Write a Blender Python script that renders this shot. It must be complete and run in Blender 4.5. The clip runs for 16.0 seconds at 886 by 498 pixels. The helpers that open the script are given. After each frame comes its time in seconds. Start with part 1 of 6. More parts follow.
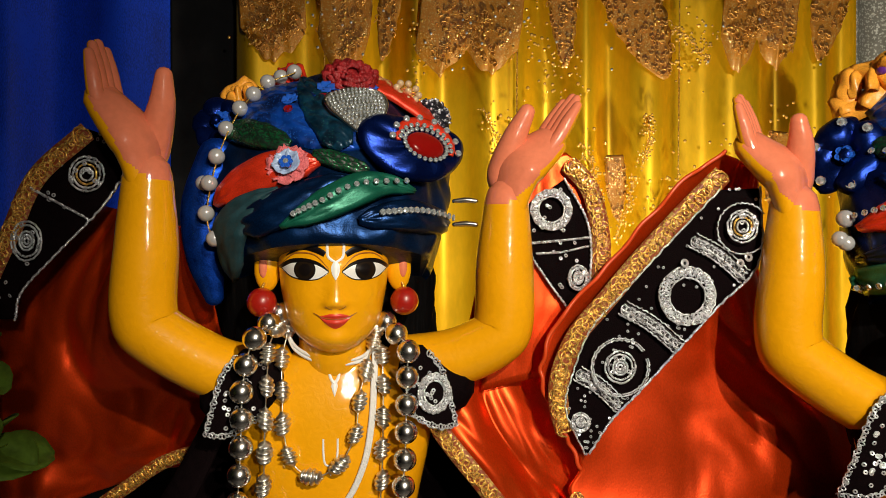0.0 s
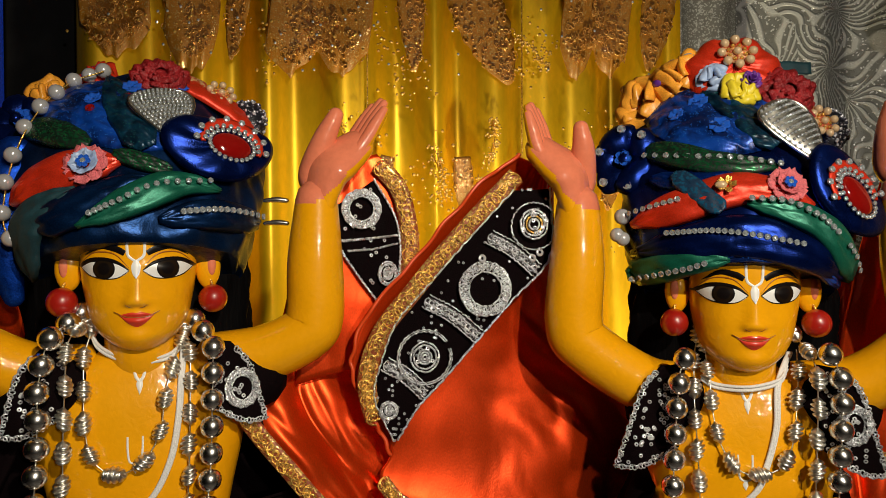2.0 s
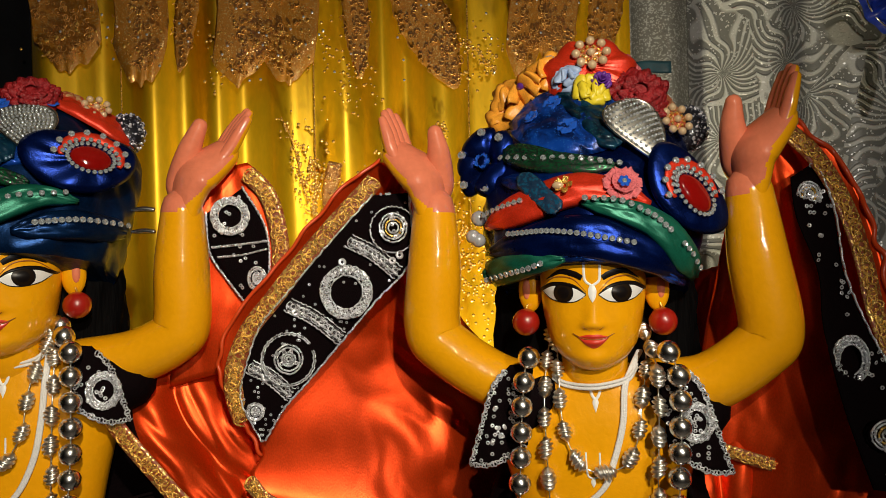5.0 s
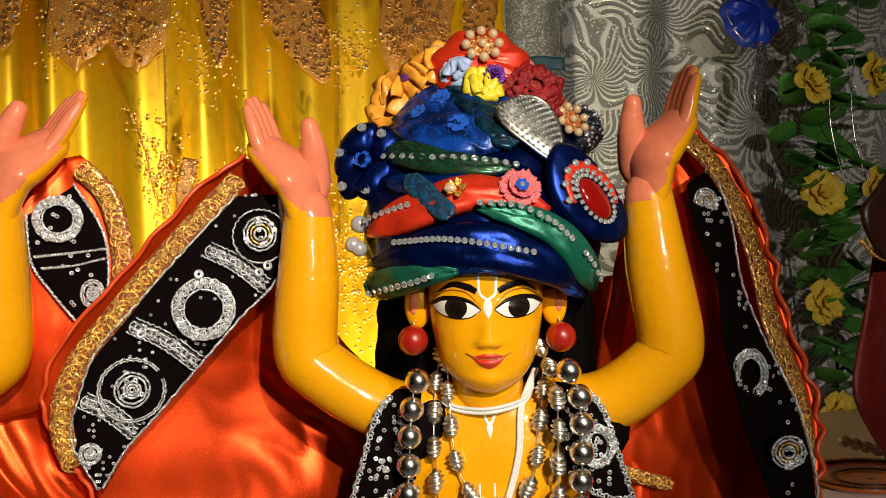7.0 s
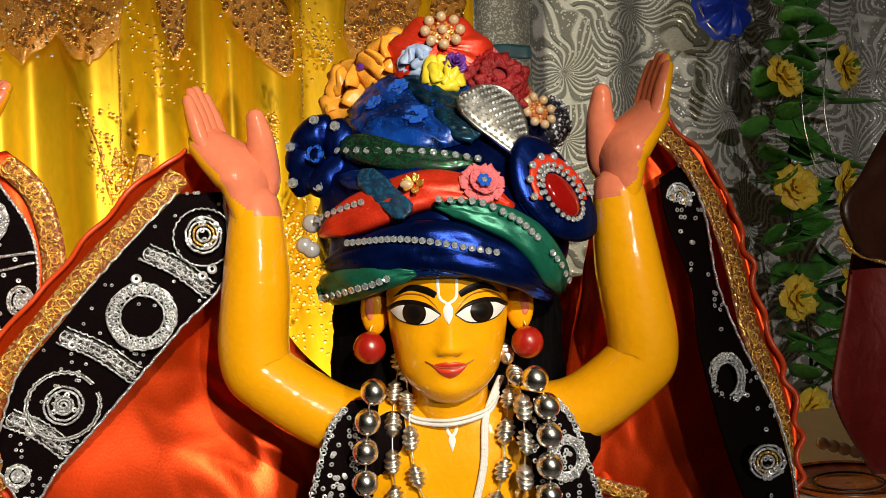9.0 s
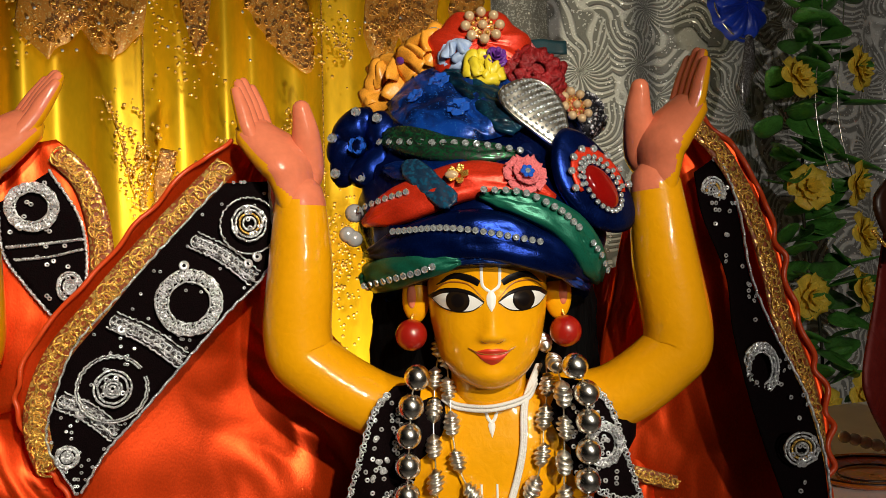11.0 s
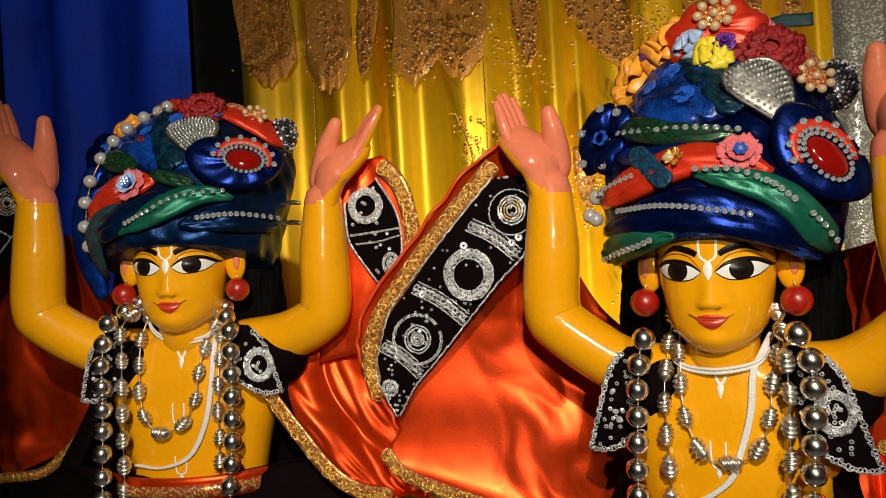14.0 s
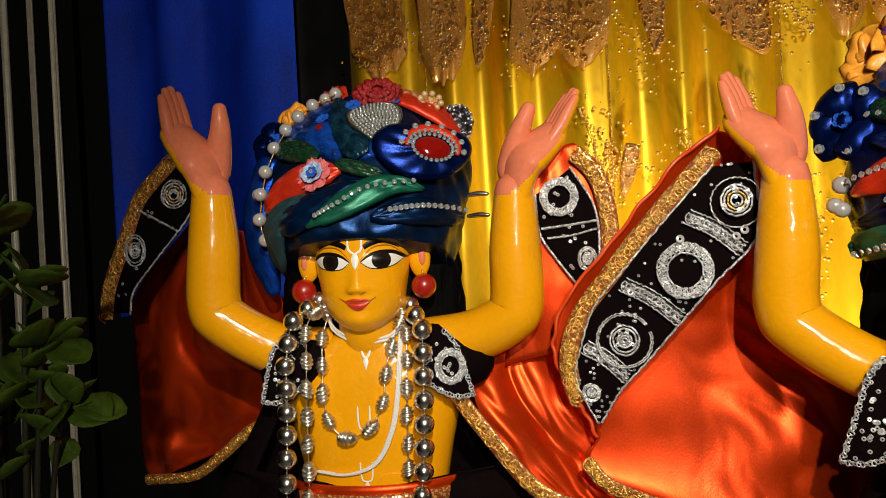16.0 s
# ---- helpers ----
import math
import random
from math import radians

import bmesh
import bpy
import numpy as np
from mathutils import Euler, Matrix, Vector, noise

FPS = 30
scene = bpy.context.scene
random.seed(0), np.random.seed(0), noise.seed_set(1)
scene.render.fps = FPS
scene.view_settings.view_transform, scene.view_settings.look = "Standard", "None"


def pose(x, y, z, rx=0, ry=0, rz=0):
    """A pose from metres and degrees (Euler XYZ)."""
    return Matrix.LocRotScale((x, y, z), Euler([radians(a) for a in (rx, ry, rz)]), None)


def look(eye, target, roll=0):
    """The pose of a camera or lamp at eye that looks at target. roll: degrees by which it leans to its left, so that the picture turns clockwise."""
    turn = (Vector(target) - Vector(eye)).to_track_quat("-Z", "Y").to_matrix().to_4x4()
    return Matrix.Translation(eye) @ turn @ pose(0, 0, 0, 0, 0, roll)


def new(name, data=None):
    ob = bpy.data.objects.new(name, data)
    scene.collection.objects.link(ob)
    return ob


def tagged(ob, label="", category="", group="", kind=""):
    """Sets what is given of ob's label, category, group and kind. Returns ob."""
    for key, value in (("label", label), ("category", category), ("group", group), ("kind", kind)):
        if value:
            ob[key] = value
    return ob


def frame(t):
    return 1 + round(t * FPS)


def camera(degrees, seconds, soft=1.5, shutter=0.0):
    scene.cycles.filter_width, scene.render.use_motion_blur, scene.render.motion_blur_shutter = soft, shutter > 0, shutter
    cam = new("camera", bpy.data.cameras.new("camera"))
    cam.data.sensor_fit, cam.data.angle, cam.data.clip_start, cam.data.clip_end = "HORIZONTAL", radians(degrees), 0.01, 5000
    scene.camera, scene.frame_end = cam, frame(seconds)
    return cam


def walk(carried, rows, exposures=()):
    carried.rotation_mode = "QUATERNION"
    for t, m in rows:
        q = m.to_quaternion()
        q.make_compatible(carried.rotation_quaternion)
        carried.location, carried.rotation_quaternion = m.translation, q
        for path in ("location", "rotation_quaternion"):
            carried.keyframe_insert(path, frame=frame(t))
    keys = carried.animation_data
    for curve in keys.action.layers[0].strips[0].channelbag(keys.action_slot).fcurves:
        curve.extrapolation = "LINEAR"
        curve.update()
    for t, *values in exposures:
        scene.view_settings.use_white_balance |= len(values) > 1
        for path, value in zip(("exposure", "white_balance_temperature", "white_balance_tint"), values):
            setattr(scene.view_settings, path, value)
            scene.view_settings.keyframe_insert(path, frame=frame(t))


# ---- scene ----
cam = camera(61.7, 16.0, soft=0.8)
METRES, EYE, TILT, LEAN, TURN = 0.9, 1.5, 0.0, 0.0, 0.0
ROWS = [
    (0.0, 0.0, 0.0, 0.0, 0.0, 0.0, -0.0),
    (0.5, 0.0141, -0.001, -0.0002, -3.5, -0.16, -0.16),
    (1.0, 0.0343, -0.0109, -0.0033, -6.04, -0.06, -0.1),
    (1.5, 0.0583, -0.0252, -0.0032, -7.69, -0.09, 0.14),
    (2.0, 0.0921, -0.0447, -0.0034, -8.35, -0.04, 0.51),
    (2.5, 0.1471, -0.0662, -0.0041, -7.39, 0.03, 0.84),
    (3.0, 0.2024, -0.0846, -0.0009, -6.14, -0.12, 0.99),
    (3.5, 0.251, -0.096, -0.0026, -5.25, -0.03, 1.12),
    (4.0, 0.2934, -0.0991, -0.0073, -4.63, 0.2, 1.29),
    (6.5, 0.295, -0.0237, -0.0009, -12.99, 0.09, 1.79),
    (7.0, 0.2914, 0.0092, 0.0023, -16.34, 0.09, 1.58),
    (7.5, 0.3126, 0.0283, 0.0025, -17.37, 0.19, 1.64),
    (8.0, 0.3276, 0.0418, 0.0048, -17.62, 0.03, 1.92),
    (8.5, 0.3275, 0.0518, 0.0056, -18.07, -0.23, 2.15),
    (11.0, 0.279, 0.0498, -0.0043, -18.18, -0.15, 1.57),
    (11.5, 0.3196, 0.0169, -0.0082, -11.52, 0.09, 1.73),
    (12.0, 0.3634, -0.0185, -0.0086, -3.66, 0.0, 1.69),
    (12.5, 0.3889, -0.0495, -0.0173, 2.54, 0.25, 1.68),
    (13.0, 0.3973, -0.0706, -0.0186, 6.37, 0.19, 2.09),
    (13.5, 0.409, -0.0839, -0.0222, 9.18, 0.3, 2.64),
    (14.0, 0.4235, -0.0953, -0.0246, 11.57, 0.4, 3.03),
    (14.5, 0.4249, -0.104, -0.0238, 13.53, 0.45, 3.35),
    (15.0, 0.3895, -0.1083, -0.0241, 15.0, 0.57, 3.3),
    (15.5, 0.3153, -0.1, -0.0226, 15.72, 0.48, 3.15),
    (16.0, 0.2142, -0.0751, -0.0192, 14.52, 0.44, 2.99),
]
EXPOSURES = [(0.0, 0.04), (1.0, -0.17), (2.0, -0.30), (3.0, -0.46), (4.0, -0.48), (6.5, 0.10), (8.5, 0.22), (11.0, -0.08), (12.0, -0.24), (13.5, -0.18), (16.0, 0.0)]
walk(cam, [(t, pose(0, 0, EYE, TILT, LEAN, TURN) @ pose(METRES * x, METRES * y, METRES * z, 90 + pitch, roll, yaw)) for t, x, y, z, yaw, pitch, roll in ROWS], EXPOSURES)

# ---- light: a dim hall, a warm spot lamp in front of the altar and a weaker wide lamp ----
world = bpy.data.worlds.new("hall")
scene.world = world
world.use_nodes = True
world.node_tree.nodes["Background"].inputs[0].default_value = (0.9, 0.92, 1.0, 1)
world.node_tree.nodes["Background"].inputs[1].default_value = 0.001


def spot(name, eye, target, energy, color, degrees, blend, soft):
    data = bpy.data.lights.new(name, "SPOT")
    data.energy, data.color = energy, color
    data.spot_size, data.spot_blend, data.shadow_soft_size = radians(degrees), blend, soft
    new(name, data).matrix_world = look(eye, target)


def panel(name, eye, target, energy, color, size):
    data = bpy.data.lights.new(name, "AREA")
    data.energy, data.color, data.size = energy, color, size
    new(name, data).matrix_world = look(eye, target)


spot("stage_spot", (0.46, -0.60, 2.08), (0.200, 0.72, 1.46), 84, (1.0, 0.89, 0.70), 44, 0.6, 0.016)
panel("hall_lamp", (0.74, -1.6, 1.94), (0.70, 0.9, 1.5), 15.5, (1.0, 0.92, 0.79), 0.06)
# added unseen lamp low behind the statues, only to brighten the gold curtain
spot("curtain_fill", (0.46, 1.14, 0.72), (0.46, 1.62, 1.74), 105, (1.0, 0.90, 0.60), 95, 1.0, 0.05)

# ---- materials ----


def nodes_of(name):
    m = bpy.data.materials.new(name)
    m.use_nodes = True
    return m, m.node_tree, m.node_tree.nodes["Principled BSDF"]


def paint(name, color, rough=0.5, metal=0.0, vary=0.12, scale=40.0, bump=0.0, bump_scale=300.0, coat=0.0, sheen=0.0, stretch=(1, 1, 1), spec=0.5, aniso=0.0, wrinkle=0.0, wrinkle_scale=60.0):
    """A surface of one colour with stains and grain at two scales, and fine relief."""
    m, tree, b = nodes_of(name)
    n, l = tree.nodes, tree.links
    co = n.new("ShaderNodeTexCoord")
    mp = n.new("ShaderNodeMapping")
    mp.inputs["Scale"].default_value = stretch
    l.new(co.outputs["Object"], mp.inputs[0])
    big, fine = n.new("ShaderNodeTexNoise"), n.new("ShaderNodeTexNoise")
    big.inputs["Scale"].default_value, fine.inputs["Scale"].default_value = scale, bump_scale
    for t in (big, fine):
        l.new(mp.outputs[0], t.inputs["Vector"])
    add = n.new("ShaderNodeMath")
    add.operation = "ADD"
    l.new(big.outputs[0], add.inputs[0])
    l.new(fine.outputs[0], add.inputs[1])
    ramp = n.new("ShaderNodeMapRange")
    ramp.inputs[1].default_value, ramp.inputs[2].default_value = 0.6, 1.4
    ramp.inputs[3].default_value, ramp.inputs[4].default_value = 1 - vary, 1 + vary
    l.new(add.outputs[0], ramp.inputs[0])
    mix = n.new("ShaderNodeVectorMath")
    mix.operation = "SCALE"
    mix.inputs[0].default_value = color
    l.new(ramp.outputs[0], mix.inputs["Scale"])
    l.new(mix.outputs[0], b.inputs["Base Color"])
    rr = n.new("ShaderNodeMapRange")
    rr.inputs[1].default_value, rr.inputs[2].default_value = 0.3, 0.7
    rr.inputs[3].default_value, rr.inputs[4].default_value = max(0.02, rough * 0.8), min(1, rough * 1.2)
    l.new(big.outputs[0], rr.inputs[0])
    l.new(rr.outputs[0], b.inputs["Roughness"])
    b.inputs["Metallic"].default_value = metal
    b.inputs["Specular IOR Level"].default_value = spec
    b.inputs["Coat Weight"].default_value = coat
    b.inputs["Coat Roughness"].default_value = 0.06
    b.inputs["Sheen Weight"].default_value = sheen
    b.inputs["Anisotropic"].default_value = aniso
    if bump:
        bp = n.new("ShaderNodeBump")
        bp.inputs["Strength"].default_value, bp.inputs["Distance"].default_value = bump, 0.002
        l.new(fine.outputs[0], bp.inputs["Height"])
        if wrinkle:
            wr = n.new("ShaderNodeTexNoise")
            wr.inputs["Scale"].default_value, wr.inputs["Distortion"].default_value, wr.inputs["Detail"].default_value = wrinkle_scale, 1.2, 3.0
            l.new(mp.outputs[0], wr.inputs["Vector"])
            b2 = n.new("ShaderNodeBump")
            b2.inputs["Strength"].default_value, b2.inputs["Distance"].default_value = wrinkle, 0.006
            l.new(wr.outputs[0], b2.inputs["Height"])
            l.new(bp.outputs[0], b2.inputs["Normal"])
            bp = b2
        l.new(bp.outputs[0], b.inputs["Normal"])
        l.new(bp.outputs[0], b.inputs["Coat Normal"])
    return m


def glitter(name, color, dot, amount=0.35, scale=400.0, rough=0.5):
    """Cloth or lace strewn with small bright metal flakes."""
    m, tree, b = nodes_of(name)
    n, l = tree.nodes, tree.links
    co = n.new("ShaderNodeTexCoord")
    vo, no = n.new("ShaderNodeTexVoronoi"), n.new("ShaderNodeTexNoise")
    vo.inputs["Scale"].default_value, no.inputs["Scale"].default_value = scale, scale * 0.12
    l.new(co.outputs["Object"], vo.inputs["Vector"])
    l.new(co.outputs["Object"], no.inputs["Vector"])
    sep = n.new("ShaderNodeSeparateColor")
    l.new(vo.outputs["Color"], sep.inputs[0])
    gt = n.new("ShaderNodeMath")
    gt.operation = "GREATER_THAN"
    gt.inputs[1].default_value = 1 - amount
    l.new(sep.outputs[0], gt.inputs[0])
    mix = n.new("ShaderNodeMix")
    mix.data_type = "RGBA"
    mix.inputs["A"].default_value, mix.inputs["B"].default_value = (*color, 1), (*dot, 1)
    l.new(gt.outputs[0], mix.inputs["Factor"])
    hue = n.new("ShaderNodeMapRange")
    hue.inputs[3].default_value, hue.inputs[4].default_value = 0.75, 1.25
    l.new(no.outputs[0], hue.inputs[0])
    sc = n.new("ShaderNodeVectorMath")
    sc.operation = "SCALE"
    l.new(mix.outputs["Result"], sc.inputs[0])
    l.new(hue.outputs[0], sc.inputs["Scale"])
    l.new(sc.outputs[0], b.inputs["Base Color"])
    half = n.new("ShaderNodeMath")
    half.operation = "MULTIPLY"
    half.inputs[1].default_value = 0.55
    l.new(gt.outputs[0], half.inputs[0])
    l.new(half.outputs[0], b.inputs["Metallic"])
    rg = n.new("ShaderNodeMapRange")
    rg.inputs[3].default_value, rg.inputs[4].default_value = rough, 0.22
    l.new(gt.outputs[0], rg.inputs[0])
    l.new(rg.outputs[0], b.inputs["Roughness"])
    bp = n.new("ShaderNodeBump")
    bp.inputs["Strength"].default_value, bp.inputs["Distance"].default_value = 0.9, 0.0015
    l.new(sep.outputs[1], bp.inputs["Height"])
    l.new(bp.outputs[0], b.inputs["Normal"])
    return m


SKIN = paint("yellow_enamel", (0.86, 0.375, 0.003), 0.40, vary=0.05, scale=25, coat=1.0, bump=0.015, bump_scale=170, wrinkle=0.08, wrinkle_scale=85, spec=0.10)
PALM = paint("pink_enamel", (0.76, 0.215, 0.115), 0.40, vary=0.08, scale=60, coat=1.0, bump=0.02, bump_scale=160, wrinkle=0.09, wrinkle_scale=75, spec=0.10)
LIP = paint("red_lip_paint", (0.66, 0.042, 0.018), 0.35, vary=0.10, coat=0.6)
WHITE = paint("white_paint", (0.82, 0.82, 0.80), 0.35, vary=0.03)
BLACK = paint("black_paint", (0.006, 0.004, 0.004), 0.35, vary=0.1, spec=0.2, coat=0.15)
IRIS = paint("dark_brown_paint", (0.014, 0.008, 0.004), 0.35, vary=0.2, spec=0.2)
CREASE = paint("ochre_line_paint", (0.33, 0.10, 0.012), 0.3, vary=0.05)
HAIR = paint("black_hair", (0.0022, 0.002, 0.0022), 0.6, spec=0.03, vary=0.4, scale=90, bump=0.6, bump_scale=240, stretch=(1, 1, 0.1))
SATIN = paint("orange_satin", (0.79, 0.060, 0.004), 0.36, metal=0.74, vary=0.18, scale=14, bump=0.05, bump_scale=620, wrinkle=0.50, wrinkle_scale=6, stretch=(1, 1, 0.6))
PIPING = paint("red_orange_piping", (0.70, 0.07, 0.012), 0.35, vary=0.1, bump=0.2, bump_scale=500)
VELVET = paint("black_velvet", (0.0045, 0.0022, 0.0028), 0.8, vary=0.4, scale=150, spec=0.03, bump=0.3, bump_scale=800)
SILVER = paint("silver_bead", (0.84, 0.82, 0.78), 0.22, metal=1.0, vary=0.1, scale=80)
TARNISH = paint("aged_silver", (0.78, 0.75, 0.69), 0.33, metal=1.0, vary=0.2, scale=120)
GOLD = paint("gold_thread", (0.92, 0.56, 0.13), 0.28, metal=0.8, vary=0.25, scale=200, bump=0.5, bump_scale=900)
THREAD = paint("silver_thread", (0.74, 0.75, 0.79), 0.3, metal=0.75, vary=0.25, scale=200, bump=0.5, bump_scale=1200)
SEQUIN = paint("silver_sequin", (0.85, 0.86, 0.9), 0.16, metal=0.65, vary=0.1)
PEARL = paint("white_pearl", (0.46, 0.46, 0.47), 0.22, metal=0.25, vary=0.10, coat=0.9)
CREAM = paint("cream_pearl", (0.62, 0.44, 0.26), 0.22, metal=0.15, vary=0.10, coat=0.9)
REDPEARL = paint("red_lacquer", (0.33, 0.010, 0.005), 0.30, vary=0.10, coat=0.8)
SPARKLE = paint("gold_sequin", (0.85, 0.50, 0.12), 0.2, metal=0.5, vary=0.2)
CORD = paint("white_cord", (0.72, 0.71, 0.69), 0.6, vary=0.08, scale=200, bump=0.4, bump_scale=500)

# ---- tools ----


def smooth(bm):
    for f in bm.faces:
        f.smooth = True
    return bm


def part(name, bm, material, parent, label="", kind=""):
    """Links a bmesh as one mesh object under parent (or at top level)."""
    data = bpy.data.meshes.new(name)
    bm.to_mesh(data)
    bm.free()
    for m in material if isinstance(material, (list, tuple)) else (material,):
        data.materials.append(m)
    ob = new(name, data)
    ob.parent = parent
    return tagged(ob, label=label, kind=kind)


def thing(name, m, label, category, group="", kind=""):
    ob = new(name)
    ob.matrix_world = m
    ob.empty_display_size = 0.02
    return tagged(ob, label, category, group, kind)


def spline(pts, n):
    """n + 1 points along a smooth curve through pts (tuples of any length)."""
    p = [np.array(q, float) for q in pts]
    if len(p) == 2:
        return [p[0] + (p[1] - p[0]) * i / n for i in range(n + 1)]
    p = [2 * p[0] - p[1]] + p + [2 * p[-1] - p[-2]]
    out, spans = [], len(p) - 3
    for i in range(n + 1):
        u = min(i / n * spans, spans - 1e-9)
        k = int(u)
        t = u - k
        a, b, c, d = p[k:k + 4]
        out.append(0.5 * (2 * b + (c - a) * t + (2 * a - 5 * b + 4 * c - d) * t * t + (3 * b - a - 3 * c + d) * t ** 3))
    return out


def grid(bm, rows, close=False, mat=0):
    """Faces over rows of points. Returns the rows of vertices."""
    v = [[bm.verts.new(p) for p in r] for r in rows]
    for a, b in zip(v, v[1:]):
        m = len(a)
        for j in range(m if close else m - 1):
            f = bm.faces.new((a[j], a[(j + 1) % m], b[(j + 1) % m], b[j]))
            f.smooth, f.material_index = True, mat
    return v


def slab(bm, rows, thick, mat=0):
    """A closed sheet of that thickness over rows of points."""
    rows = np.array(rows, float)
    du, dv = np.gradient(rows, axis=0), np.gradient(rows, axis=1)
    nrm = np.cross(du, dv)
    nrm /= np.linalg.norm(nrm, axis=2, keepdims=True) + 1e-12
    a = grid(bm, rows + nrm * thick / 2, mat=mat)
    b = grid(bm, (rows - nrm * thick / 2)[::-1], mat=mat)[::-1]
    ring = lambda g: g[0] + [r[-1] for r in g[1:]] + g[-1][-2::-1] + [r[0] for r in g[-2:0:-1]]
    ra, rb = ring(a), ring(b)
    for i in range(len(ra)):
        j = (i + 1) % len(ra)
        f = bm.faces.new((ra[j], ra[i], rb[i], rb[j]))
        f.material_index = mat
    return bm


def loft(a, b, nu, nv, wave=None):
    """Rows of points between two curves; wave(u, v) shifts a point along y."""
    ca, cb = spline(a, nu), spline(b, nu)
    rows = []
    for i in range(nu + 1):
        row = []
        for j in range(nv + 1):
            p = ca[i] + (cb[i] - ca[i]) * j / nv
            if wave:
                p = p + np.array((0, wave(i / nu, j / nv), 0))
            row.append(p)
        rows.append(row)
    return rows


def tube(bm, pts, radii, n=24, seg=14, mat=0, flat=1.0, side=(0, 1, 0)):
    """A round (or flattened) tube along a smooth curve, with closed round ends."""
    c = spline([(*p, r) for p, r in zip(pts, radii)], n)
    rows = []
    for i, q in enumerate(c):
        a, b = c[max(i - 1, 0)][:3], c[min(i + 1, n)][:3]
        t = Vector(b - a).normalized()
        s = Vector(side)
        s = (s - t * s.dot(t)).normalized()
        w = t.cross(s)
        rows.append([Vector(q[:3]) + (w * math.cos(2 * math.pi * k / seg) + s * flat * math.sin(2 * math.pi * k / seg)) * q[3] for k in range(seg)])
    v = grid(bm, rows, True, mat)
    for end, q, near in ((v[0], c[0], c[1]), (v[-1], c[-1], c[-2])):
        out = Vector(q[:3] - near[:3]).normalized() * q[3]
        ring = end
        for k in (0.5, 0.85):
            nxt = [bm.verts.new(Vector(q[:3]) + (x.co - Vector(q[:3])) * math.sqrt(1 - k * k) + out * k) for x in end]
            for j in range(seg):
                f = bm.faces.new((ring[j], ring[(j + 1) % seg], nxt[(j + 1) % seg], nxt[j])) if end is v[-1] else \
                    bm.faces.new((ring[(j + 1) % seg], ring[j], nxt[j], nxt[(j + 1) % seg]))
                f.smooth, f.material_index = True, mat
            ring = nxt
        tip = bm.verts.new(Vector(q[:3]) + out)
        for j in range(seg):
            f = bm.faces.new((ring[j], ring[(j + 1) % seg], tip) if end is v[-1] else (ring[(j + 1) % seg], ring[j], tip))
            f.smooth, f.material_index = True, mat
    return bm


def ball(bm, at, r, u=12, v=8, mat=0, turn=None):
    """An ellipsoid; r is a number or three radii."""
    r = (r, r, r) if np.isscalar(r) else r
    rows = []
    m = turn or Matrix.Identity(3)
    for i in range(v + 1):
        th = math.pi * (0.02 + 0.96 * i / v)
        rows.append([Vector(at) + m @ Vector((r[0] * math.sin(th) * math.cos(2 * math.pi * k / u), r[1] * math.sin(th) * math.sin(2 * math.pi * k / u), -r[2] * math.cos(th))) for k in range(u)])
    g = grid(bm, rows, True, mat)
    for ring in (g[0][::-1], g[-1]):
        f = bm.faces.new(ring)
        f.smooth, f.material_index = True, mat
    return bm


def lerp(table, z):
    """Smooth value of a table of (z, value) at z."""
    zs, vs = zip(*table)
    return float(np.interp(z, zs, vs))

# ---- the altar room ----
CURTAIN = paint("gold_satin_curtain", (0.80, 0.47, 0.008), 0.40, metal=0.55, vary=0.10, scale=6, bump=0.03, bump_scale=120, wrinkle=0.25, wrinkle_scale=5, stretch=(1, 1, 0.35))
BLUE = paint("deep_blue_velour", (0.010, 0.072, 0.90), 0.6, vary=0.55, scale=9, spec=0.25, bump=0.3, bump_scale=500, stretch=(1, 1, 0.4))
DARK = paint("black_backcloth", (0.006, 0.006, 0.008), 0.9, vary=0.4, scale=15)
PLASTER = paint("brown_plaster", (0.16, 0.12, 0.08), 0.8, vary=0.08, scale=4, bump=0.2, bump_scale=90)
STONE = paint("white_marble", (0.72, 0.70, 0.66), 0.25, vary=0.1, scale=6)
FLOOR = paint("grey_stone_floor", (0.30, 0.28, 0.26), 0.4, vary=0.12, scale=5, bump=0.1, bump_scale=60)


def box(bm, lo, hi, bevel=0.0, mat=0):
    g = bmesh.ops.create_cube(bm, size=1.0)["verts"]
    for v in g:
        v.co = Vector([l + (c + 0.5) * (h - l) for c, l, h in zip(v.co, lo, hi)])
    if bevel:
        edges = {e for v in g for e in v.link_edges}
        bmesh.ops.bevel(bm, geom=list(edges), offset=bevel, segments=2, affect="EDGES", profile=0.5)
    return bm


def slabbox(name, lo, hi, material, label, category, bevel=0.0):
    return tagged(part(name, box(bmesh.new(), lo, hi, bevel), material, None), label, category, kind="structure")


slabbox("floor", (-2.7, -3.1, -0.1), (2.7, 2.1, 0), FLOOR, "polished grey stone floor of the hall", "floor")
slabbox("ceiling", (-2.7, -3.1, 3.2), (2.7, 2.1, 3.3), PLASTER, "plain brown plaster ceiling", "ceiling")
slabbox("wall_north", (-2.7, 1.95, 0), (2.7, 2.1, 3.2), DARK, "dark wall behind the altar curtains", "wall")
slabbox("wall_south", (-2.7, -3.1, 0), (2.7, -2.95, 3.2), PLASTER, "plain brown plaster wall of the hall", "wall")
slabbox("wall_west", (-2.7, -2.95, 0), (-2.55, 1.95, 3.2), DARK, "dark side wall of the altar room", "wall")
slabbox("wall_east", (2.55, -2.95, 0), (2.7, 1.95, 3.2), PLASTER, "plain brown side wall of the altar room", "wall")
slabbox("altar_platform", (-1.3, 0.38, 0), (1.9, 1.85, 0.62), STONE, "white marble altar platform with rounded edges", "altar", 0.012)


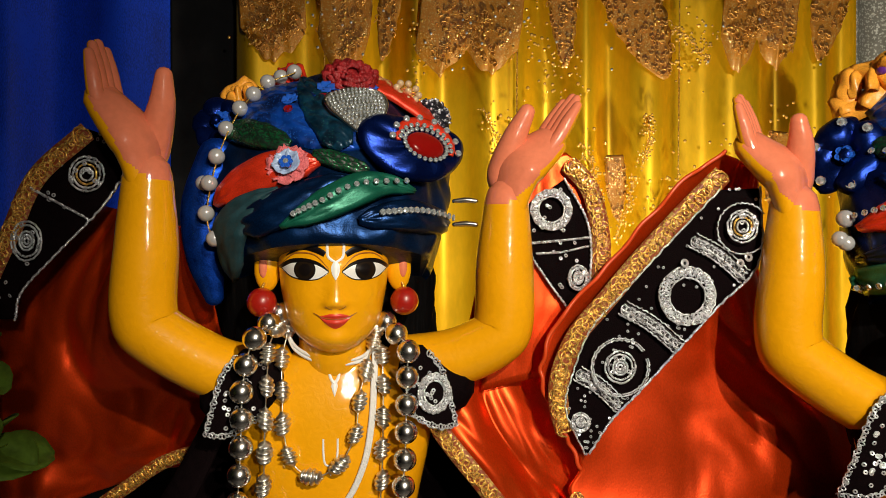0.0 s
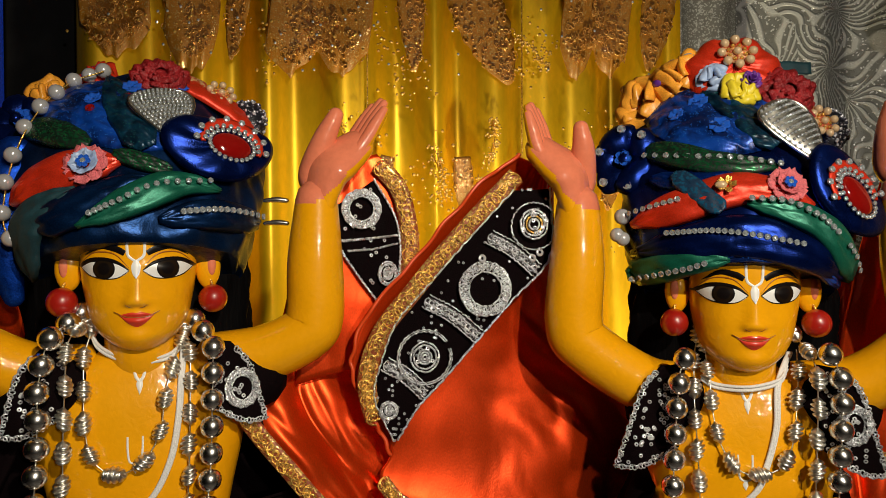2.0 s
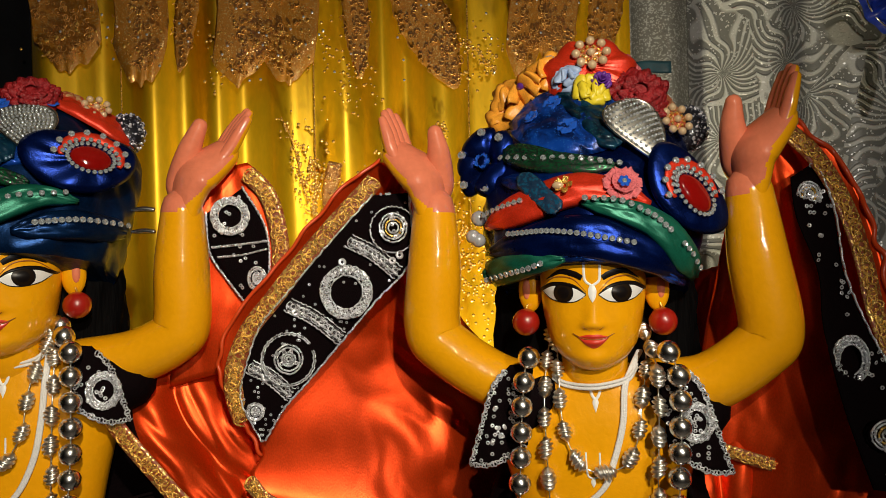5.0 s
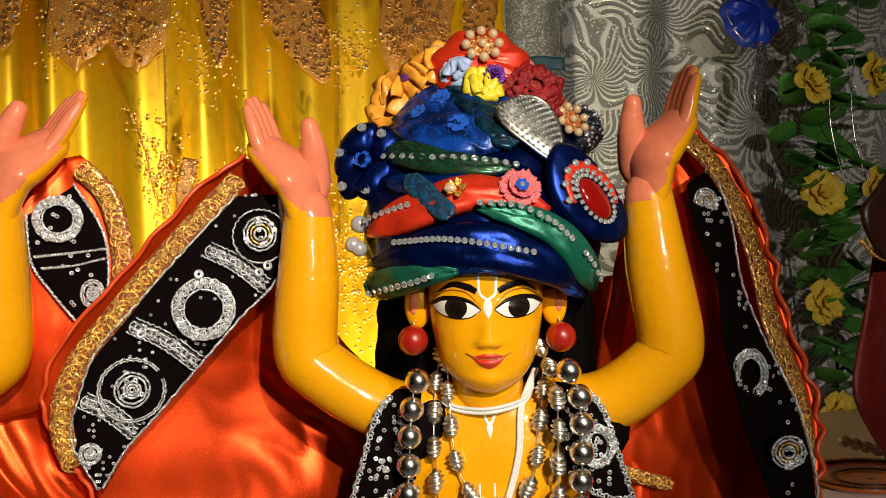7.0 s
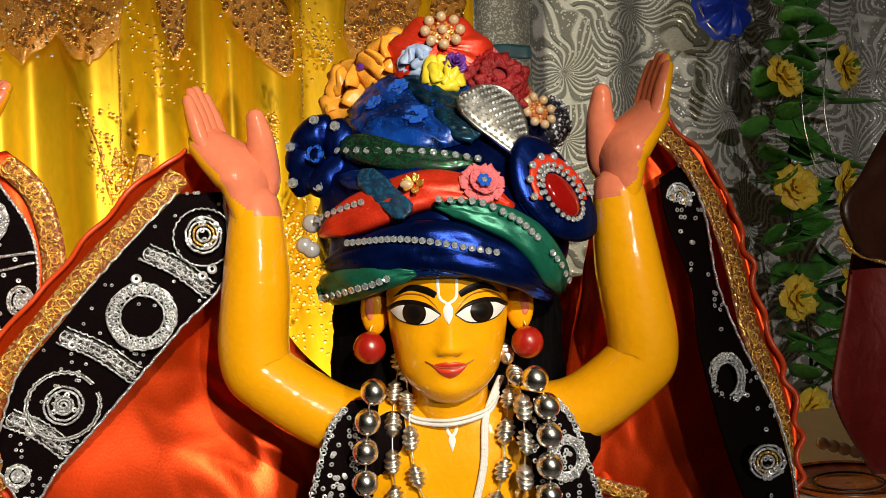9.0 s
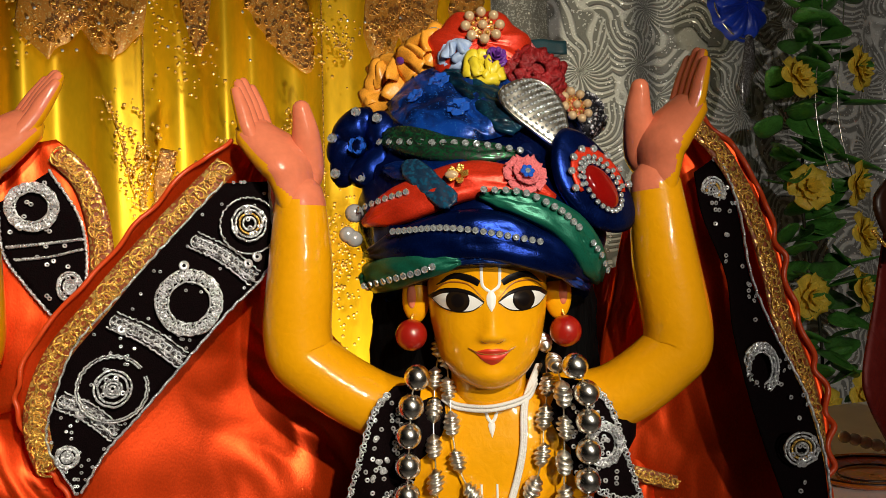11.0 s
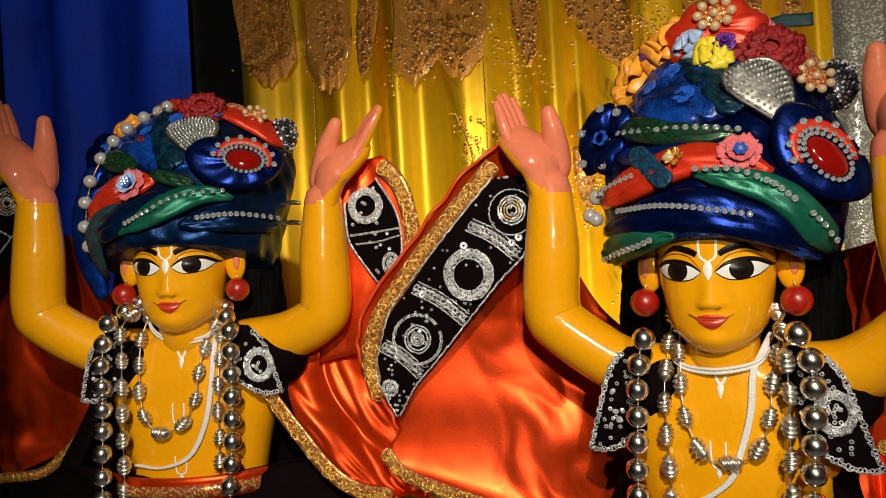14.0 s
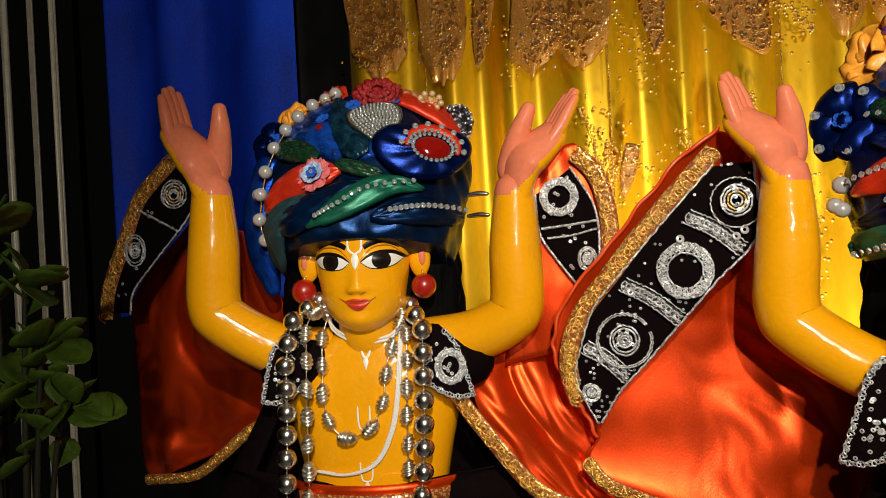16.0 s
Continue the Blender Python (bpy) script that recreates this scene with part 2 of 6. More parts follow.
def curtain(name, x0, x1, y, z0, z1, fold, depth, material, label, seed, nx, sharp=1.0):
    """A hanging curtain with uneven vertical folds that drift a little on their way down."""
    rnd = random.Random(seed)
    ph = [rnd.uniform(0, 6.3) for _ in range(6)]
    rows = []
    for i in range(25):
        z = z1 + (z0 - z1) * i / 24
        row = []
        for j in range(nx + 1):
            x = x0 + (x1 - x0) * j / nx
            s = 2 * math.pi * x / fold
            w = math.sin(s + 0.9 * math.sin(s * 0.37 + ph[0]) + 0.25 * math.sin(z * 2.1 + ph[1]))
            w = math.copysign(abs(w) ** sharp, w)
            w += 0.10 * math.sin(2.3 * s + ph[2] + 0.5 * math.sin(z * 1.3)) + 0.4 * math.sin(0.41 * s + ph[3])
            row.append((x, y + depth * w, z))
        rows.append(row)
    return tagged(part(name, slab(bmesh.new(), rows, 0.002), material, None), label, "curtain", kind="structure")


def silver_cloth():
    """Grey satin with raised silver swirls that spread like fans, and scattered glitter."""
    m, tree, b = nodes_of("silver_brocade")
    n, l = tree.nodes, tree.links
    co = n.new("ShaderNodeTexCoord")
    mp = n.new("ShaderNodeMapping")
    mp.inputs["Scale"].default_value = (4.2, 0.0, 4.2)
    l.new(co.outputs["Object"], mp.inputs[0])
    vo = n.new("ShaderNodeTexVoronoi")
    vo.voronoi_dimensions = "3D"
    vo.inputs["Scale"].default_value, vo.inputs["Randomness"].default_value = 1.0, 0.9
    l.new(mp.outputs[0], vo.inputs["Vector"])
    sub = n.new("ShaderNodeVectorMath")
    sub.operation = "SUBTRACT"
    l.new(mp.outputs[0], sub.inputs[0])
    l.new(vo.outputs["Position"], sub.inputs[1])
    sep = n.new("ShaderNodeSeparateXYZ")
    l.new(sub.outputs[0], sep.inputs[0])
    at = n.new("ShaderNodeMath")
    at.operation = "ARCTAN2"
    l.new(sep.outputs["X"], at.inputs[0])
    l.new(sep.outputs["Z"], at.inputs[1])
    no = n.new("ShaderNodeTexNoise")
    no.inputs["Scale"].default_value, no.inputs["Detail"].default_value = 1.6, 1.0
    l.new(mp.outputs[0], no.inputs["Vector"])
    twist = n.new("ShaderNodeMath")
    twist.operation = "MULTIPLY_ADD"
    twist.inputs[1].default_value = 3.2
    l.new(no.outputs[0], twist.inputs[0])
    l.new(at.outputs[0], twist.inputs[2])
    k = n.new("ShaderNodeMath")
    k.operation = "MULTIPLY"
    k.inputs[1].default_value = 24.0
    l.new(twist.outputs[0], k.inputs[0])
    si = n.new("ShaderNodeMath")
    si.operation = "SINE"
    l.new(k.outputs[0], si.inputs[0])
    gl = n.new("ShaderNodeTexVoronoi")
    gl.inputs["Scale"].default_value = 250.0
    l.new(co.outputs["Object"], gl.inputs["Vector"])
    gs = n.new("ShaderNodeSeparateColor")
    l.new(gl.outputs["Color"], gs.inputs[0])
    gt = n.new("ShaderNodeMath")
    gt.operation = "GREATER_THAN"
    gt.inputs[1].default_value = 0.92
    l.new(gs.outputs[0], gt.inputs[0])
    rg = n.new("ShaderNodeMapRange")
    rg.inputs[1].default_value, rg.inputs[2].default_value = -0.3, 0.6
    l.new(si.outputs[0], rg.inputs[0])
    mix = n.new("ShaderNodeMix")
    mix.data_type = "RGBA"
    mix.inputs["A"].default_value, mix.inputs["B"].default_value = (0.26, 0.26, 0.25, 1), (0.74, 0.74, 0.73, 1)
    l.new(rg.outputs[0], mix.inputs["Factor"])
    m2 = n.new("ShaderNodeMix")
    m2.data_type = "RGBA"
    m2.inputs["B"].default_value = (0.95, 0.95, 0.95, 1)
    l.new(gt.outputs[0], m2.inputs["Factor"])
    l.new(mix.outputs["Result"], m2.inputs["A"])
    l.new(m2.outputs["Result"], b.inputs["Base Color"])
    mx = n.new("ShaderNodeMath")
    mx.operation = "MINIMUM"
    l.new(gt.outputs[0], mx.inputs[0])
    mx.inputs[1].default_value = 0.35
    l.new(mx.outputs[0], b.inputs["Metallic"])
    b.inputs["Roughness"].default_value = 0.34
    add = n.new("ShaderNodeMath")
    add.operation = "ADD"
    l.new(rg.outputs[0], add.inputs[0])
    l.new(gs.outputs[1], add.inputs[1])
    bp = n.new("ShaderNodeBump")
    bp.inputs["Strength"].default_value, bp.inputs["Distance"].default_value = 0.8, 0.0032
    l.new(add.outputs[0], bp.inputs["Height"])
    l.new(bp.outputs[0], b.inputs["Normal"])
    return m


SILVERCLOTH = silver_cloth()
NET = glitter("silver_sequin_net", (0.18, 0.175, 0.165), (0.92, 0.92, 0.90), 0.28, 330)
LACE = glitter("copper_sequin_lace", (0.38, 0.145, 0.007), (0.95, 0.60, 0.22), 0.14, 460)
STEEL = paint("silver_ribbon", (0.85, 0.80, 0.64), 0.4, metal=0.2, vary=0.2)
curtain("curtain_gold", -0.45, 0.90, 1.62, 0.64, 2.75, 0.17, 0.020, CURTAIN, "shiny gold satin curtain hanging in vertical folds", 3, 320, 0.9)
curtain("curtain_silver", 1.02, 2.45, 1.62, 0.64, 2.75, 0.33, 0.030, SILVERCLOTH, "grey silver brocade curtain with fan swirls and glitter", 5, 160)
curtain("curtain_net", 0.89, 1.035, 1.605, 0.64, 2.75, 0.15, 0.012, NET, "strip of silver sequin net between the curtains", 6, 40)
# blue curtain ends at 1.36 so the dark wall stands in for shade below
curtain("curtain_blue", -1.17, -0.605, 1.66, 1.36, 2.75, 0.30, 0.030, BLUE, "deep blue velour curtain in soft folds, cut short for the shade below", 8, 120)
curtain("curtain_black", -0.62, -0.43, 1.69, 0.64, 2.75, 0.2, 0.012, DARK, "black cloth strip between the curtains", 9, 40)

# ---- the two statues: each one mesh, painted ----
HALF = [(-0.082, 0.005), (-0.079, 0.0185), (-0.074, 0.0275), (-0.066, 0.0360), (-0.055, 0.0430), (-0.045, 0.0465), (-0.02, 0.0512), (0, 0.0533), (0.03, 0.0535), (0.06, 0.049), (0.09, 0.038), (0.115, 0.012)]
FRONT = [(-0.082, 0.024), (-0.079, 0.033), (-0.074, 0.0385), (-0.066, 0.0430), (-0.055, 0.0445), (-0.045, 0.046), (-0.02, 0.048), (0, 0.050), (0.03, 0.050), (0.06, 0.044), (0.09, 0.03), (0.115, 0.01)]


def bell(x, s):
    return math.exp(-(x / s) ** 2)


def features(x, z):
    """How far nose, lips, chin, brows and eyes stand out of the face."""
    d = 0.0
    if -0.046 < z < 0.012:
        k = min(max((0.008 - z) / 0.041, 0), 1) ** 1.4
        if z < -0.033:
            k *= max(0, 1 - ((-0.033 - z) / 0.0065) ** 2)
        d += 0.0088 * k * bell(x, 0.0048 + 0.004 * k)
        if z < -0.024:
            d += 0.003 * bell(abs(x) - 0.0075, 0.0035) * bell(z + 0.034, 0.004)
    d += 0.0032 * bell(z + 0.0438, 0.003) * bell(x, 0.011) + 0.0040 * bell(z + 0.0505, 0.003) * bell(x, 0.0095)
    d += 0.003 * bell(z + 0.068, 0.008) * bell(x, 0.012)
    d -= 0.0022 * bell(abs(x) - 0.028, 0.016) * bell(z - 0.008, 0.007)
    d += 0.0022 * bell(abs(x) - 0.029, 0.013) * bell(z + 0.002, 0.008)
    d += 0.0018 * bell(abs(x) - 0.03, 0.014) * bell(z + 0.030, 0.014)
    return d


def face_y(x, z):
    w, f = lerp(HALF, z), lerp(FRONT, z)
    k = min(abs(x) / w, 0.999)
    return -f * (1 - k ** 2.25) ** (1 / 2.25) - features(x, z)


def stroke(bm, pts, widths, mat, lift=0.0005, n=20, y_of=face_y):
    """A painted line of varying width on the face, a hair proud of it."""
    c = spline([(*p, w) for p, w in zip(pts, widths)], n)
    rows = []
    for i, q in enumerate(c):
        a, b = c[max(i - 1, 0)], c[min(i + 1, n)]
        t = np.array((b[0] - a[0], b[1] - a[1]))
        t /= np.linalg.norm(t) + 1e-12
        nx, nz = -t[1], t[0]
        row = []
        for k in (-1, -0.5, 0, 0.5, 1):
            x, z = q[0] + nx * q[2] * k / 2, q[1] + nz * q[2] * k / 2
            row.append((x, y_of(x, z) - lift * (1 - 0.6 * k * k), z))
        rows.append(row)
    grid(bm, [r[::-1] for r in rows], mat=mat)


def eye(bm, cx, cz, s):
    """White almond, dark iris, black lids, brow and crease lines. s: -1 or 1, the side of the outer corner."""
    hw = 0.0222

    def lids(t):
        x = cx + s * hw * t
        top = 0.0078 * (1 - abs(t) ** 2.2) ** 0.8 + 0.0022 * t
        low = -0.0092 * (1 - abs(t) ** 2.4) ** 0.85 + 0.0022 * t
        return x, cz + top, cz + low
    rows = []
    for i in range(25):
        x, top, low = lids(-1 + 2 * i / 24)
        rows.append([(x, face_y(x, low + (top - low) * k / 8) - 0.0005, low + (top - low) * k / 8) for k in range(9)])
    grid(bm, rows if s < 0 else rows[::-1], mat=3)
    for r, m, lift in ((0.0098, 4, 0.0009), (0.0085, 5, 0.0012), (0.0056, 4, 0.0015)):
        rows = []
        for i in range(17):
            x = cx - s * 0.0004 + r * math.cos(math.pi * (1 - i / 16))
            h = r * math.sin(math.pi * i / 16) + 1e-5
            t = min(1, max(-1, s * (x - cx) / hw))
            _, top, low = lids(t)
            lo, hi = max(cz - h, low), min(cz + h, top)
            rows.append([(x, face_y(x, lo + (hi - lo) * k / 6) - lift, lo + (hi - lo) * k / 6) for k in range(7)])
        grid(bm, rows[::-1], mat=m)
    top = [lids(t) for t in (-1, -0.6, -0.2, 0.2, 0.6, 1)]
    stroke(bm, [(x, a + 0.0006) for x, a, _ in top] + [(cx + s * hw * 1.12, cz + 0.0034)], (0.0010, 0.0028, 0.0040, 0.0042, 0.0040, 0.0032, 0.0008), 4, 0.0017)
    stroke(bm, [(x, b) for x, _, b in top], (0.0006, 0.0009, 0.001, 0.001, 0.001, 0.0006), 4, 0.0012)
    stroke(bm, [(cx + s * hw * t, cz + 0.0135 * max(0, 1 - abs(t) ** 2.2) ** 0.8 + 0.002 + 0.0015 * t) for t in (-1, -0.5, 0, 0.5, 1.05)], (0.0004, 0.0012, 0.0014, 0.0012, 0.0004), 6, 0.0006)
    stroke(bm, [(cx - s * 0.0185, cz + 0.0140), (cx - s * 0.010, cz + 0.0185), (cx + s * 0.003, cz + 0.0205), (cx + s * 0.017, cz + 0.0130)], (0.0052, 0.0060, 0.0046, 0.0006), 4, 0.0006)


def hand(bm, wrist, mid, base, tip, thumb, s, turn, arm_start):
    """A raised open hand. s: -1 where the thumb points to +x. turn: degrees by which the palm looks inwards."""
    w, m, b, t, th = [Vector((p[0], 0.0, p[1])) for p in (wrist, mid, base, tip, thumb)]
    ca, sa = math.cos(radians(turn)), math.sin(radians(turn))
    row = Vector((s * ca, -sa, 0))          # from the index to the little finger
    palm = Vector((-s * sa, -ca, 0))        # the way that the palm looks
    tube(bm, [w - Vector((0, 0, 0.012)), w + (m - w) * 0.4, m, b - palm * 0.002], (0.0220, 0.0265, 0.0310, 0.0245), 56, 56, flat=0.62, side=palm)
    up = (t - b).normalized()
    for k in range(4):
        o = row * (k - 1.5) * 0.0098
        long = (0.95, 1.04, 0.98, 0.82)[k]
        p0 = b + o - up * 0.012 - palm * 0.001
        p3 = b + o * 0.9 + (t - b) * long + palm * 0.004
        p1, p2 = p0 + (p3 - p0) * 0.36 - palm * 0.0025, p0 + (p3 - p0) * 0.7 - palm * 0.001
        tube(bm, [p0, p1, p2, p3], (0.0078, 0.0077, 0.0071, 0.0050), 14, 12)
    thumb_start = len(bm.faces)
    q0 = w + (m - w) * 0.38 - row * 0.010
    q1 = w + (m - w) * 0.85 - row * 0.017 + palm * 0.006
    tube(bm, [q0, q1, q1 + (th - q1) * 0.55 + palm * 0.008, th + palm * 0.009], (0.0150, 0.0172, 0.0128, 0.0082), 40, 30)
    bm.faces.ensure_lookup_table()
    bmesh.ops.recalc_face_normals(bm, faces=bm.faces[arm_start:])
    for i, f in enumerate(bm.faces[arm_start:], arm_start):
        facing = f.normal.dot(palm) if i < thumb_start else max(f.normal.dot(palm), -f.normal.y) + 0.25
        c = f.calc_center_median() - w
        if facing > 0.10 and c.z > -0.005 + 0.8 * max(0.0, s * c.x + 0.006):
            f.material_index = 1


def statue(at, turn, arms, label):
    """arms: for each side shoulder, elbow, wrist, mid palm, finger base, fingertip, thumb tip as (x, z), and the palm's turn."""
    bm = bmesh.new()
    rows = []
    for i in range(66):
        z = -0.082 + 0.197 * i / 65
        w, f = lerp(HALF, z), lerp(FRONT, z)
        row = []
        for k in range(72):
            a = math.pi * (2 * k / 48 - 1) / 2 if k <= 48 else None
            if a is not None:
                x = w * math.sin(a)
                row.append((x, face_y(x, z), z))
            else:
                a = math.pi * (k - 48) / 24
                row.append((w * math.cos(a), (f * 1.15 + 0.004) * math.sin(a), z))
        rows.append(row)
    g = grid(bm, rows, True)
    for ring in (g[0][::-1], g[-1]):
        bm.faces.new(ring)
    for s in (-1, 1):
        eye(bm, s * 0.0282, -0.002, s)
        # ear: rim and a pink hollow
        ball(bm, (s * 0.0640, 0.002, -0.002), (0.0125, 0.0085, 0.0225), 20, 14, 0)
        ball(bm, (s * 0.0672, -0.0040, 0.000), (0.0046, 0.0040, 0.0115), 16, 12, 1)
    # mouth
    for sgn, hi in ((1, 0.0055), (-1, -0.0092)):
        rows = []
        for i in range(21):
            t = -1 + 2 * i / 20
            x = 0.0150 * t
            mid = -0.0474 + 0.0022 * t * t
            arch = (1 - abs(t) ** 1.6) * (1 - (0.22 * bell(t, 0.18) if sgn > 0 else 0))
            rows.append([(x, face_y(x, mid + hi * arch * k / 5) - 0.0006 - 0.0008 * math.sin(math.pi * k / 5), mid + hi * arch * k / 5) for k in range(6)])
        grid(bm, rows if sgn < 0 else rows[::-1], mat=2)
    stroke(bm, [(0.0200 * t, -0.0474 + 0.0056 * t * t * abs(t)) for t in (-1, -0.5, 0, 0.5, 1)], (0.0006, 0.0014, 0.0009, 0.0014, 0.0006), 6, 0.0019)
    for s in (-1, 1):
        stroke(bm, [(s * 0.003, -0.0385), (s * 0.0065, -0.0378), (s * 0.0095, -0.0355)], (0.0005, 0.0009, 0.0004), 6, 0.0008)
        # forehead mark
        stroke(bm, [(s * 0.0078, 0.036), (s * 0.0076, 0.018), (s * 0.0064, 0.0095), (0, 0.0045)], (0.0024, 0.0025, 0.0025, 0.0022), 3, 0.0007)
    stroke(bm, [(0, 0.006), (0, 0.0005), (0, -0.006), (0, -0.0115)], (0.003, 0.0078, 0.0065, 0.0006), 3, 0.0008)
    # neck and body
    tube(bm, [(0, 0.012, -0.04), (0, 0.010, -0.075), (0, 0.018, -0.095), (0, 0.026, -0.115)], (0.036, 0.034, 0.034, 0.028), 14, 28)
    prof = [(-0.078, 0.032, 0.028), (-0.088, 0.054, 0.040), (-0.100, 0.082, 0.044), (-0.114, 0.098, 0.047), (-0.14, 0.104, 0.052), (-0.18, 0.099, 0.055), (-0.23, 0.088, 0.054), (-0.28, 0.080, 0.052), (-0.33, 0.082, 0.055)]
    rows = []
    for q in spline(prof, 30):
        z, w, d = q
        rows.append([(w * math.sin(2 * math.pi * k / 40), 0.030 - d * math.copysign(abs(math.cos(2 * math.pi * k / 40)) ** 0.8, math.cos(2 * math.pi * k / 40)), z) for k in range(40)])
    grid(bm, rows[::-1], True)

    def chest_y(x, z):
        w, d = lerp([(p[0], p[1]) for p in prof[::-1]], z), lerp([(p[0], p[2]) for p in prof[::-1]], z)
        k = min(abs(x) / w, 0.98)
        return 0.030 - d * (1 - k * k) ** 0.4
    for zz, hh in ((-0.163, 0.026), (-0.225, 0.022)):
        for s in (-1, 1):
            stroke(bm, [(s * 0.0068 - 0.004, zz), (s * 0.0066 - 0.004, zz - hh * 0.5), (s * 0.005 - 0.004, zz - hh * 0.9), (-0.004, zz - hh)], (0.0018, 0.002, 0.002, 0.0018), 3, 0.0012, 20, chest_y)
        stroke(bm, [(-0.004, zz - hh + 0.001), (-0.004, zz - hh - 0.004), (-0.004, zz - hh - 0.009)], (0.002, 0.005, 0.0005), 3, 0.0013, 12, chest_y)
    for s in (-1, 1):
        stroke(bm, [(s * 0.005, -0.102), (s * 0.003, -0.108), (0, -0.112)], (0.0025, 0.003, 0.003), 3, 0.0014, 12, chest_y)
    stroke(bm, [(0, -0.109), (0, -0.115), (0, -0.124)], (0.003, 0.006, 0.0006), 3, 0.0013, 12, chest_y)
    for s, arm in zip((-1, 1), arms):
        sh, el, wr, mid, base, tip, thumb, inward = arm
        v = lambda p, y=0.0: (p[0], y, p[1])
        inner = (sh[0] - s * 0.055, sh[1] - 0.010)
        e1 = (el[0] * 0.86 + sh[0] * 0.14, el[1] * 0.82 + sh[1] * 0.18 - 0.002)
        e2 = (el[0] + s * 0.004, el[1] + 0.014)
        fa = (el[0] * 0.45 + wr[0] * 0.55 + s * 0.001, el[1] * 0.45 + wr[1] * 0.55)
        arm_start = len(bm.faces)
        tube(bm, [v(inner, 0.022), v(sh, 0.010), v(e1, 0.001), v(e2), v(fa), v(wr)], (0.032, 0.0300, 0.0295, 0.0305, 0.0290, 0.0225), 64, 40)
        hand(bm, wr, mid, base, tip, thumb, s, inward, arm_start)
    ob = part("statue", bm, [SKIN, PALM, LIP, WHITE, BLACK, IRIS, CREASE], None)
    ob.matrix_world = pose(*at, 0, 0, turn)
    return tagged(ob, label, "statue", "pair of altar statues")


AT_L, TURN_L = (-0.107, 0.728, 1.483), 10.0
AT_R, TURN_R = (0.495, 0.665, 1.453), -17.5
M_L, M_R = pose(*AT_L, 0, 0, TURN_L), pose(*AT_R, 0, 0, TURN_R)
statue(AT_L, TURN_L,
       (((-0.107, -0.100), (-0.173, -0.055), (-0.1735, 0.086), (-0.186, 0.122), (-0.206, 0.150), (-0.223, 0.206), (-0.1665, 0.180), 66),
        ((0.122, -0.094), (0.168, -0.068), (0.1745, 0.066), (0.190, 0.102), (0.2120, 0.122), (0.250, 0.172), (0.2030, 0.157), 62)),
       "yellow enamelled statue with raised arms and painted face")
statue(AT_R, TURN_R,
       (((-0.096, -0.101), (-0.166, -0.050), (-0.1645, 0.088), (-0.176, 0.122), (-0.196, 0.143), (-0.218, 0.193), (-0.1690, 0.169), 66),
        ((0.112, -0.098), (0.167, -0.054), (0.154, 0.095), (0.160, 0.132), (0.178, 0.156), (0.2005, 0.210), (0.150, 0.181), 70)),
       "yellow enamelled statue with raised arms and tall turban")

# ---- turbans ----
CLOTH = dict(bump=0.12, bump_scale=700, wrinkle=0.22, wrinkle_scale=18)
NAVY = paint("navy_satin", (0.0014, 0.014, 0.130), 0.29, metal=0.85, vary=0.5, scale=30, **CLOTH)
DEEP = paint("deep_teal_satin", (0.0016, 0.022, 0.090), 0.33, metal=0.78, vary=0.6, scale=30, **CLOTH)
ROYAL = paint("royal_blue_satin", (0.002, 0.045, 0.36), 0.32, metal=0.8, vary=0.7, scale=38, **CLOTH)
TEAL = paint("teal_cloth", (0.003, 0.034, 0.046), 0.65, vary=0.4, scale=90, **CLOTH)
GREEN = paint("emerald_satin", (0.006, 0.125, 0.078), 0.40, metal=0.45, vary=0.35, scale=40, **CLOTH)
BRAID = glitter("green_braid", (0.001, 0.012, 0.006), (0.012, 0.12, 0.045), 0.40, 620)


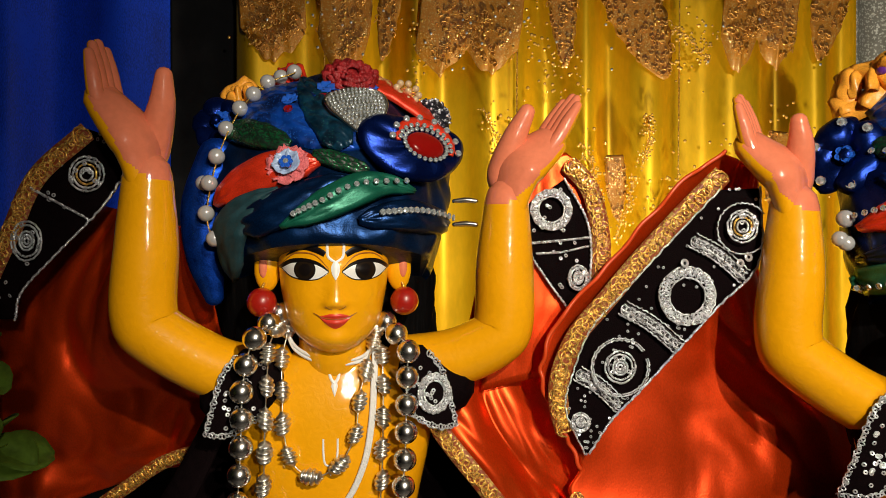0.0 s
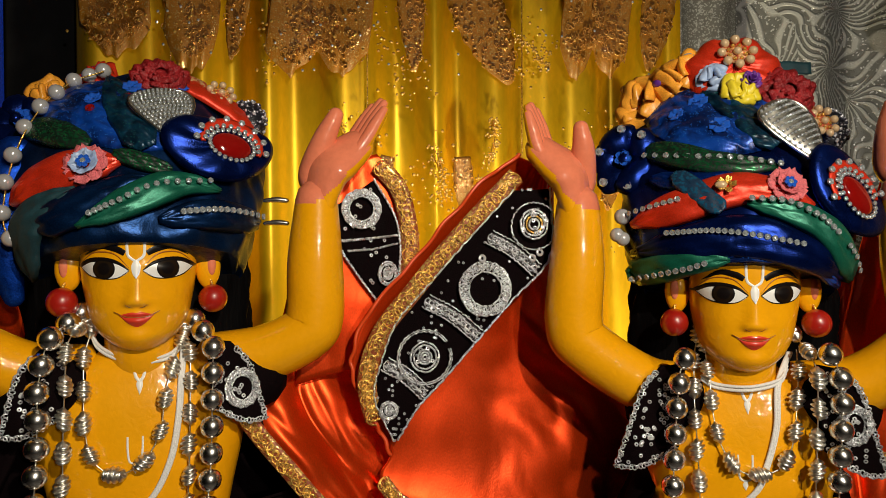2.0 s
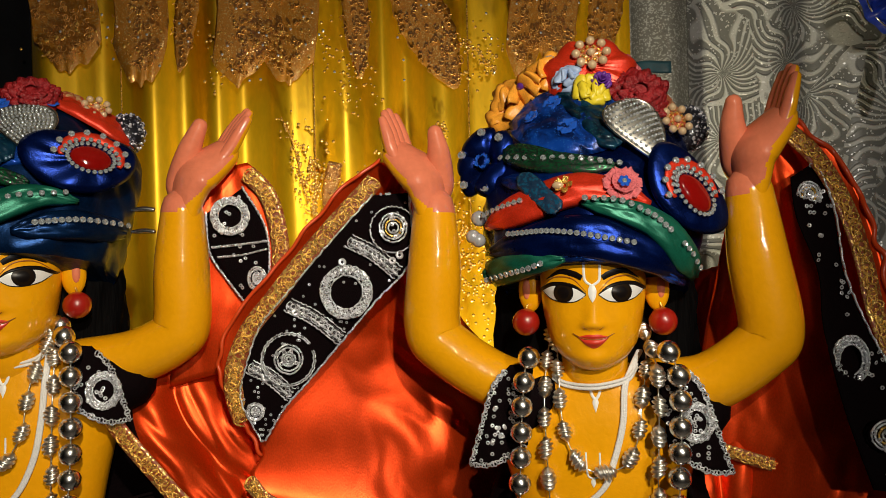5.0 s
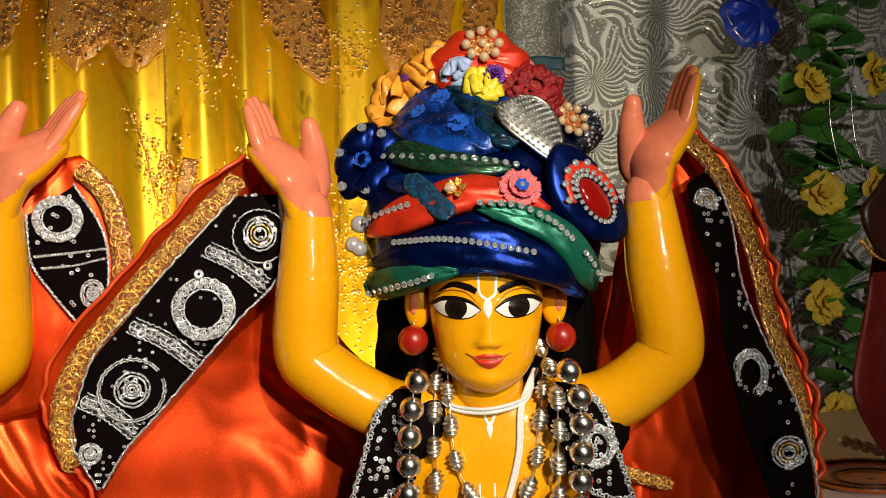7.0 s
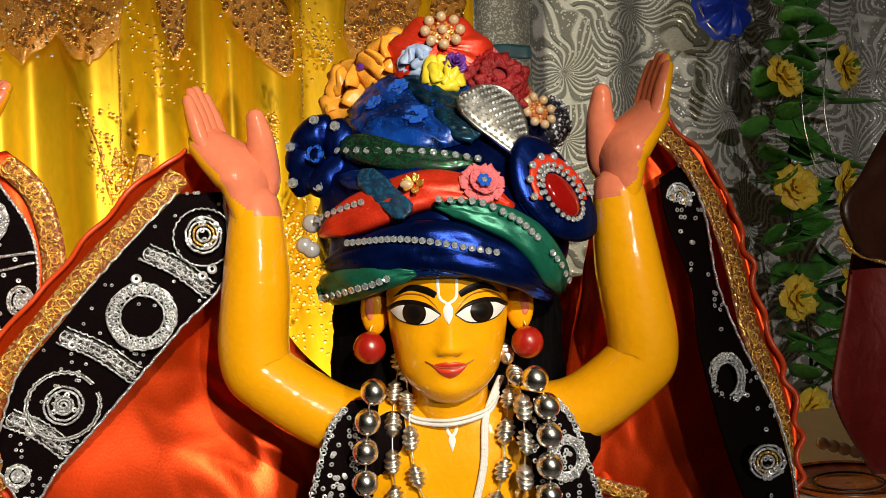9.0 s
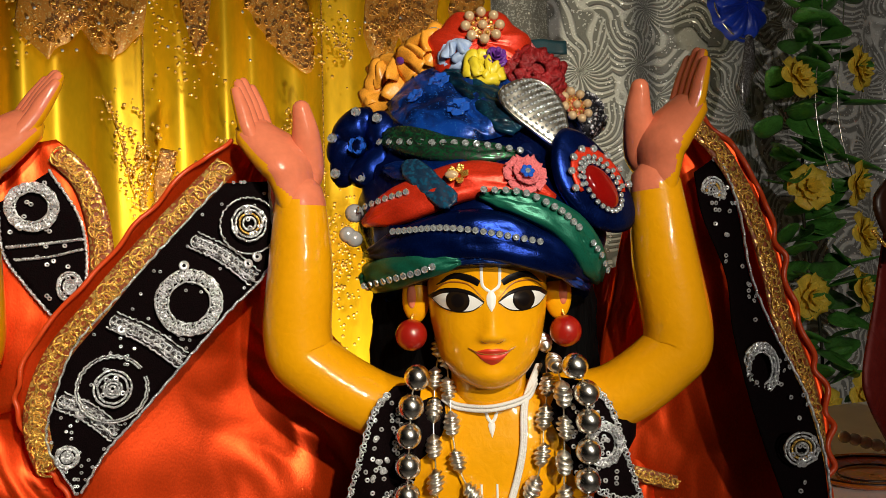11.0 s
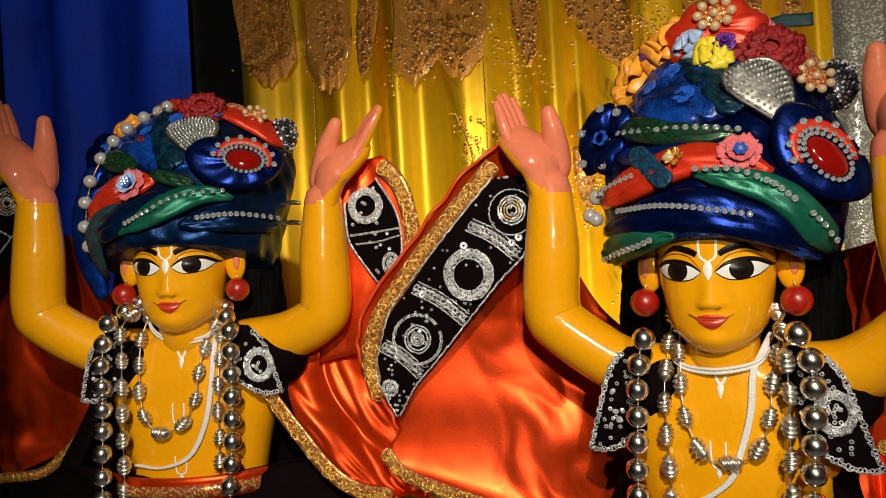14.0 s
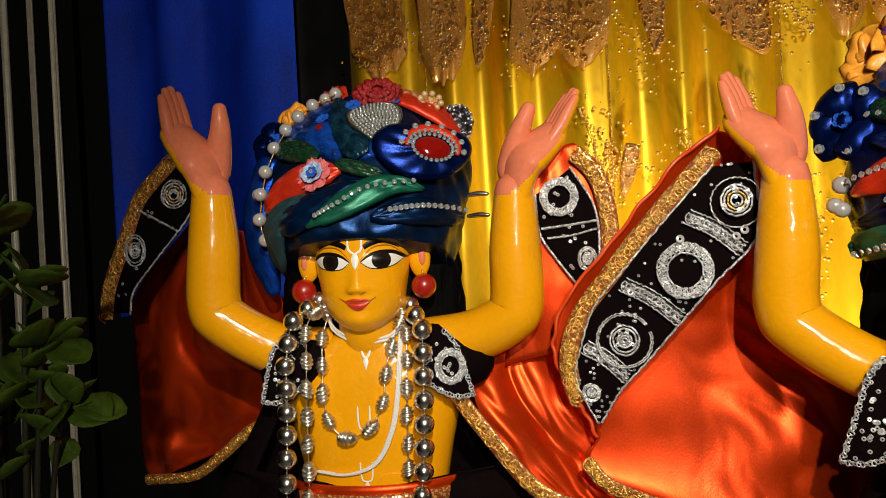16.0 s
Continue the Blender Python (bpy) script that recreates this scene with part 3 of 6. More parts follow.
def shot_silk(name, dark, bright, glint, scale, line):
    """Thin shiny cloth with streaks of two colours, fine pinched lines and a dust of glitter."""
    m, tree, b = nodes_of(name)
    n, l = tree.nodes, tree.links
    co = n.new("ShaderNodeTexCoord")
    no, vo, wv = n.new("ShaderNodeTexNoise"), n.new("ShaderNodeTexVoronoi"), n.new("ShaderNodeTexWave")
    no.inputs["Scale"].default_value, no.inputs["Detail"].default_value, no.inputs["Distortion"].default_value = scale, 5.0, 1.6
    vo.inputs["Scale"].default_value = 900.0
    wv.bands_direction = "DIAGONAL"
    wv.inputs["Scale"].default_value, wv.inputs["Distortion"].default_value, wv.inputs["Detail"].default_value = line, 9.0, 2.0
    for t in (no, vo, wv):
        l.new(co.outputs["Object"], t.inputs["Vector"])
    rg = n.new("ShaderNodeMapRange")
    rg.inputs[1].default_value, rg.inputs[2].default_value = 0.42, 0.62
    l.new(no.outputs[0], rg.inputs[0])
    mix = n.new("ShaderNodeMix")
    mix.data_type = "RGBA"
    mix.inputs["A"].default_value, mix.inputs["B"].default_value = (*dark, 1), (*bright, 1)
    l.new(rg.outputs[0], mix.inputs["Factor"])
    sep = n.new("ShaderNodeSeparateColor")
    l.new(vo.outputs["Color"], sep.inputs[0])
    gt = n.new("ShaderNodeMath")
    gt.operation = "GREATER_THAN"
    gt.inputs[1].default_value = 0.93
    l.new(sep.outputs[0], gt.inputs[0])
    m2 = n.new("ShaderNodeMix")
    m2.data_type = "RGBA"
    m2.inputs["B"].default_value = (*glint, 1)
    l.new(gt.outputs[0], m2.inputs["Factor"])
    l.new(mix.outputs["Result"], m2.inputs["A"])
    l.new(m2.outputs["Result"], b.inputs["Base Color"])
    b.inputs["Metallic"].default_value, b.inputs["Roughness"].default_value = 0.35, 0.34
    add = n.new("ShaderNodeMath")
    add.operation = "ADD"
    l.new(no.outputs[0], add.inputs[0])
    l.new(wv.outputs[0], add.inputs[1])
    bp = n.new("ShaderNodeBump")
    bp.inputs["Strength"].default_value, bp.inputs["Distance"].default_value = 0.55, 0.0025
    l.new(add.outputs[0], bp.inputs["Height"])
    l.new(bp.outputs[0], b.inputs["Normal"])
    return m


FOIL = shot_silk("blue_shot_silk", (0.0015, 0.012, 0.085), (0.004, 0.065, 0.44), (0.015, 0.11, 0.5), 30, 22)
TEALFOIL = shot_silk("teal_shot_silk", (0.001, 0.013, 0.030), (0.003, 0.040, 0.085), (0.01, 0.08, 0.09), 40, 30)
MESH = glitter("teal_net", (0.003, 0.025, 0.065), (0.02, 0.15, 0.30), 0.35, 420)
SCARLET = paint("scarlet_satin", (0.66, 0.034, 0.010), 0.36, metal=0.40, vary=0.30, scale=45, **CLOTH)
AMBER = paint("amber_ribbon", (0.86, 0.36, 0.035), 0.40, vary=0.35, scale=40, **CLOTH)
LEMON = paint("lemon_ribbon", (0.75, 0.60, 0.03), 0.4, vary=0.15, scale=80)
PURPLE = paint("purple_ribbon", (0.13, 0.03, 0.28), 0.35, vary=0.2, scale=80)
PINK = paint("pink_crochet", (0.72, 0.16, 0.18), 0.55, vary=0.3, scale=300, bump=0.8, bump_scale=900)
ROSE = paint("dark_red_ribbon", (0.26, 0.007, 0.010), 0.42, vary=0.55, scale=150, bump=0.8, bump_scale=700)
SKY = paint("pale_blue_ribbon", (0.34, 0.45, 0.68), 0.4, vary=0.15, scale=80)
BEADS = glitter("dark_silver_beads", (0.03, 0.03, 0.05), (0.85, 0.87, 0.95), 0.45, 260)
BLACKSEQ = glitter("black_sequin_cloth", (0.006, 0.006, 0.012), (0.55, 0.57, 0.65), 0.12, 700)
GOLDSEQ = glitter("gold_bead_cloth", (0.35, 0.06, 0.02), (0.95, 0.55, 0.25), 0.4, 420)
MIRROR = paint("diamond_bead", (0.66, 0.72, 0.76), 0.10, metal=0.7, vary=0.35, scale=260, coat=1.0)
BLUEGEM = paint("blue_glass_gem", (0.015, 0.10, 0.55), 0.08, vary=0.2, coat=1.0)
REDGEM = paint("red_glass_gem", (0.22, 0.004, 0.003), 0.06, vary=0.1, coat=1.0)

WIDTH = {"R": [(-0.02, 0.088), (0.0, 0.097), (0.02, 0.106), (0.05, 0.114), (0.08, 0.116), (0.12, 0.112), (0.17, 0.100), (0.20, 0.086), (0.23, 0.062), (0.245, 0.042), (0.258, 0.012)],
         "L": [(-0.02, 0.092), (0, 0.103), (0.03, 0.112), (0.07, 0.122), (0.11, 0.124), (0.15, 0.114), (0.175, 0.093), (0.19, 0.066), (0.2, 0.04), (0.207, 0.012)]}
NOSE = {"R": [(-0.02, -0.045), (0.0, -0.052), (0.03, -0.060), (0.06, -0.056), (0.1, -0.040), (0.164, 0.004), (0.2, 0.03), (0.23, 0.05), (0.258, 0.08)],
        "L": [(-0.02, -0.045), (0, -0.05), (0.03, -0.060), (0.06, -0.050), (0.09, -0.034), (0.113, -0.024), (0.15, 0.006), (0.18, 0.034), (0.207, 0.065)]}


def wrap_y(k, x, z):
    """The front surface of turban k at x, z."""
    w = lerp(WIDTH[k], z)
    q = min(abs(x) / w, 0.97)
    return lerp(NOSE[k], z) + (0.055 + 0.35 * w) * (1 - math.sqrt(1 - q * q))


def wrap_frame(k, x, z, lift=0.0, roll=0.0, front=0.0):
    """A pose on the turban: z out of it, x to the right, y up."""
    e = 0.004
    tx = Vector((2 * e, wrap_y(k, x + e, z) - wrap_y(k, x - e, z), 0)).normalized()
    tz = Vector((0, wrap_y(k, x, z + e) - wrap_y(k, x, z - e), 2 * e)).normalized()
    n = (tx.cross(tz).normalized() + Vector((0, -front, 0))).normalized()
    tx = (tx - n * tx.dot(n)).normalized()
    up = n.cross(tx).normalized()
    m = Matrix((tx, up, n)).transposed().to_4x4()
    m.translation = Vector((x, wrap_y(k, x, z), z)) + n * lift
    return m @ pose(0, 0, 0, 0, 0, roll)


def band(k, path, bulge=0.30, lift=0.001, n=26, crumple=0.0012):
    """A padded fold of cloth that lies on the turban along path of (x, z, width)."""
    c = spline(path, n)
    rows = []
    for i, q in enumerate(c):
        a, b = c[max(i - 1, 0)], c[min(i + 1, n)]
        t = np.array((b[0] - a[0], b[1] - a[1]))
        t /= np.linalg.norm(t) + 1e-12
        row = []
        w = max(q[2], 0.002) * (0.4 + 0.6 * min(1, min(i, n - i) / 3))
        for j in range(13):
            s = -1 + 2 * j / 12
            x, z = q[0] - t[1] * w * s / 2, q[1] + t[0] * w * s / 2
            z = min(z, 0.25)
            m = wrap_frame(k, x, z)
            h = lift + bulge * w * math.sqrt(max(0, 1 - s * s)) * 0.6 - 0.002 * (abs(s) > 0.95)
            h += crumple * (math.sin(5 * s + 0.6 * i + 90 * q[0]) + 0.7 * math.sin(11 * s - 0.35 * i + 1.3)) * (1 - s * s)
            row.append(m @ Vector((0, 0, h)))
        rows.append(row)
    return slab(bmesh.new(), rows, 0.0014)


def local(bm, m):
    bm.transform(m)
    return bm


def once(cache, key, make, material):
    """A mesh made once and shared by alike pieces."""
    if key not in cache:
        data = bpy.data.meshes.new(key)
        bm = make()
        bm.to_mesh(data)
        bm.free()
        data.materials.append(material)
        cache[key] = data
    return cache[key]


SHARED = {}


def piece(name, data, parent, m):
    ob = new(name, data)
    ob.parent = parent
    ob.matrix_local = m
    return ob


def crystal_mesh(r, material=None, key="crystal"):
    def make():
        bm = bmesh.new()
        rows = []
        for h, q in ((0, 1.0), (0.5, 0.92), (0.28, 0.62), (0.45, 0.25)):
            rows.append([(r * q * math.cos(math.pi * i / 4), r * q * math.sin(math.pi * i / 4), r * h) for i in range(8)])
        v = grid(bm, rows, True)
        bm.faces.new(v[-1])
        for f in bm.faces:
            f.smooth = False
        return bm
    return once(SHARED, f"{key}_{r}", make, material or MIRROR)


def crystals(k, path, n, r, parent, lift=0.004, material=None, key="crystal"):
    for q in spline(path, n - 1):
        piece("crystal", crystal_mesh(r, material, key), parent, wrap_frame(k, q[0], min(q[1], 0.25), lift))


def pearl_mesh(r, material=PEARL, key="pearl"):
    return once(SHARED, f"{key}_{r}", lambda: ball(bmesh.new(), (0, 0, 0), r, 14, 10), material)


def petals(n, r0, r1, width, rise, cup, curl=0.0, phase=0.0, bm=None):
    """A ring of cupped petals round z."""
    bm = bmesh.new() if bm is None else bm
    seed = 13.7 * r1 * 100 + n
    for i in range(n):
        a = 2 * math.pi * i / n + phase
        rows = []
        for u in range(6):
            t = u / 5
            rr = r0 + (r1 - r0) * t
            ww = width * math.sin(math.pi * (0.15 + 0.60 * t)) ** 0.7
            row = []
            for v in range(5):
                s = -1 + v / 2
                p = Vector((rr, ww * s, rise * t - curl * t * t + cup * s * s * (0.4 + t)))
                p = Matrix.Rotation(a, 3, "Z") @ p
                row.append(p + noise.noise_vector(p * 2.2 / r1 + Vector((seed, 0, 0))) * r1 * 0.10)
            rows.append(row)
        slab(bm, rows, 0.0009)
    return bm


def rose_bm(r):
    bm = bmesh.new()
    petals(5, r * 0.25, r, r * 0.70, r * 0.35, r * 0.16, r * 0.40, 0, bm)
    petals(5, r * 0.18, r * 0.80, r * 0.60, r * 0.60, r * 0.16, r * 0.35, 0.6, bm)
    petals(4, r * 0.10, r * 0.55, r * 0.46, r * 0.72, r * 0.16, r * 0.2, 0.2, bm)
    petals(3, r * 0.04, r * 0.30, r * 0.28, r * 0.80, r * 0.1, 0.0, 0.9, bm)
    return bm


def puff_bm(r, seed=1.0):
    """A loose flower of broad satin ribbon loops, gathered in the middle."""
    bm = bmesh.new()
    rd = random.Random(int(seed * 10))
    for ring, (n, reach, lift) in enumerate(((4, 1.10, 0.10), (3, 0.78, 0.36), (2, 0.42, 0.52))):
        for i in range(n):
            a = 2 * math.pi * (i + 0.5 * ring + rd.uniform(-0.15, 0.15)) / n
            wide = r * rd.uniform(0.74, 0.92) * (1 - 0.20 * ring)
            tilt, twist = rd.uniform(0.1, 0.4), rd.uniform(-0.35, 0.35)
            rows = []
            for u in np.linspace(0, 1, 9):
                row = []
                for q in np.linspace(-1, 1, 9):
                    d = r * reach * (0.10 + 0.90 * u)
                    w = wide * math.sin(math.pi * (0.12 + 0.62 * u)) ** 0.6
                    h = r * (lift + tilt * math.sin(math.pi * u * 0.9) + 0.10 * math.sin(3.4 * q + 5 * u + i) * u - 0.22 * q * q * u)
                    p = Matrix.Rotation(a, 3, "Z") @ Vector((d, w * q, h + twist * w * q * u))
                    row.append(p + noise.noise_vector(p * 1.3 / r + Vector((seed, 0, 0))) * r * 0.10)
                rows.append(row)
            slab(bm, rows, 0.0008)
    return bm


def ruffle_bm(r):
    """A round crocheted flower: crumpled petals of thread lace round a deep middle."""
    bm = bmesh.new()
    for k, (q, h) in enumerate(((1.0, 0.10), (0.88, 0.24), (0.72, 0.36), (0.56, 0.44), (0.40, 0.46))):
        rows = []
        for u in np.linspace(0, 1, 6):
            row = []
            for j in range(97):
                a = 2 * math.pi * j / 96
                d = Vector((math.cos(a), math.sin(a), 0))
                w = noise.noise(d * 2.1 + Vector((3.1 * k, 0, 0))) + 0.5 * noise.noise(d * 4.7 + Vector((0, 2.3 * k, 0)))
                rr = r * q * (0.50 + 0.50 * u + 0.16 * w * u)
                row.append((rr * d.x, rr * d.y, r * (h + 0.30 * u - 0.32 * u * u + 0.22 * u * w + 0.02 * math.sin(37 * a + 11 * u))))
            rows.append(row)
        slab(bm, rows, 0.0009)
    ball(bm, (0, 0, r * 0.28), (r * 0.42, r * 0.42, r * 0.10), 18, 8)
    return bm


def bow(rx, ry, seed, m, parent, label):
    """A puffed satin bow: a knot with uneven full loops that are drawn in at it."""
    knot = part("rosette", local(ball(bmesh.new(), (0, 0, 0.012), (0.20 * rx, 0.20 * ry, 0.006), 14, 10), m), NAVY, parent, label)
    rd = random.Random(seed)
    for i in range(6):
        bm = bmesh.new()
        a = 2 * math.pi * i / 6 + rd.uniform(-0.2, 0.2)
        rows = []
        wide, tall = rd.uniform(0.50, 0.66), rd.uniform(0.28, 0.42)
        for u in np.linspace(0, 1, 12):
            ring = []
            w = wide * math.sin(math.pi * (0.10 + 0.82 * u)) ** 0.75
            for k in range(20):
                b = 2 * math.pi * k / 20
                crease = 1 + 0.12 * math.sin(3 * b + 4 * u + i) + 0.08 * math.sin(7 * b - 3 * u)
                p = Matrix.Rotation(a, 3, "Z") @ Vector((0.08 + 0.60 * u, 0.62 * w * math.cos(b) * crease, tall * w * (math.sin(b) * crease + 0.7) + 0.10 * u))
                ring.append((rx * p.x * 1.3, ry * p.y * 1.3, rx * p.z))
            rows.append(ring)
        g = grid(bm, rows, True)
        bm.faces.new(g[0][::-1])
        bm.faces.new(g[-1])
        bmesh.ops.recalc_face_normals(bm, faces=bm.faces)
        part("loop", local(bm, m), NAVY, knot)
    return knot


def rosette_bm(rx, ry, pleats, depth, dome):
    """A pleated round of ribbon, its rim curled under."""
    bm = bmesh.new()
    rows = []
    for i in range(13):
        t = 0.04 + 0.96 * i / 12
        row = []
        for j in range(72):
            a = 2 * math.pi * j / 72
            h = dome * math.sqrt(max(0, 1 - t ** 3)) + depth * t * math.sin(pleats * a + 0.7 * math.sin(3 * a)) * (1 - 0.3 * t) + 0.25 * depth * math.sin(2.6 * pleats * a + 4 * t)
            e = t * (1 + 0.05 * math.sin(pleats * a))
            row.append((rx * e * math.cos(a), ry * e * math.sin(a), h))
        rows.append(row)
    rows.append([(p[0] * 0.95, p[1] * 0.95, -dome * 0.6) for p in rows[-1]])
    grid(bm, rows, True)
    return bm


def ring_bm(r, tube_r, n=32, squash=1.0, seg=7):
    bm = bmesh.new()
    rows = [[((r + tube_r * math.cos(2 * math.pi * j / seg)) * math.cos(2 * math.pi * i / n), squash * (r + tube_r * math.cos(2 * math.pi * j / seg)) * math.sin(2 * math.pi * i / n), tube_r * math.sin(2 * math.pi * j / seg)) for j in range(seg)] for i in range(n + 1)]
    grid(bm, rows, True)
    return bm


def pearl_flower(k, x, z, r, parent, material, lift, key):
    m = wrap_frame(k, x, z, lift, 0, 0.9)
    f = part("pearl_flower", local(rosette_bm(r * 0.62, r * 0.62, 8, 0.0008, 0.002), m), GOLDSEQ, parent, "round flower of beads")
    small = r * 0.235
    for i in range(8):
        a = 2 * math.pi * i / 8
        piece("pearl", pearl_mesh(small, material, key), f, m @ pose(r * 0.76 * math.cos(a), r * 0.76 * math.sin(a), small * 0.7))
    for i in range(8):
        piece("bead", pearl_mesh(small * 0.42, GOLD, "gold_bead"), f, m @ pose(r * 0.42 * math.cos(0.785 * i + 0.4), r * 0.42 * math.sin(0.785 * i + 0.4), small * 0.6))
    piece("pearl", pearl_mesh(small * 0.9, material, key), f, m @ pose(0, 0, small * 0.9))


def crochet_flower(k, x, z, r, parent):
    m = wrap_frame(k, x, z, 0.008)
    f = part("crochet_flower", local(petals(8, r * 0.2, r, r * 0.36, r * 0.12, r * 0.12, r * 0.1), m), PINK, parent, "pink crochet flower with a blue gem")
    part("inner_ring", local(petals(7, r * 0.1, r * 0.62, r * 0.3, r * 0.3, r * 0.1, 0, 0.3), m), SKY if k == "L" else PINK, f)
    for i in range(6):
        piece("crystal", crystal_mesh(r * 0.13, BLUEGEM, "blue_crystal"), f, m @ pose(r * 0.22 * math.cos(i * 1.047), r * 0.22 * math.sin(i * 1.047), r * 0.36))
    piece("crystal", crystal_mesh(r * 0.14), f, m @ pose(0, 0, r * 0.38))


def paisley(k, x, z, length, width, roll, parent):
    """A silver leaf set with small stones in rows."""
    m = wrap_frame(k, x, z, 0.013, roll, 0.3)

    def edge(t):
        return width / 2 * math.sin(math.pi * min(1, t) ** 0.52) ** 0.75
    rows = []
    for i in range(17):
        t = 0.01 + 0.98 * i / 16
        rows.append([(edge(t) * s + 0.10 * width * math.sin(3 * t), length * (0.5 - t), 0.004 * (1 - s * s)) for s in np.linspace(-1, 1, 9)])
    body = part("silver_leaf", local(slab(bmesh.new(), rows, 0.002), m), TARNISH, parent, "silver leaf brooch set with rows of small stones")
    bm = bmesh.new()
    for i in range(13):
        t = 0.06 + 0.88 * i / 12
        e = edge(t)
        cnt = max(1, int(e * 2 / 0.0042))
        for j in range(cnt):
            s = 0 if cnt == 1 else -0.86 + 1.72 * j / (cnt - 1)
            ball(bm, (e * s + 0.10 * width * math.sin(3 * t), length * (0.5 - t), 0.0045 * (1 - s * s) + 0.0012), (0.0018, 0.0018, 0.0013), 6, 4)
    part("stone_setting", local(bm, m), MIRROR, body, "rows of small clear stones", "stuff")
    rim = []
    for i in range(33):
        a = i / 32 * 2
        t, s = (0.01 + 0.98 * a, -1) if a <= 1 else (0.01 + 0.98 * (2 - a), 1)
        rim.append((edge(t) * s + 0.10 * width * math.sin(3 * t), length * (0.5 - t), 0.001))
    part("rim", local(tube(bmesh.new(), rim, (0.0016,) * 33, 64, 6), m), SILVER, body)


def pendant(k, x, z, a, b, roll, gem, parent):
    """A domed navy cloth disc with a red gem, a silver ring and a half moon of red cloth. gem: (x, y, rx, ry, roll, where the half moon begins)."""
    m = wrap_frame(k, x, z, 0.012, roll, 0.6)
    disc = part("cloth_disc", local(rosette_bm(a, b, 3, 0.0007 if k == "R" else 0.0030, 0.008), m), NAVY, parent, "domed navy satin disc with a red gem")
    g = m @ pose(gem[0], gem[1], 0.0088, 0, 0, gem[4])
    moon = []
    for i in range(25):
        q = math.pi * (gem[5] + 1.10 * i / 24)
        thick = 0.0105 * math.sin(math.pi * (0.06 + 0.88 * i / 24)) ** 0.6
        moon.append([((gem[2] + 0.006 + thick * j / 4) * math.cos(q), (gem[3] + 0.006 + thick * j / 4) * math.sin(q), 0.0012 * math.sin(math.pi * j / 4) - 0.0012) for j in range(5)])
    half = part("half_moon", local(slab(bmesh.new(), moon, 0.0016), g), SCARLET, disc, "red satin half moon with clear drops")
    part("gem", local(ball(bmesh.new(), (0, 0, 0), (gem[2], gem[3], 0.0050), 24, 12), g), REDGEM, disc, "oval red glass gem")
    n = 24
    for i in range(n):
        q = 2 * math.pi * i / n
        piece("crystal", crystal_mesh(0.0025), disc, g @ pose((gem[2] + 0.0025) * math.cos(q), (gem[3] + 0.0025) * math.sin(q), 0.0010))
    for i in range(12):
        q = math.pi * (gem[5] + 0.06 + 0.98 * i / 11)
        piece("crystal", crystal_mesh(0.0026), disc, g @ pose((gem[2] + 0.0070) * math.cos(q), (gem[3] + 0.0070) * math.sin(q), 0.0014))
    for i in range(8):
        q = math.pi * (gem[5] + 0.06 + 1.0 * i / 7)
        piece("crystal", crystal_mesh(0.0036), half, g @ pose((gem[2] + 0.0150) * math.cos(q), (gem[3] + 0.0150) * math.sin(q), 0.0008))


def turban_body(k, at, top, low, parent):
    rows = []
    for i in range(35):
        h = i / 34
        row = []
        for j in range(80):
            a = 2 * math.pi * j / 80
            front = max(0.0, -math.cos(a))
            z0 = low + 0.040 * front ** 0.7 * (1 if front > 0 else 0)
            z = z0 + (top - z0) * h
            w = lerp(WIDTH[k], z)
            x = w * math.sin(a)
            d = 0.055 + 0.35 * w
            c = lerp(NOSE[k], z) + d
            y = c + d * math.cos(a) * (1 if math.cos(a) < 0 else 0.85)
            r = 0.0025 * math.sin(9 * a + 60 * z) + 0.0015 * math.sin(23 * a - 110 * z)
            row.append((x * (1 + r / w), y + r * math.cos(a), z))
        rows.append(row)
    bm = bmesh.new()
    g = grid(bm, rows, True)
    bm.faces.new(g[0][::-1])
    bm.faces.new(g[-1])
    return part("wrapped_cloth", bm, NAVY if k == "R" else DEEP, parent)


def sequin_puff(k, x, z, lift, parent):
    """A black cloth puff sewn all over with small silver sequins."""
    m = wrap_frame(k, x, z, lift)
    puff = part("sequin_puff", local(ball(bmesh.new(), (0, 0, 0), (0.020, 0.028, 0.018), 20, 14), m), BLACKSEQ, parent, "black puff sewn with silver sequins")
    rd = random.Random(int(1000 * x))
    bm = bmesh.new()
    for _ in range(150):
        u, a = rd.uniform(-0.95, 0.95), rd.uniform(0, 6.283)
        q = math.sqrt(1 - u * u)
        ball(bm, (0.0205 * q * math.cos(a), 0.0285 * u, 0.0185 * q * math.sin(a)), (0.0019, 0.0019, 0.0019), 6, 4)
    part("sequin_sprinkle", local(bm, m), BEADS, puff, "small silver sequins", "stuff")


# the taller turban
tr = thing("turban", M_R, "tall blue, green and red satin turban with jewels and flowers", "turban", "jewelled turbans")
turban_body("R", 0, 0.256, -0.012, tr)
part("dome_cloth", band("R", [(-0.085, 0.178, 0.05), (-0.03, 0.178, 0.085), (0.02, 0.172, 0.07), (0.05, 0.160, 0.03)], 0.10, 0.002, crumple=0.002), FOIL, tr, "mottled royal blue cloth")
part("dome_cloth", band("R", [(-0.03, 0.205, 0.012), (0.00, 0.180, 0.03), (0.03, 0.140, 0.03)], 0.14, 0.0065, crumple=0.0010), TEALFOIL, tr, "dark teal cloth")
b = part("fold", band("R", [(-0.095, 0.148, 0.014), (-0.066, 0.138, 0.028), (-0.029, 0.126, 0.024), (0.028, 0.119, 0.012)], 0.28, 0.004), BRAID, tr, "green braided band with a row of stones")
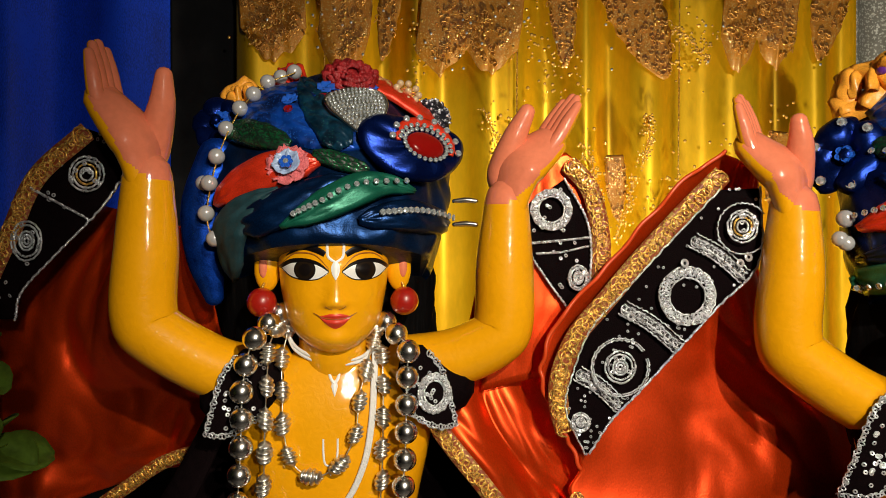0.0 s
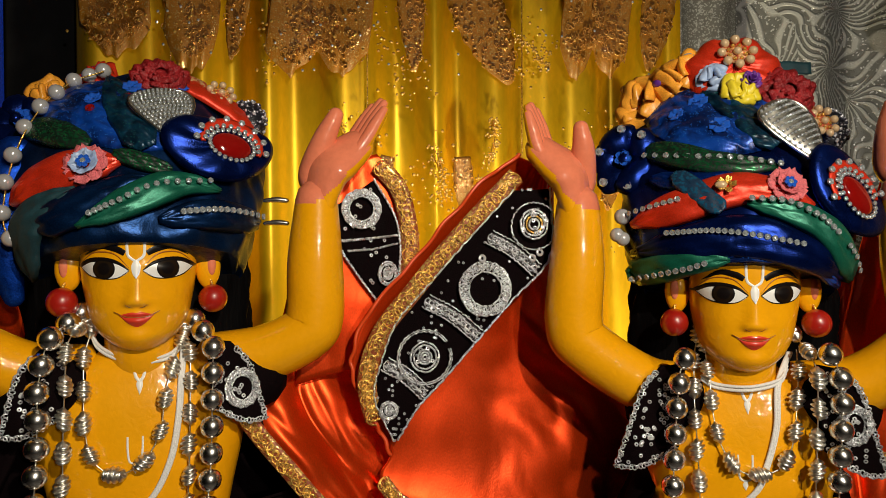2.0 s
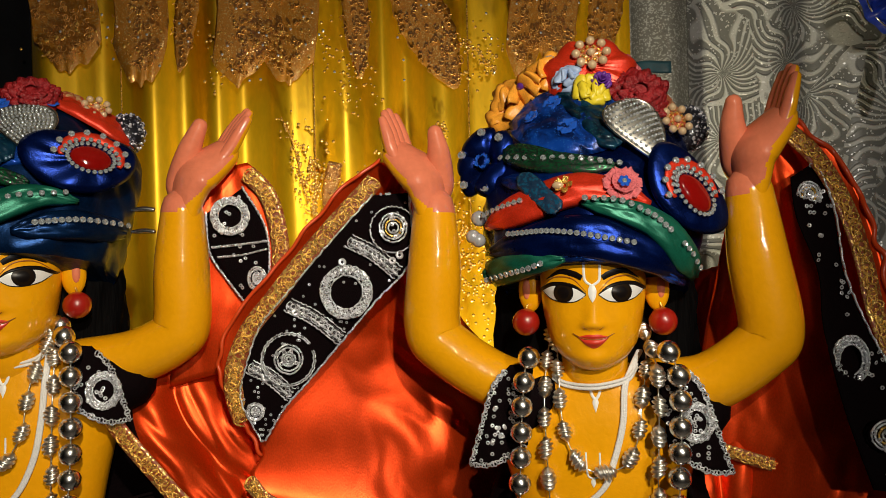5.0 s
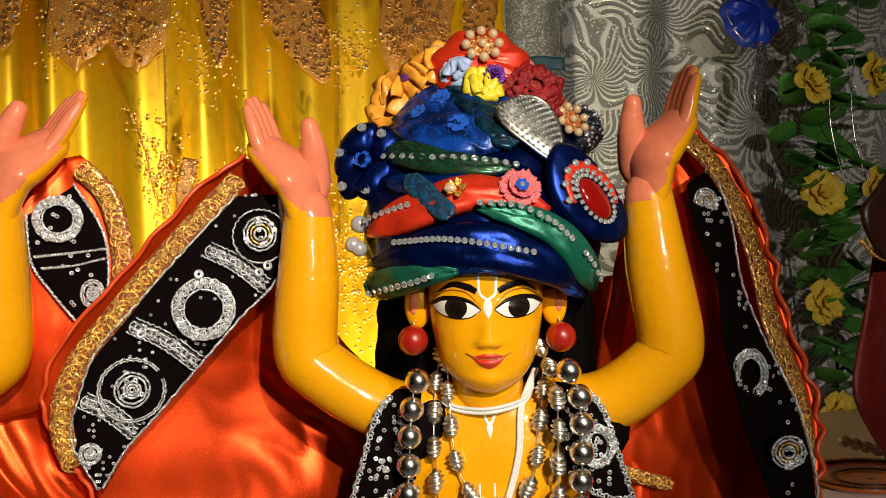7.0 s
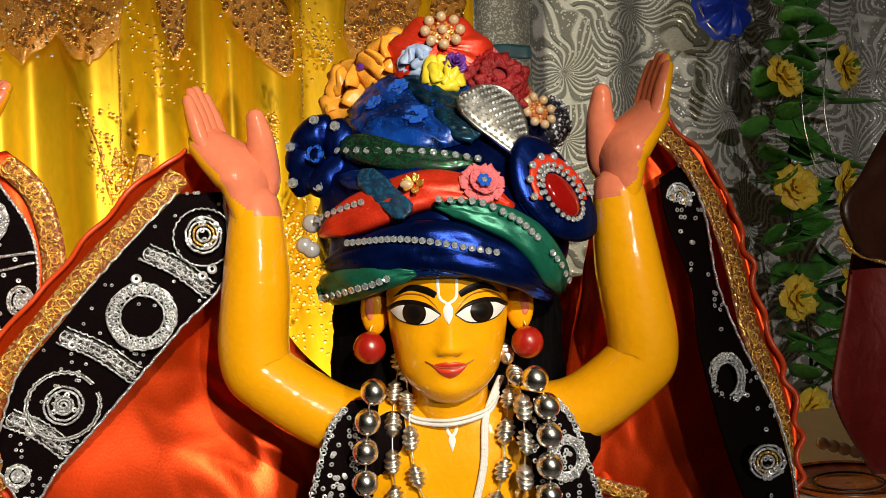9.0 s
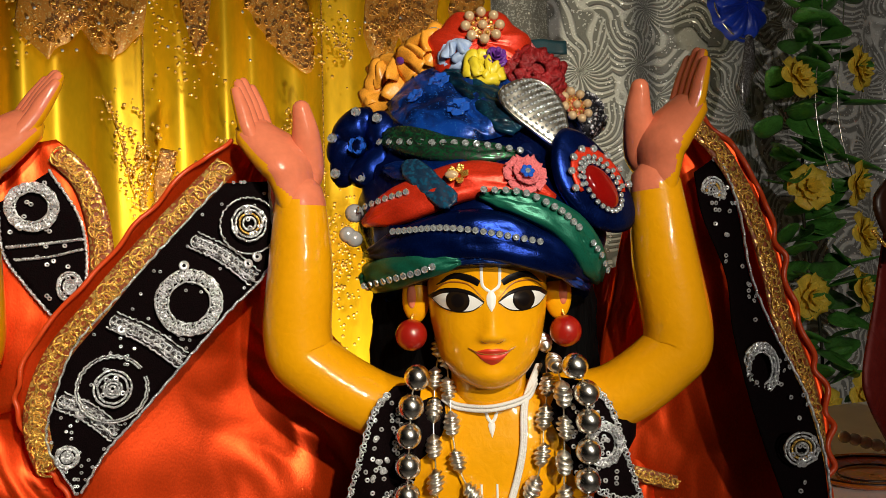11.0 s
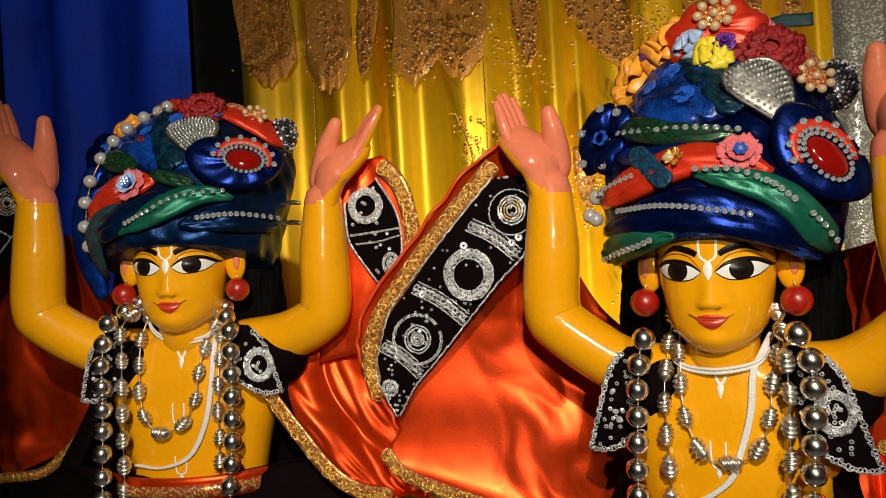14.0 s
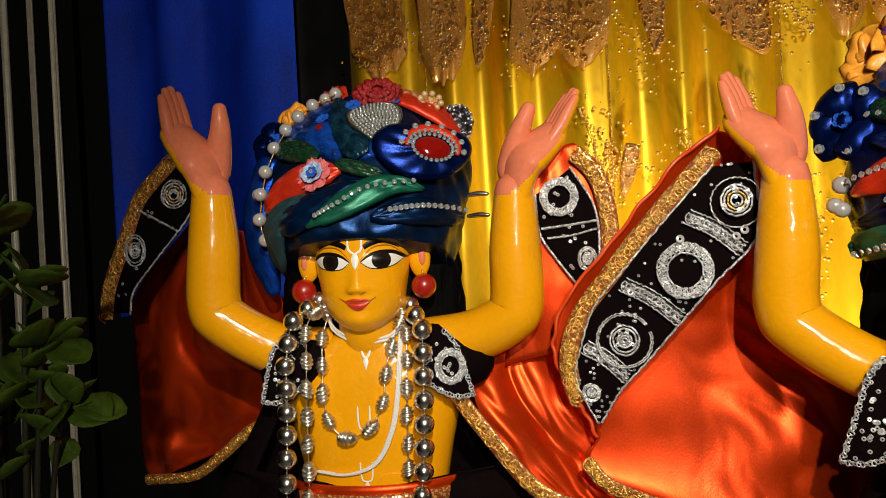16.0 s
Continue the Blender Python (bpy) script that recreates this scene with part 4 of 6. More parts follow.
crystals("R", [(-0.088, 0.137), (-0.049, 0.13), (-0.01, 0.126), (0.028, 0.119)], 14, 0.0034, b, 0.0085)
part("fold", band("R", [(-0.088, 0.113, 0.016), (-0.045, 0.106, 0.02), (-0.010, 0.110, 0.014)], 0.2, 0.003), ROYAL, tr)
b = part("fold", band("R", [(-0.106, 0.066, 0.018), (-0.075, 0.079, 0.032), (-0.046, 0.089, 0.033), (-0.014, 0.098, 0.033), (0.026, 0.093, 0.027), (0.056, 0.081, 0.014)], 0.30, 0.003), SCARLET, tr, "scarlet satin fold")
crystals("R", [(-0.104, 0.077), (-0.064, 0.087)], 8, 0.0032, b, 0.0095)
part("fold", band("R", [(-0.066, 0.112, 0.018), (-0.056, 0.103, 0.019), (-0.046, 0.093, 0.019), (-0.036, 0.083, 0.019), (-0.028, 0.074, 0.018)], 0.02, 0.0100, crumple=0.0003), MESH, tr, "teal net crossing strip")
b = part("fold", band("R", [(-0.106, 0.038, 0.016), (-0.056, 0.048, 0.032), (-0.009, 0.052, 0.042), (0.036, 0.040, 0.034), (0.090, 0.012, 0.016)], 0.28, 0.004), NAVY, tr, "navy satin fold with pale pink stones")
crystals("R", [(-0.073, 0.056), (-0.025, 0.056), (0.036, 0.044)], 22, 0.0031, b, 0.0125)
b = part("fold", band("R", [(-0.007, 0.082, 0.010), (0.025, 0.075, 0.021), (0.056, 0.062, 0.026), (0.078, 0.040, 0.028), (0.093, 0.012, 0.022)], 0.30, 0.008), GREEN, tr, "emerald satin fold with clear stones")
crystals("R", [(-0.004, 0.083), (0.025, 0.080), (0.05, 0.067), (0.066, 0.055)], 12, 0.0033, b, 0.0155)
crystals("R", [(0.077, 0.043), (0.091, 0.024)], 5, 0.0030, b, 0.016)
b = part("fold", band("R", [(-0.114, 0.014, 0.026), (-0.083, 0.022, 0.029), (-0.056, 0.028, 0.022), (-0.024, 0.031, 0.008)], 0.30, 0.004), GREEN, tr, "emerald satin brim fold")
crystals("R", [(-0.110, 0.012), (-0.044, 0.029)], 13, 0.0032, b, 0.0115)
part("fold", band("R", [(-0.04, 0.030, 0.006), (0.0, 0.034, 0.010), (0.05, 0.026, 0.012), (0.088, 0.004, 0.014)], 0.3, 0.002), FOIL, tr, "blue glitter brim")
pendant("R", 0.088, 0.093, 0.053, 0.034, -58, (0.006, -0.002, 0.0220, 0.0130, 0, 0.30), tr)
paisley("R", 0.046, 0.150, 0.082, 0.054, 22, tr)
crochet_flower("R", 0.030, 0.098, 0.0185, tr)
m = wrap_frame("R", -0.023, 0.098, 0.0105)
bro = part("brooch", local(petals(5, 0.002, 0.009, 0.003, 0.003, 0.001), m), GOLD, tr, "small gold star brooch with a pearl drop")
part("pearl_drop", local(ball(bmesh.new(), (-0.005, -0.001, 0.003), (0.006, 0.004, 0.0035)), m), CREAM, bro)
m = wrap_frame("R", -0.106, 0.134, 0.012, 0, 1.2)
ros = bow(0.041, 0.049, 4, m, tr, "navy satin rosette with stones on its rim")
for dx, dy in ((-0.008, 0.036), (0.018, 0.030), (-0.030, 0.006), (-0.018, -0.032), (0.012, -0.034)):
    piece("crystal", crystal_mesh(0.0050), ros, m @ pose(0.9 * dx, 0.9 * dy, 0.016))
for i in range(5):
    piece("crystal", crystal_mesh(0.0042, BLUEGEM, "blue_crystal"), ros, m @ pose(0.0055 * math.cos(i * 1.26), 0.005 * math.sin(i * 1.26), 0.0150))
part("ribbon_flower", local(puff_bm(0.0330, 12.1), wrap_frame("R", -0.079, 0.207, 0.0080, 20, 0.8)), AMBER, tr, "amber ribbon flower")
part("ribbon_flower", local(puff_bm(0.0270, 13.4), wrap_frame("R", -0.046, 0.228, 0.0080, 50, 0.8)), AMBER, tr, "amber ribbon flower")
part("gem", local(ball(bmesh.new(), (0, 0, 0), (0.008, 0.007, 0.005)), wrap_frame("R", -0.060, 0.216, 0.020)), PURPLE, tr, "purple glass gem")
m = wrap_frame("R", 0.002, 0.232, 0.000, 0, 2.0)
part("fan", local(rosette_bm(0.050, 0.041, 7, 0.0022, 0.018), m), SCARLET, tr, "scarlet pleated fan at the crown")
pearl_flower("R", 0.004, 0.240, 0.0215, tr, CREAM, 0.024, "cream_pearl")
for x, z in ((-0.046, 0.248), (-0.034, 0.247)):
    piece("pearl", pearl_mesh(0.0098), tr, wrap_frame("R", x, z - 0.006, 0.020, 0, 1.0))
part("ribbon_flower", local(puff_bm(0.0165, 0.4), wrap_frame("R", -0.018, 0.222, 0.0090, 0, 0.8)), SKY, tr, "pale blue ribbon flower")
part("ribbon_flower", local(puff_bm(0.0175, 1.7), wrap_frame("R", 0.004, 0.204, 0.0090, 0, 0.8)), LEMON, tr, "lemon ribbon flower")
part("ribbon_flower", local(rose_bm(0.0101), wrap_frame("R", 0.014, 0.211, 0.0180, 0, 0.8)), PURPLE, tr, "purple ribbon flower")
part("ribbon_flower", local(ruffle_bm(0.0345), wrap_frame("R", 0.050, 0.200, 0.0060, 0, 0.8)), ROSE, tr, "dark red crocheted ruffle flower")
part("ribbon_flower", local(puff_bm(0.0150, 5.6), wrap_frame("R", 0.038, 0.231, 0.0100, 0, 0.8)), PINK, tr, "pink ribbon flower")
part("bead_cloth", local(rosette_bm(0.020, 0.030, 3, 0.002, 0.008), wrap_frame("R", 0.082, 0.195, 0.004, 20)), GOLDSEQ, tr, "gold beaded red cloth")
pearl_flower("R", 0.086, 0.170, 0.0190, tr, CREAM, 0.012, "cream_pearl")
sequin_puff("R", 0.108, 0.170, 0.000, tr)
part("ribbon_tail", local(slab(bmesh.new(), [[(-0.020 + 0.040 * u, 0.007 * s, 0.003 * math.sin(5 * u)) for s in (-1, -0.5, 0, 0.5, 1)] for u in np.linspace(0, 1, 9)], 0.001), pose(0.072, 0.075, 0.240, 80, 0, 0)), TEAL, tr, "teal ribbon tail")
for x, z, r in ((-0.118, 0.072, 0.0088), (-0.124, 0.055, 0.0078), (-0.113, 0.051, 0.0078)):
    piece("pearl", pearl_mesh(r), tr, wrap_frame("R", x, z, 0.010))
for x, z, sx in ((-0.02, 0.163, 0.010), (-0.035, 0.193, 0.010), (-0.056, 0.180, 0.008)):
    part("foil_patch", local(petals(4, 0.001, sx, sx * 0.6, 0.001, 0.0006), wrap_frame("R", x, z, 0.008)), BLUEGEM, tr, "bright blue foil patch")

# the rounder turban
tl = thing("turban", M_L, "round blue, green and red satin turban with pearl strand", "turban", "jewelled turbans")
turban_body("L", 0, 0.206, -0.018, tl)
part("dome_cloth", band("L", [(-0.10, 0.150, 0.05), (-0.05, 0.155, 0.075), (0.00, 0.145, 0.075), (0.04, 0.12, 0.04)], 0.10, 0.002, crumple=0.002), FOIL, tl, "mottled blue cloth")
part("dome_cloth", band("L", [(-0.030, 0.190, 0.012), (-0.015, 0.155, 0.035), (0.01, 0.110, 0.035)], 0.14, 0.0065, crumple=0.0010), TEALFOIL, tl, "dark teal cloth")
part("fold", band("L", [(-0.106, 0.136, 0.020), (-0.073, 0.127, 0.029), (-0.040, 0.114, 0.014)], 0.28, 0.004), BRAID, tl, "green braided band")
part("fold", band("L", [(-0.020, 0.105, 0.012), (0.006, 0.097, 0.017), (0.031, 0.089, 0.010)], 0.28, 0.005), BRAID, tl, "green braided band")
part("fold", band("L", [(-0.110, 0.060, 0.018), (-0.082, 0.080, 0.032), (-0.051, 0.092, 0.036), (-0.014, 0.098, 0.018)], 0.30, 0.003), SCARLET, tl, "scarlet satin fold")
part("fold", band("L", [(-0.085, 0.036, 0.028), (-0.040, 0.057, 0.034), (0.012, 0.080, 0.020)], 0.28, 0.004), DEEP, tl, "deep teal satin fold")
b = part("fold", band("L", [(0.020, 0.042, 0.014), (0.066, 0.048, 0.030), (0.114, 0.042, 0.024)], 0.28, 0.004), DEEP, tl, "deep teal satin brim fold with stones")
crystals("L", [(0.039, 0.047), (0.072, 0.051), (0.108, 0.049)], 14, 0.0034, b, 0.012)
b = part("fold", band("L", [(-0.047, 0.035, 0.008), (-0.013, 0.053, 0.026), (0.023, 0.071, 0.030), (0.049, 0.075, 0.019), (0.073, 0.070, 0.007)], 0.30, 0.007), GREEN, tl, "emerald satin fold with clear stones")
crystals("L", [(-0.034, 0.044), (-0.013, 0.055), (0.02, 0.070), (0.061, 0.075)], 15, 0.0030, b, 0.0145)
part("fold", band("L", [(-0.094, -0.012, 0.020), (-0.097, 0.025, 0.032), (-0.085, 0.048, 0.032), (-0.050, 0.070, 0.012)], 0.30, 0.004), TEAL, tl, "dark teal brim fold")
pendant("L", 0.072, 0.113, 0.056, 0.036, -10, (0.010, -0.001, 0.020, 0.0135, -8, -0.05), tl)
paisley("L", 0.020, 0.143, 0.058, 0.060, 12, tl)
crochet_flower("L", -0.041, 0.091, 0.0200, tl)
m = wrap_frame("L", -0.116, 0.142, 0.008, 0, 0.8)
ros = bow(0.029, 0.036, 7, m, tl, "navy satin rosette")
for i in range(6):
    piece("crystal", crystal_mesh(0.0048, BLUEGEM, "blue_crystal"), ros, m @ pose(0.006 * math.cos(i * 1.05) + 0.006, 0.006 * math.sin(i * 1.05), 0.0125))
part("ribbon_flower", local(ruffle_bm(0.0300), wrap_frame("L", 0.018, 0.190, 0.0040, 0, 0.5)), ROSE, tl, "dark red crocheted ruffle flower")
part("ribbon_flower", local(puff_bm(0.0194, 5.6), wrap_frame("L", -0.094, 0.176, 0.0070, 30, 0.6)), AMBER, tl, "amber ribbon flower")
part("ribbon_flower", local(puff_bm(0.0190, 8.2), wrap_frame("L", -0.045, 0.198, 0.0070, 60, 0.6)), SCARLET, tl, "scarlet ribbon flower")
part("fold", band("L", [(0.035, 0.190, 0.014), (0.062, 0.180, 0.022), (0.092, 0.163, 0.024), (0.116, 0.140, 0.014)], 0.35, 0.006), SCARLET, tl, "scarlet satin fold")
part("bead_cloth", local(rosette_bm(0.018, 0.014, 3, 0.002, 0.008), wrap_frame("L", 0.050, 0.192, 0.006, 20)), GOLDSEQ, tl, "gold beaded cloth")
pearl_flower("L", 0.076, 0.178, 0.0170, tl, CREAM, 0.014, "cream_pearl")
sequin_puff("L", 0.110, 0.158, 0.004, tl)
strand = part("pearl_strand", tube(bmesh.new(), [wrap_frame("L", x, z, 0.010).translation for x, z in ((-0.036, 0.196), (-0.066, 0.182), (-0.087, 0.150), (-0.103, 0.105), (-0.113, 0.053), (-0.113, 0.022))], (0.0008,) * 6, 40, 5), GOLD, tl, "hanging strand of white pearls")
for x, z in ((-0.036, 0.198), (-0.049, 0.194), (-0.063, 0.184), (-0.075, 0.168), (-0.087, 0.151), (-0.098, 0.130), (-0.104, 0.104), (-0.110, 0.078), (-0.121, 0.077), (-0.113, 0.053), (-0.113, 0.028)):
    piece("pearl", pearl_mesh(0.0082), strand, wrap_frame("L", x, z, 0.011))
for x, z, r in ((-0.041, 0.160, 0.008), (-0.007, 0.175, 0.009), (0.036, 0.180, 0.008)):
    part("foil_patch", local(petals(4, 0.001, r, r * 0.6, 0.001, 0.0006), wrap_frame("L", x, z, 0.008)), BLUEGEM, tl, "bright blue foil patch")
for x, z in ((-0.009, 0.162), (-0.042, 0.148)):
    piece("gem", crystal_mesh(0.0050, REDGEM, "red_crystal"), tl, wrap_frame("L", x, z, 0.008))
part("tail_cloth", local(tube(bmesh.new(), [(-0.115, 0.03, 0.11), (-0.128, 0.032, 0.06), (-0.126, 0.034, 0.01), (-0.118, 0.036, -0.03)], (0.018, 0.021, 0.019, 0.010), 20, 16, flat=0.5), pose(0, 0, 0)), ROYAL, tl, "hanging blue turban tail")
for z in (0.066, 0.042):
    part("tassel_tip", tube(bmesh.new(), [(0.122, 0.01, z), (0.134, 0.008, z + 0.001), (0.144, 0.006, z)], (0.0022, 0.0030, 0.0024), 8, 8), SILVER, tl)

# ---- hair and earrings ----
for m, label in ((M_L, "long black hair falling behind the neck of the statue"), (M_R, "long black hair falling behind the shoulders of the statue")):
    rows = []
    for i in range(25):
        z = 0.03 - 0.20 * i / 24
        w = lerp([(-0.17, 0.100), (-0.12, 0.106), (-0.06, 0.108), (-0.01, 0.106), (0.03, 0.096)], z)
        rows.append([(w * math.sin(2 * math.pi * j / 48) * (1 + 0.04 * math.sin(11 * j + 3 * i * 0.2)), 0.052 + 0.034 * math.cos(2 * math.pi * j / 48), z) for j in range(48)])
    bm = bmesh.new()
    g = grid(bm, rows, True)
    bm.faces.new(g[0])
    bm.faces.new(g[-1][::-1])
    h = tagged(part("hair", bm, HAIR, None), label, "hair", "black hair pieces")
    h.matrix_world = m
    for s in (-1, 1):
        e = thing("earring", m @ pose(s * 0.0685, -0.008, -0.034), "round red lacquered bead earring with a gold hook", "earring", "red earrings")
        part("bead", ball(bmesh.new(), (0, 0, 0), 0.0142, 24, 16), REDPEARL, e)
        part("hook", tube(bmesh.new(), [(0, 0.001, 0.012), (-s * 0.002, 0.004, 0.018), (-s * 0.005, 0.008, 0.022)], (0.0012,) * 3, 8, 6), GOLD, e, "gold hook")

# ---- shawls with their borders, in world coordinates ----
SILVERLACE = glitter("silver_embroidered_velvet", (0.012, 0.007, 0.009), (0.80, 0.81, 0.86), 0.26, 800)
GOLDBASE = glitter("gold_trim_ground", (0.26, 0.045, 0.008), (0.95, 0.60, 0.18), 0.34, 560)


def shift(curve, dy):
    return [(p[0], p[1] + dy, p[2]) for p in curve]


def folds(k, depth, seed=0.0, start=0.0):
    """Soft gathers with pulled creases that begin a share start of the way across."""
    def wave(u, v):
        soft = 0.55 * math.sin(0.55 * k * v + 2.5 * u + seed) + 0.22 * math.sin(1.3 * k * v - 1.7 * u + 2 * seed)
        at = Vector((2.0 * u + 1.6 * v + seed, 3.2 * v - 1.4 * u, seed))
        crease = 0.55 - 2.2 * abs(noise.noise(at)) + 0.45 * (0.4 - 2.0 * abs(noise.noise(at * 2.3)))
        return depth * (soft + 0.75 * crease + 0.35 * noise.noise(at * 0.8)) * min(1, max(0.04, 4 * (v - start) + 0.1))
    return wave


def back(curve, share, last=None):
    """The curve moved away from the walk by a share of its distance (changing to last along it), as seen from there in the same place."""
    out = []
    for i, p in enumerate(curve):
        f = 1 + (share if last is None else share + (last - share) * i / (len(curve) - 1))
        out.append((0.16 + (p[0] - 0.16) * f, p[1] * f, 1.495 + (p[2] - 1.495) * f))
    return out


def ribbon(curve, width, n=60, lift=-0.003):
    """Rows of a flat strip of that width along a curve, in the plane that faces the front."""
    c = spline(curve, n)
    rows = []
    for i, p in enumerate(c):
        t = c[min(i + 1, n)] - c[max(i - 1, 0)]
        s = np.array((-t[2], 0, t[0]))
        s /= np.linalg.norm(s) + 1e-12
        rows.append([p + s * width * k / 2 + np.array((0, lift, 0)) for k in (-1, -0.5, 0, 0.5, 1)])
    return rows


def lace_loops(curve, width, pitch, r, lift=-0.006):
    """A thread that runs along a curve in overlapping loops."""
    c = spline(curve, 80)
    length = sum(np.linalg.norm(b - a) for a, b in zip(c, c[1:]))
    turns = max(3, int(length / pitch))
    n = turns * 12
    pts = []
    for i in range(n + 1):
        u = i / n * 80
        k = min(int(u), 79)
        p = c[k] + (c[k + 1] - c[k]) * (u - k)
        t = c[k + 1] - c[k]
        t /= np.linalg.norm(t) + 1e-12
        s = np.array((-t[2], 0, t[0]))
        a = 2 * math.pi * turns * i / n
        w = width / 2 * (0.72 + 0.28 * math.sin(a * 0.31))
        pts.append(p + s * w * math.sin(a) + t * pitch * 0.75 * math.cos(a) + np.array((0, lift - 0.001 * math.cos(a * 1.5), 0)))
    return tube(bmesh.new(), pts, (r,) * len(pts), n, 5)


def gold_trim(curve, width, parent, lift=-0.004):
    base = part("gold_trim", slab(bmesh.new(), ribbon(curve, width, 60, lift), 0.001), GOLDBASE, parent, "gold lace trim of looped thread")
    part("looped_thread", lace_loops(curve, width * 0.95, width * 0.42, 0.0009, lift - 0.0012), GOLD, base)
    part("looped_thread", lace_loops(curve, width * 0.55, width * 0.34, 0.0008, lift - 0.0018), GOLD, base)


def thread_line(curve, parent, r=0.0013, lift=-0.0035, n=60):
    c = spline(curve, n)
    pts = [p + np.array((0.0006 * math.sin(i * 2.4), lift, 0.0006 * math.cos(i * 3.1))) for i, p in enumerate(c)]
    part("silver_stitching", tube(bmesh.new(), pts, (r,) * len(pts), n * 2, 6), THREAD, parent)


def sequin_mesh(r):
    def make():
        bm = bmesh.new()
        rows = [[(r * q * math.cos(math.pi * i / 5), r * q * math.sin(math.pi * i / 5), h) for i in range(10)] for q, h in ((1, 0), (0.9, 0.0006), (0.35, 0.0002))]
        grid(bm, rows, True)
        return bm
    return once(SHARED, f"sequin_{r}", make, SEQUIN)


def medallion(at, r, parent, style, turn=0.0, squash=1.0, seed=1):
    """Rings of silver stitching and sequins on the velvet. turn: degrees about z by which it faces aside."""
    m = pose(*at, 90, 0, turn)
    rd = random.Random(seed)
    base = None
    rings = {"hollow": (1.0, 0.90, 0.80), "target": (1.0, 0.80, 0.48, 0.32, 0.15), "flower": (0.95, 0.75, 0.55, 0.35)}[style]
    if style == "hollow":
        circle = [(at[0] + 0.84 * r * math.cos(a), at[1], at[2] + 0.84 * r * squash * math.sin(a)) for a in np.linspace(0, 6.5, 30)]
        base = part("stitched_ring", lace_loops(circle, 0.36 * r, 0.0024, 0.0008, -0.001), THREAD, parent)
        rings = (1.0, 0.82, 0.64)
    for i, q in enumerate(rings):
        bm = bmesh.new()
        n = 44
        pts = [(r * q * (1 + rd.uniform(-0.03, 0.03)) * math.cos(2 * math.pi * k / n), r * q * squash * (1 + rd.uniform(-0.03, 0.03)) * math.sin(2 * math.pi * k / n), 0.0008 * rd.random()) for k in range(n)]
        tube(bm, pts + pts[:2], (0.0011,) * (n + 2), n * 2, 5)
        ob = part("stitched_ring", local(bm, m), GOLD if style == "flower" and i == 2 else THREAD, base or parent)
        base = base or ob
    count = {"hollow": 20, "target": 8, "flower": 14}[style]
    for k in range(count):
        a = rd.uniform(0, 6.28)
        q = rd.uniform(0.78, 1.0) if style == "hollow" else rd.choice((0.9, 0.25, 0.6))
        piece("sequin", sequin_mesh(0.0024), base, m @ pose(r * q * math.cos(a), r * q * squash * math.sin(a), 0.0015, rd.uniform(-15, 15), rd.uniform(-15, 15), 0))
    return base


def scatter_sequins(a, b, v0, v1, n, parent, seed, r=0.0022, lift=-0.004):
    rd = random.Random(seed)
    ca, cb = spline(a, 40), spline(b, 40)
    for _ in range(n):
        k = rd.randrange(41)
        v = rd.uniform(v0, v1)
        p = ca[k] + (cb[k] - ca[k]) * v
        piece("sequin", sequin_mesh(r), parent, pose(p[0], p[1] + lift, p[2], 90 + rd.uniform(-25, 25), 0, rd.uniform(-25, 25)))


def hem(curve, parent, r=0.0022, wob=0.0012):
    c = spline(curve, 90)
    pts = [p + np.array((wob * math.sin(i * 0.75 + math.sin(i * 0.23)), wob * math.sin(i * 0.7), wob * math.cos(i * 0.53))) for i, p in enumerate(c)]
    part("piping", tube(bmesh.new(), pts, (r,) * len(pts), 180, 7), PIPING, parent, "rolled orange hem")


ID = Matrix.Identity(4)

# the shawl that hangs between the statues
MID_OUT = [(0.281, 0.735, 1.596), (0.244, 0.738, 1.571), (0.205, 0.741, 1.529), (0.154, 0.744, 1.470), (0.116, 0.748, 1.425), (0.100, 0.751, 1.378), (0.108, 0.754, 1.344), (0.126, 0.757, 1.308), (0.142, 0.76, 1.275), (0.130, 0.757, 1.250), (0.150, 0.752, 1.228), (0.215, 0.742, 1.200)]
MID_IN = [(0.328, 0.770, 1.585), (0.345, 0.805, 1.488), (0.380, 0.825, 1.410), (0.440, 0.830, 1.345), (0.470, 0.815, 1.280), (0.475, 0.795, 1.20), (0.465, 0.775, 1.11)]
BAND_O = [(0.272, 0.733, 1.558), (0.218, 0.737, 1.5), (0.18, 0.741, 1.457), (0.148, 0.745, 1.42), (0.131, 0.749, 1.376), (0.124, 0.752, 1.338), (0.144, 0.756, 1.292)]
BAND_I = [(0.312, 0.733, 1.56), (0.313, 0.737, 1.488), (0.273, 0.741, 1.442), (0.234, 0.745, 1.398), (0.196, 0.749, 1.355), (0.17, 0.752, 1.327), (0.149, 0.756, 1.293)]
shawl = thing("shawl", ID, "orange satin shawl with black mirror-work border and gold lace", "shawl", "orange shawls")
part("cloth", slab(bmesh.new(), loft(shift(MID_OUT, 0.009), MID_IN, 80, 80, folds(11, 0.0130, 0.0, 0.40)), 0.0015), SATIN, shawl, "orange satin cloth in soft folds")
hem(shift(MID_OUT[:9], 0.004), shawl)
TRIM = [(0.276, 0.735, 1.574), (0.238, 0.738, 1.535), (0.196, 0.741, 1.489), (0.163, 0.744, 1.449), (0.134, 0.748, 1.413), (0.118, 0.751, 1.373), (0.117, 0.754, 1.343), (0.124, 0.757, 1.315)]
gold_trim([(0.131, 0.748, 1.252), (0.149, 0.744, 1.231), (0.18, 0.738, 1.218), (0.216, 0.732, 1.208), (0.255, 0.726, 1.197)], 0.016, shawl)
gold_trim(TRIM, 0.020, shawl)
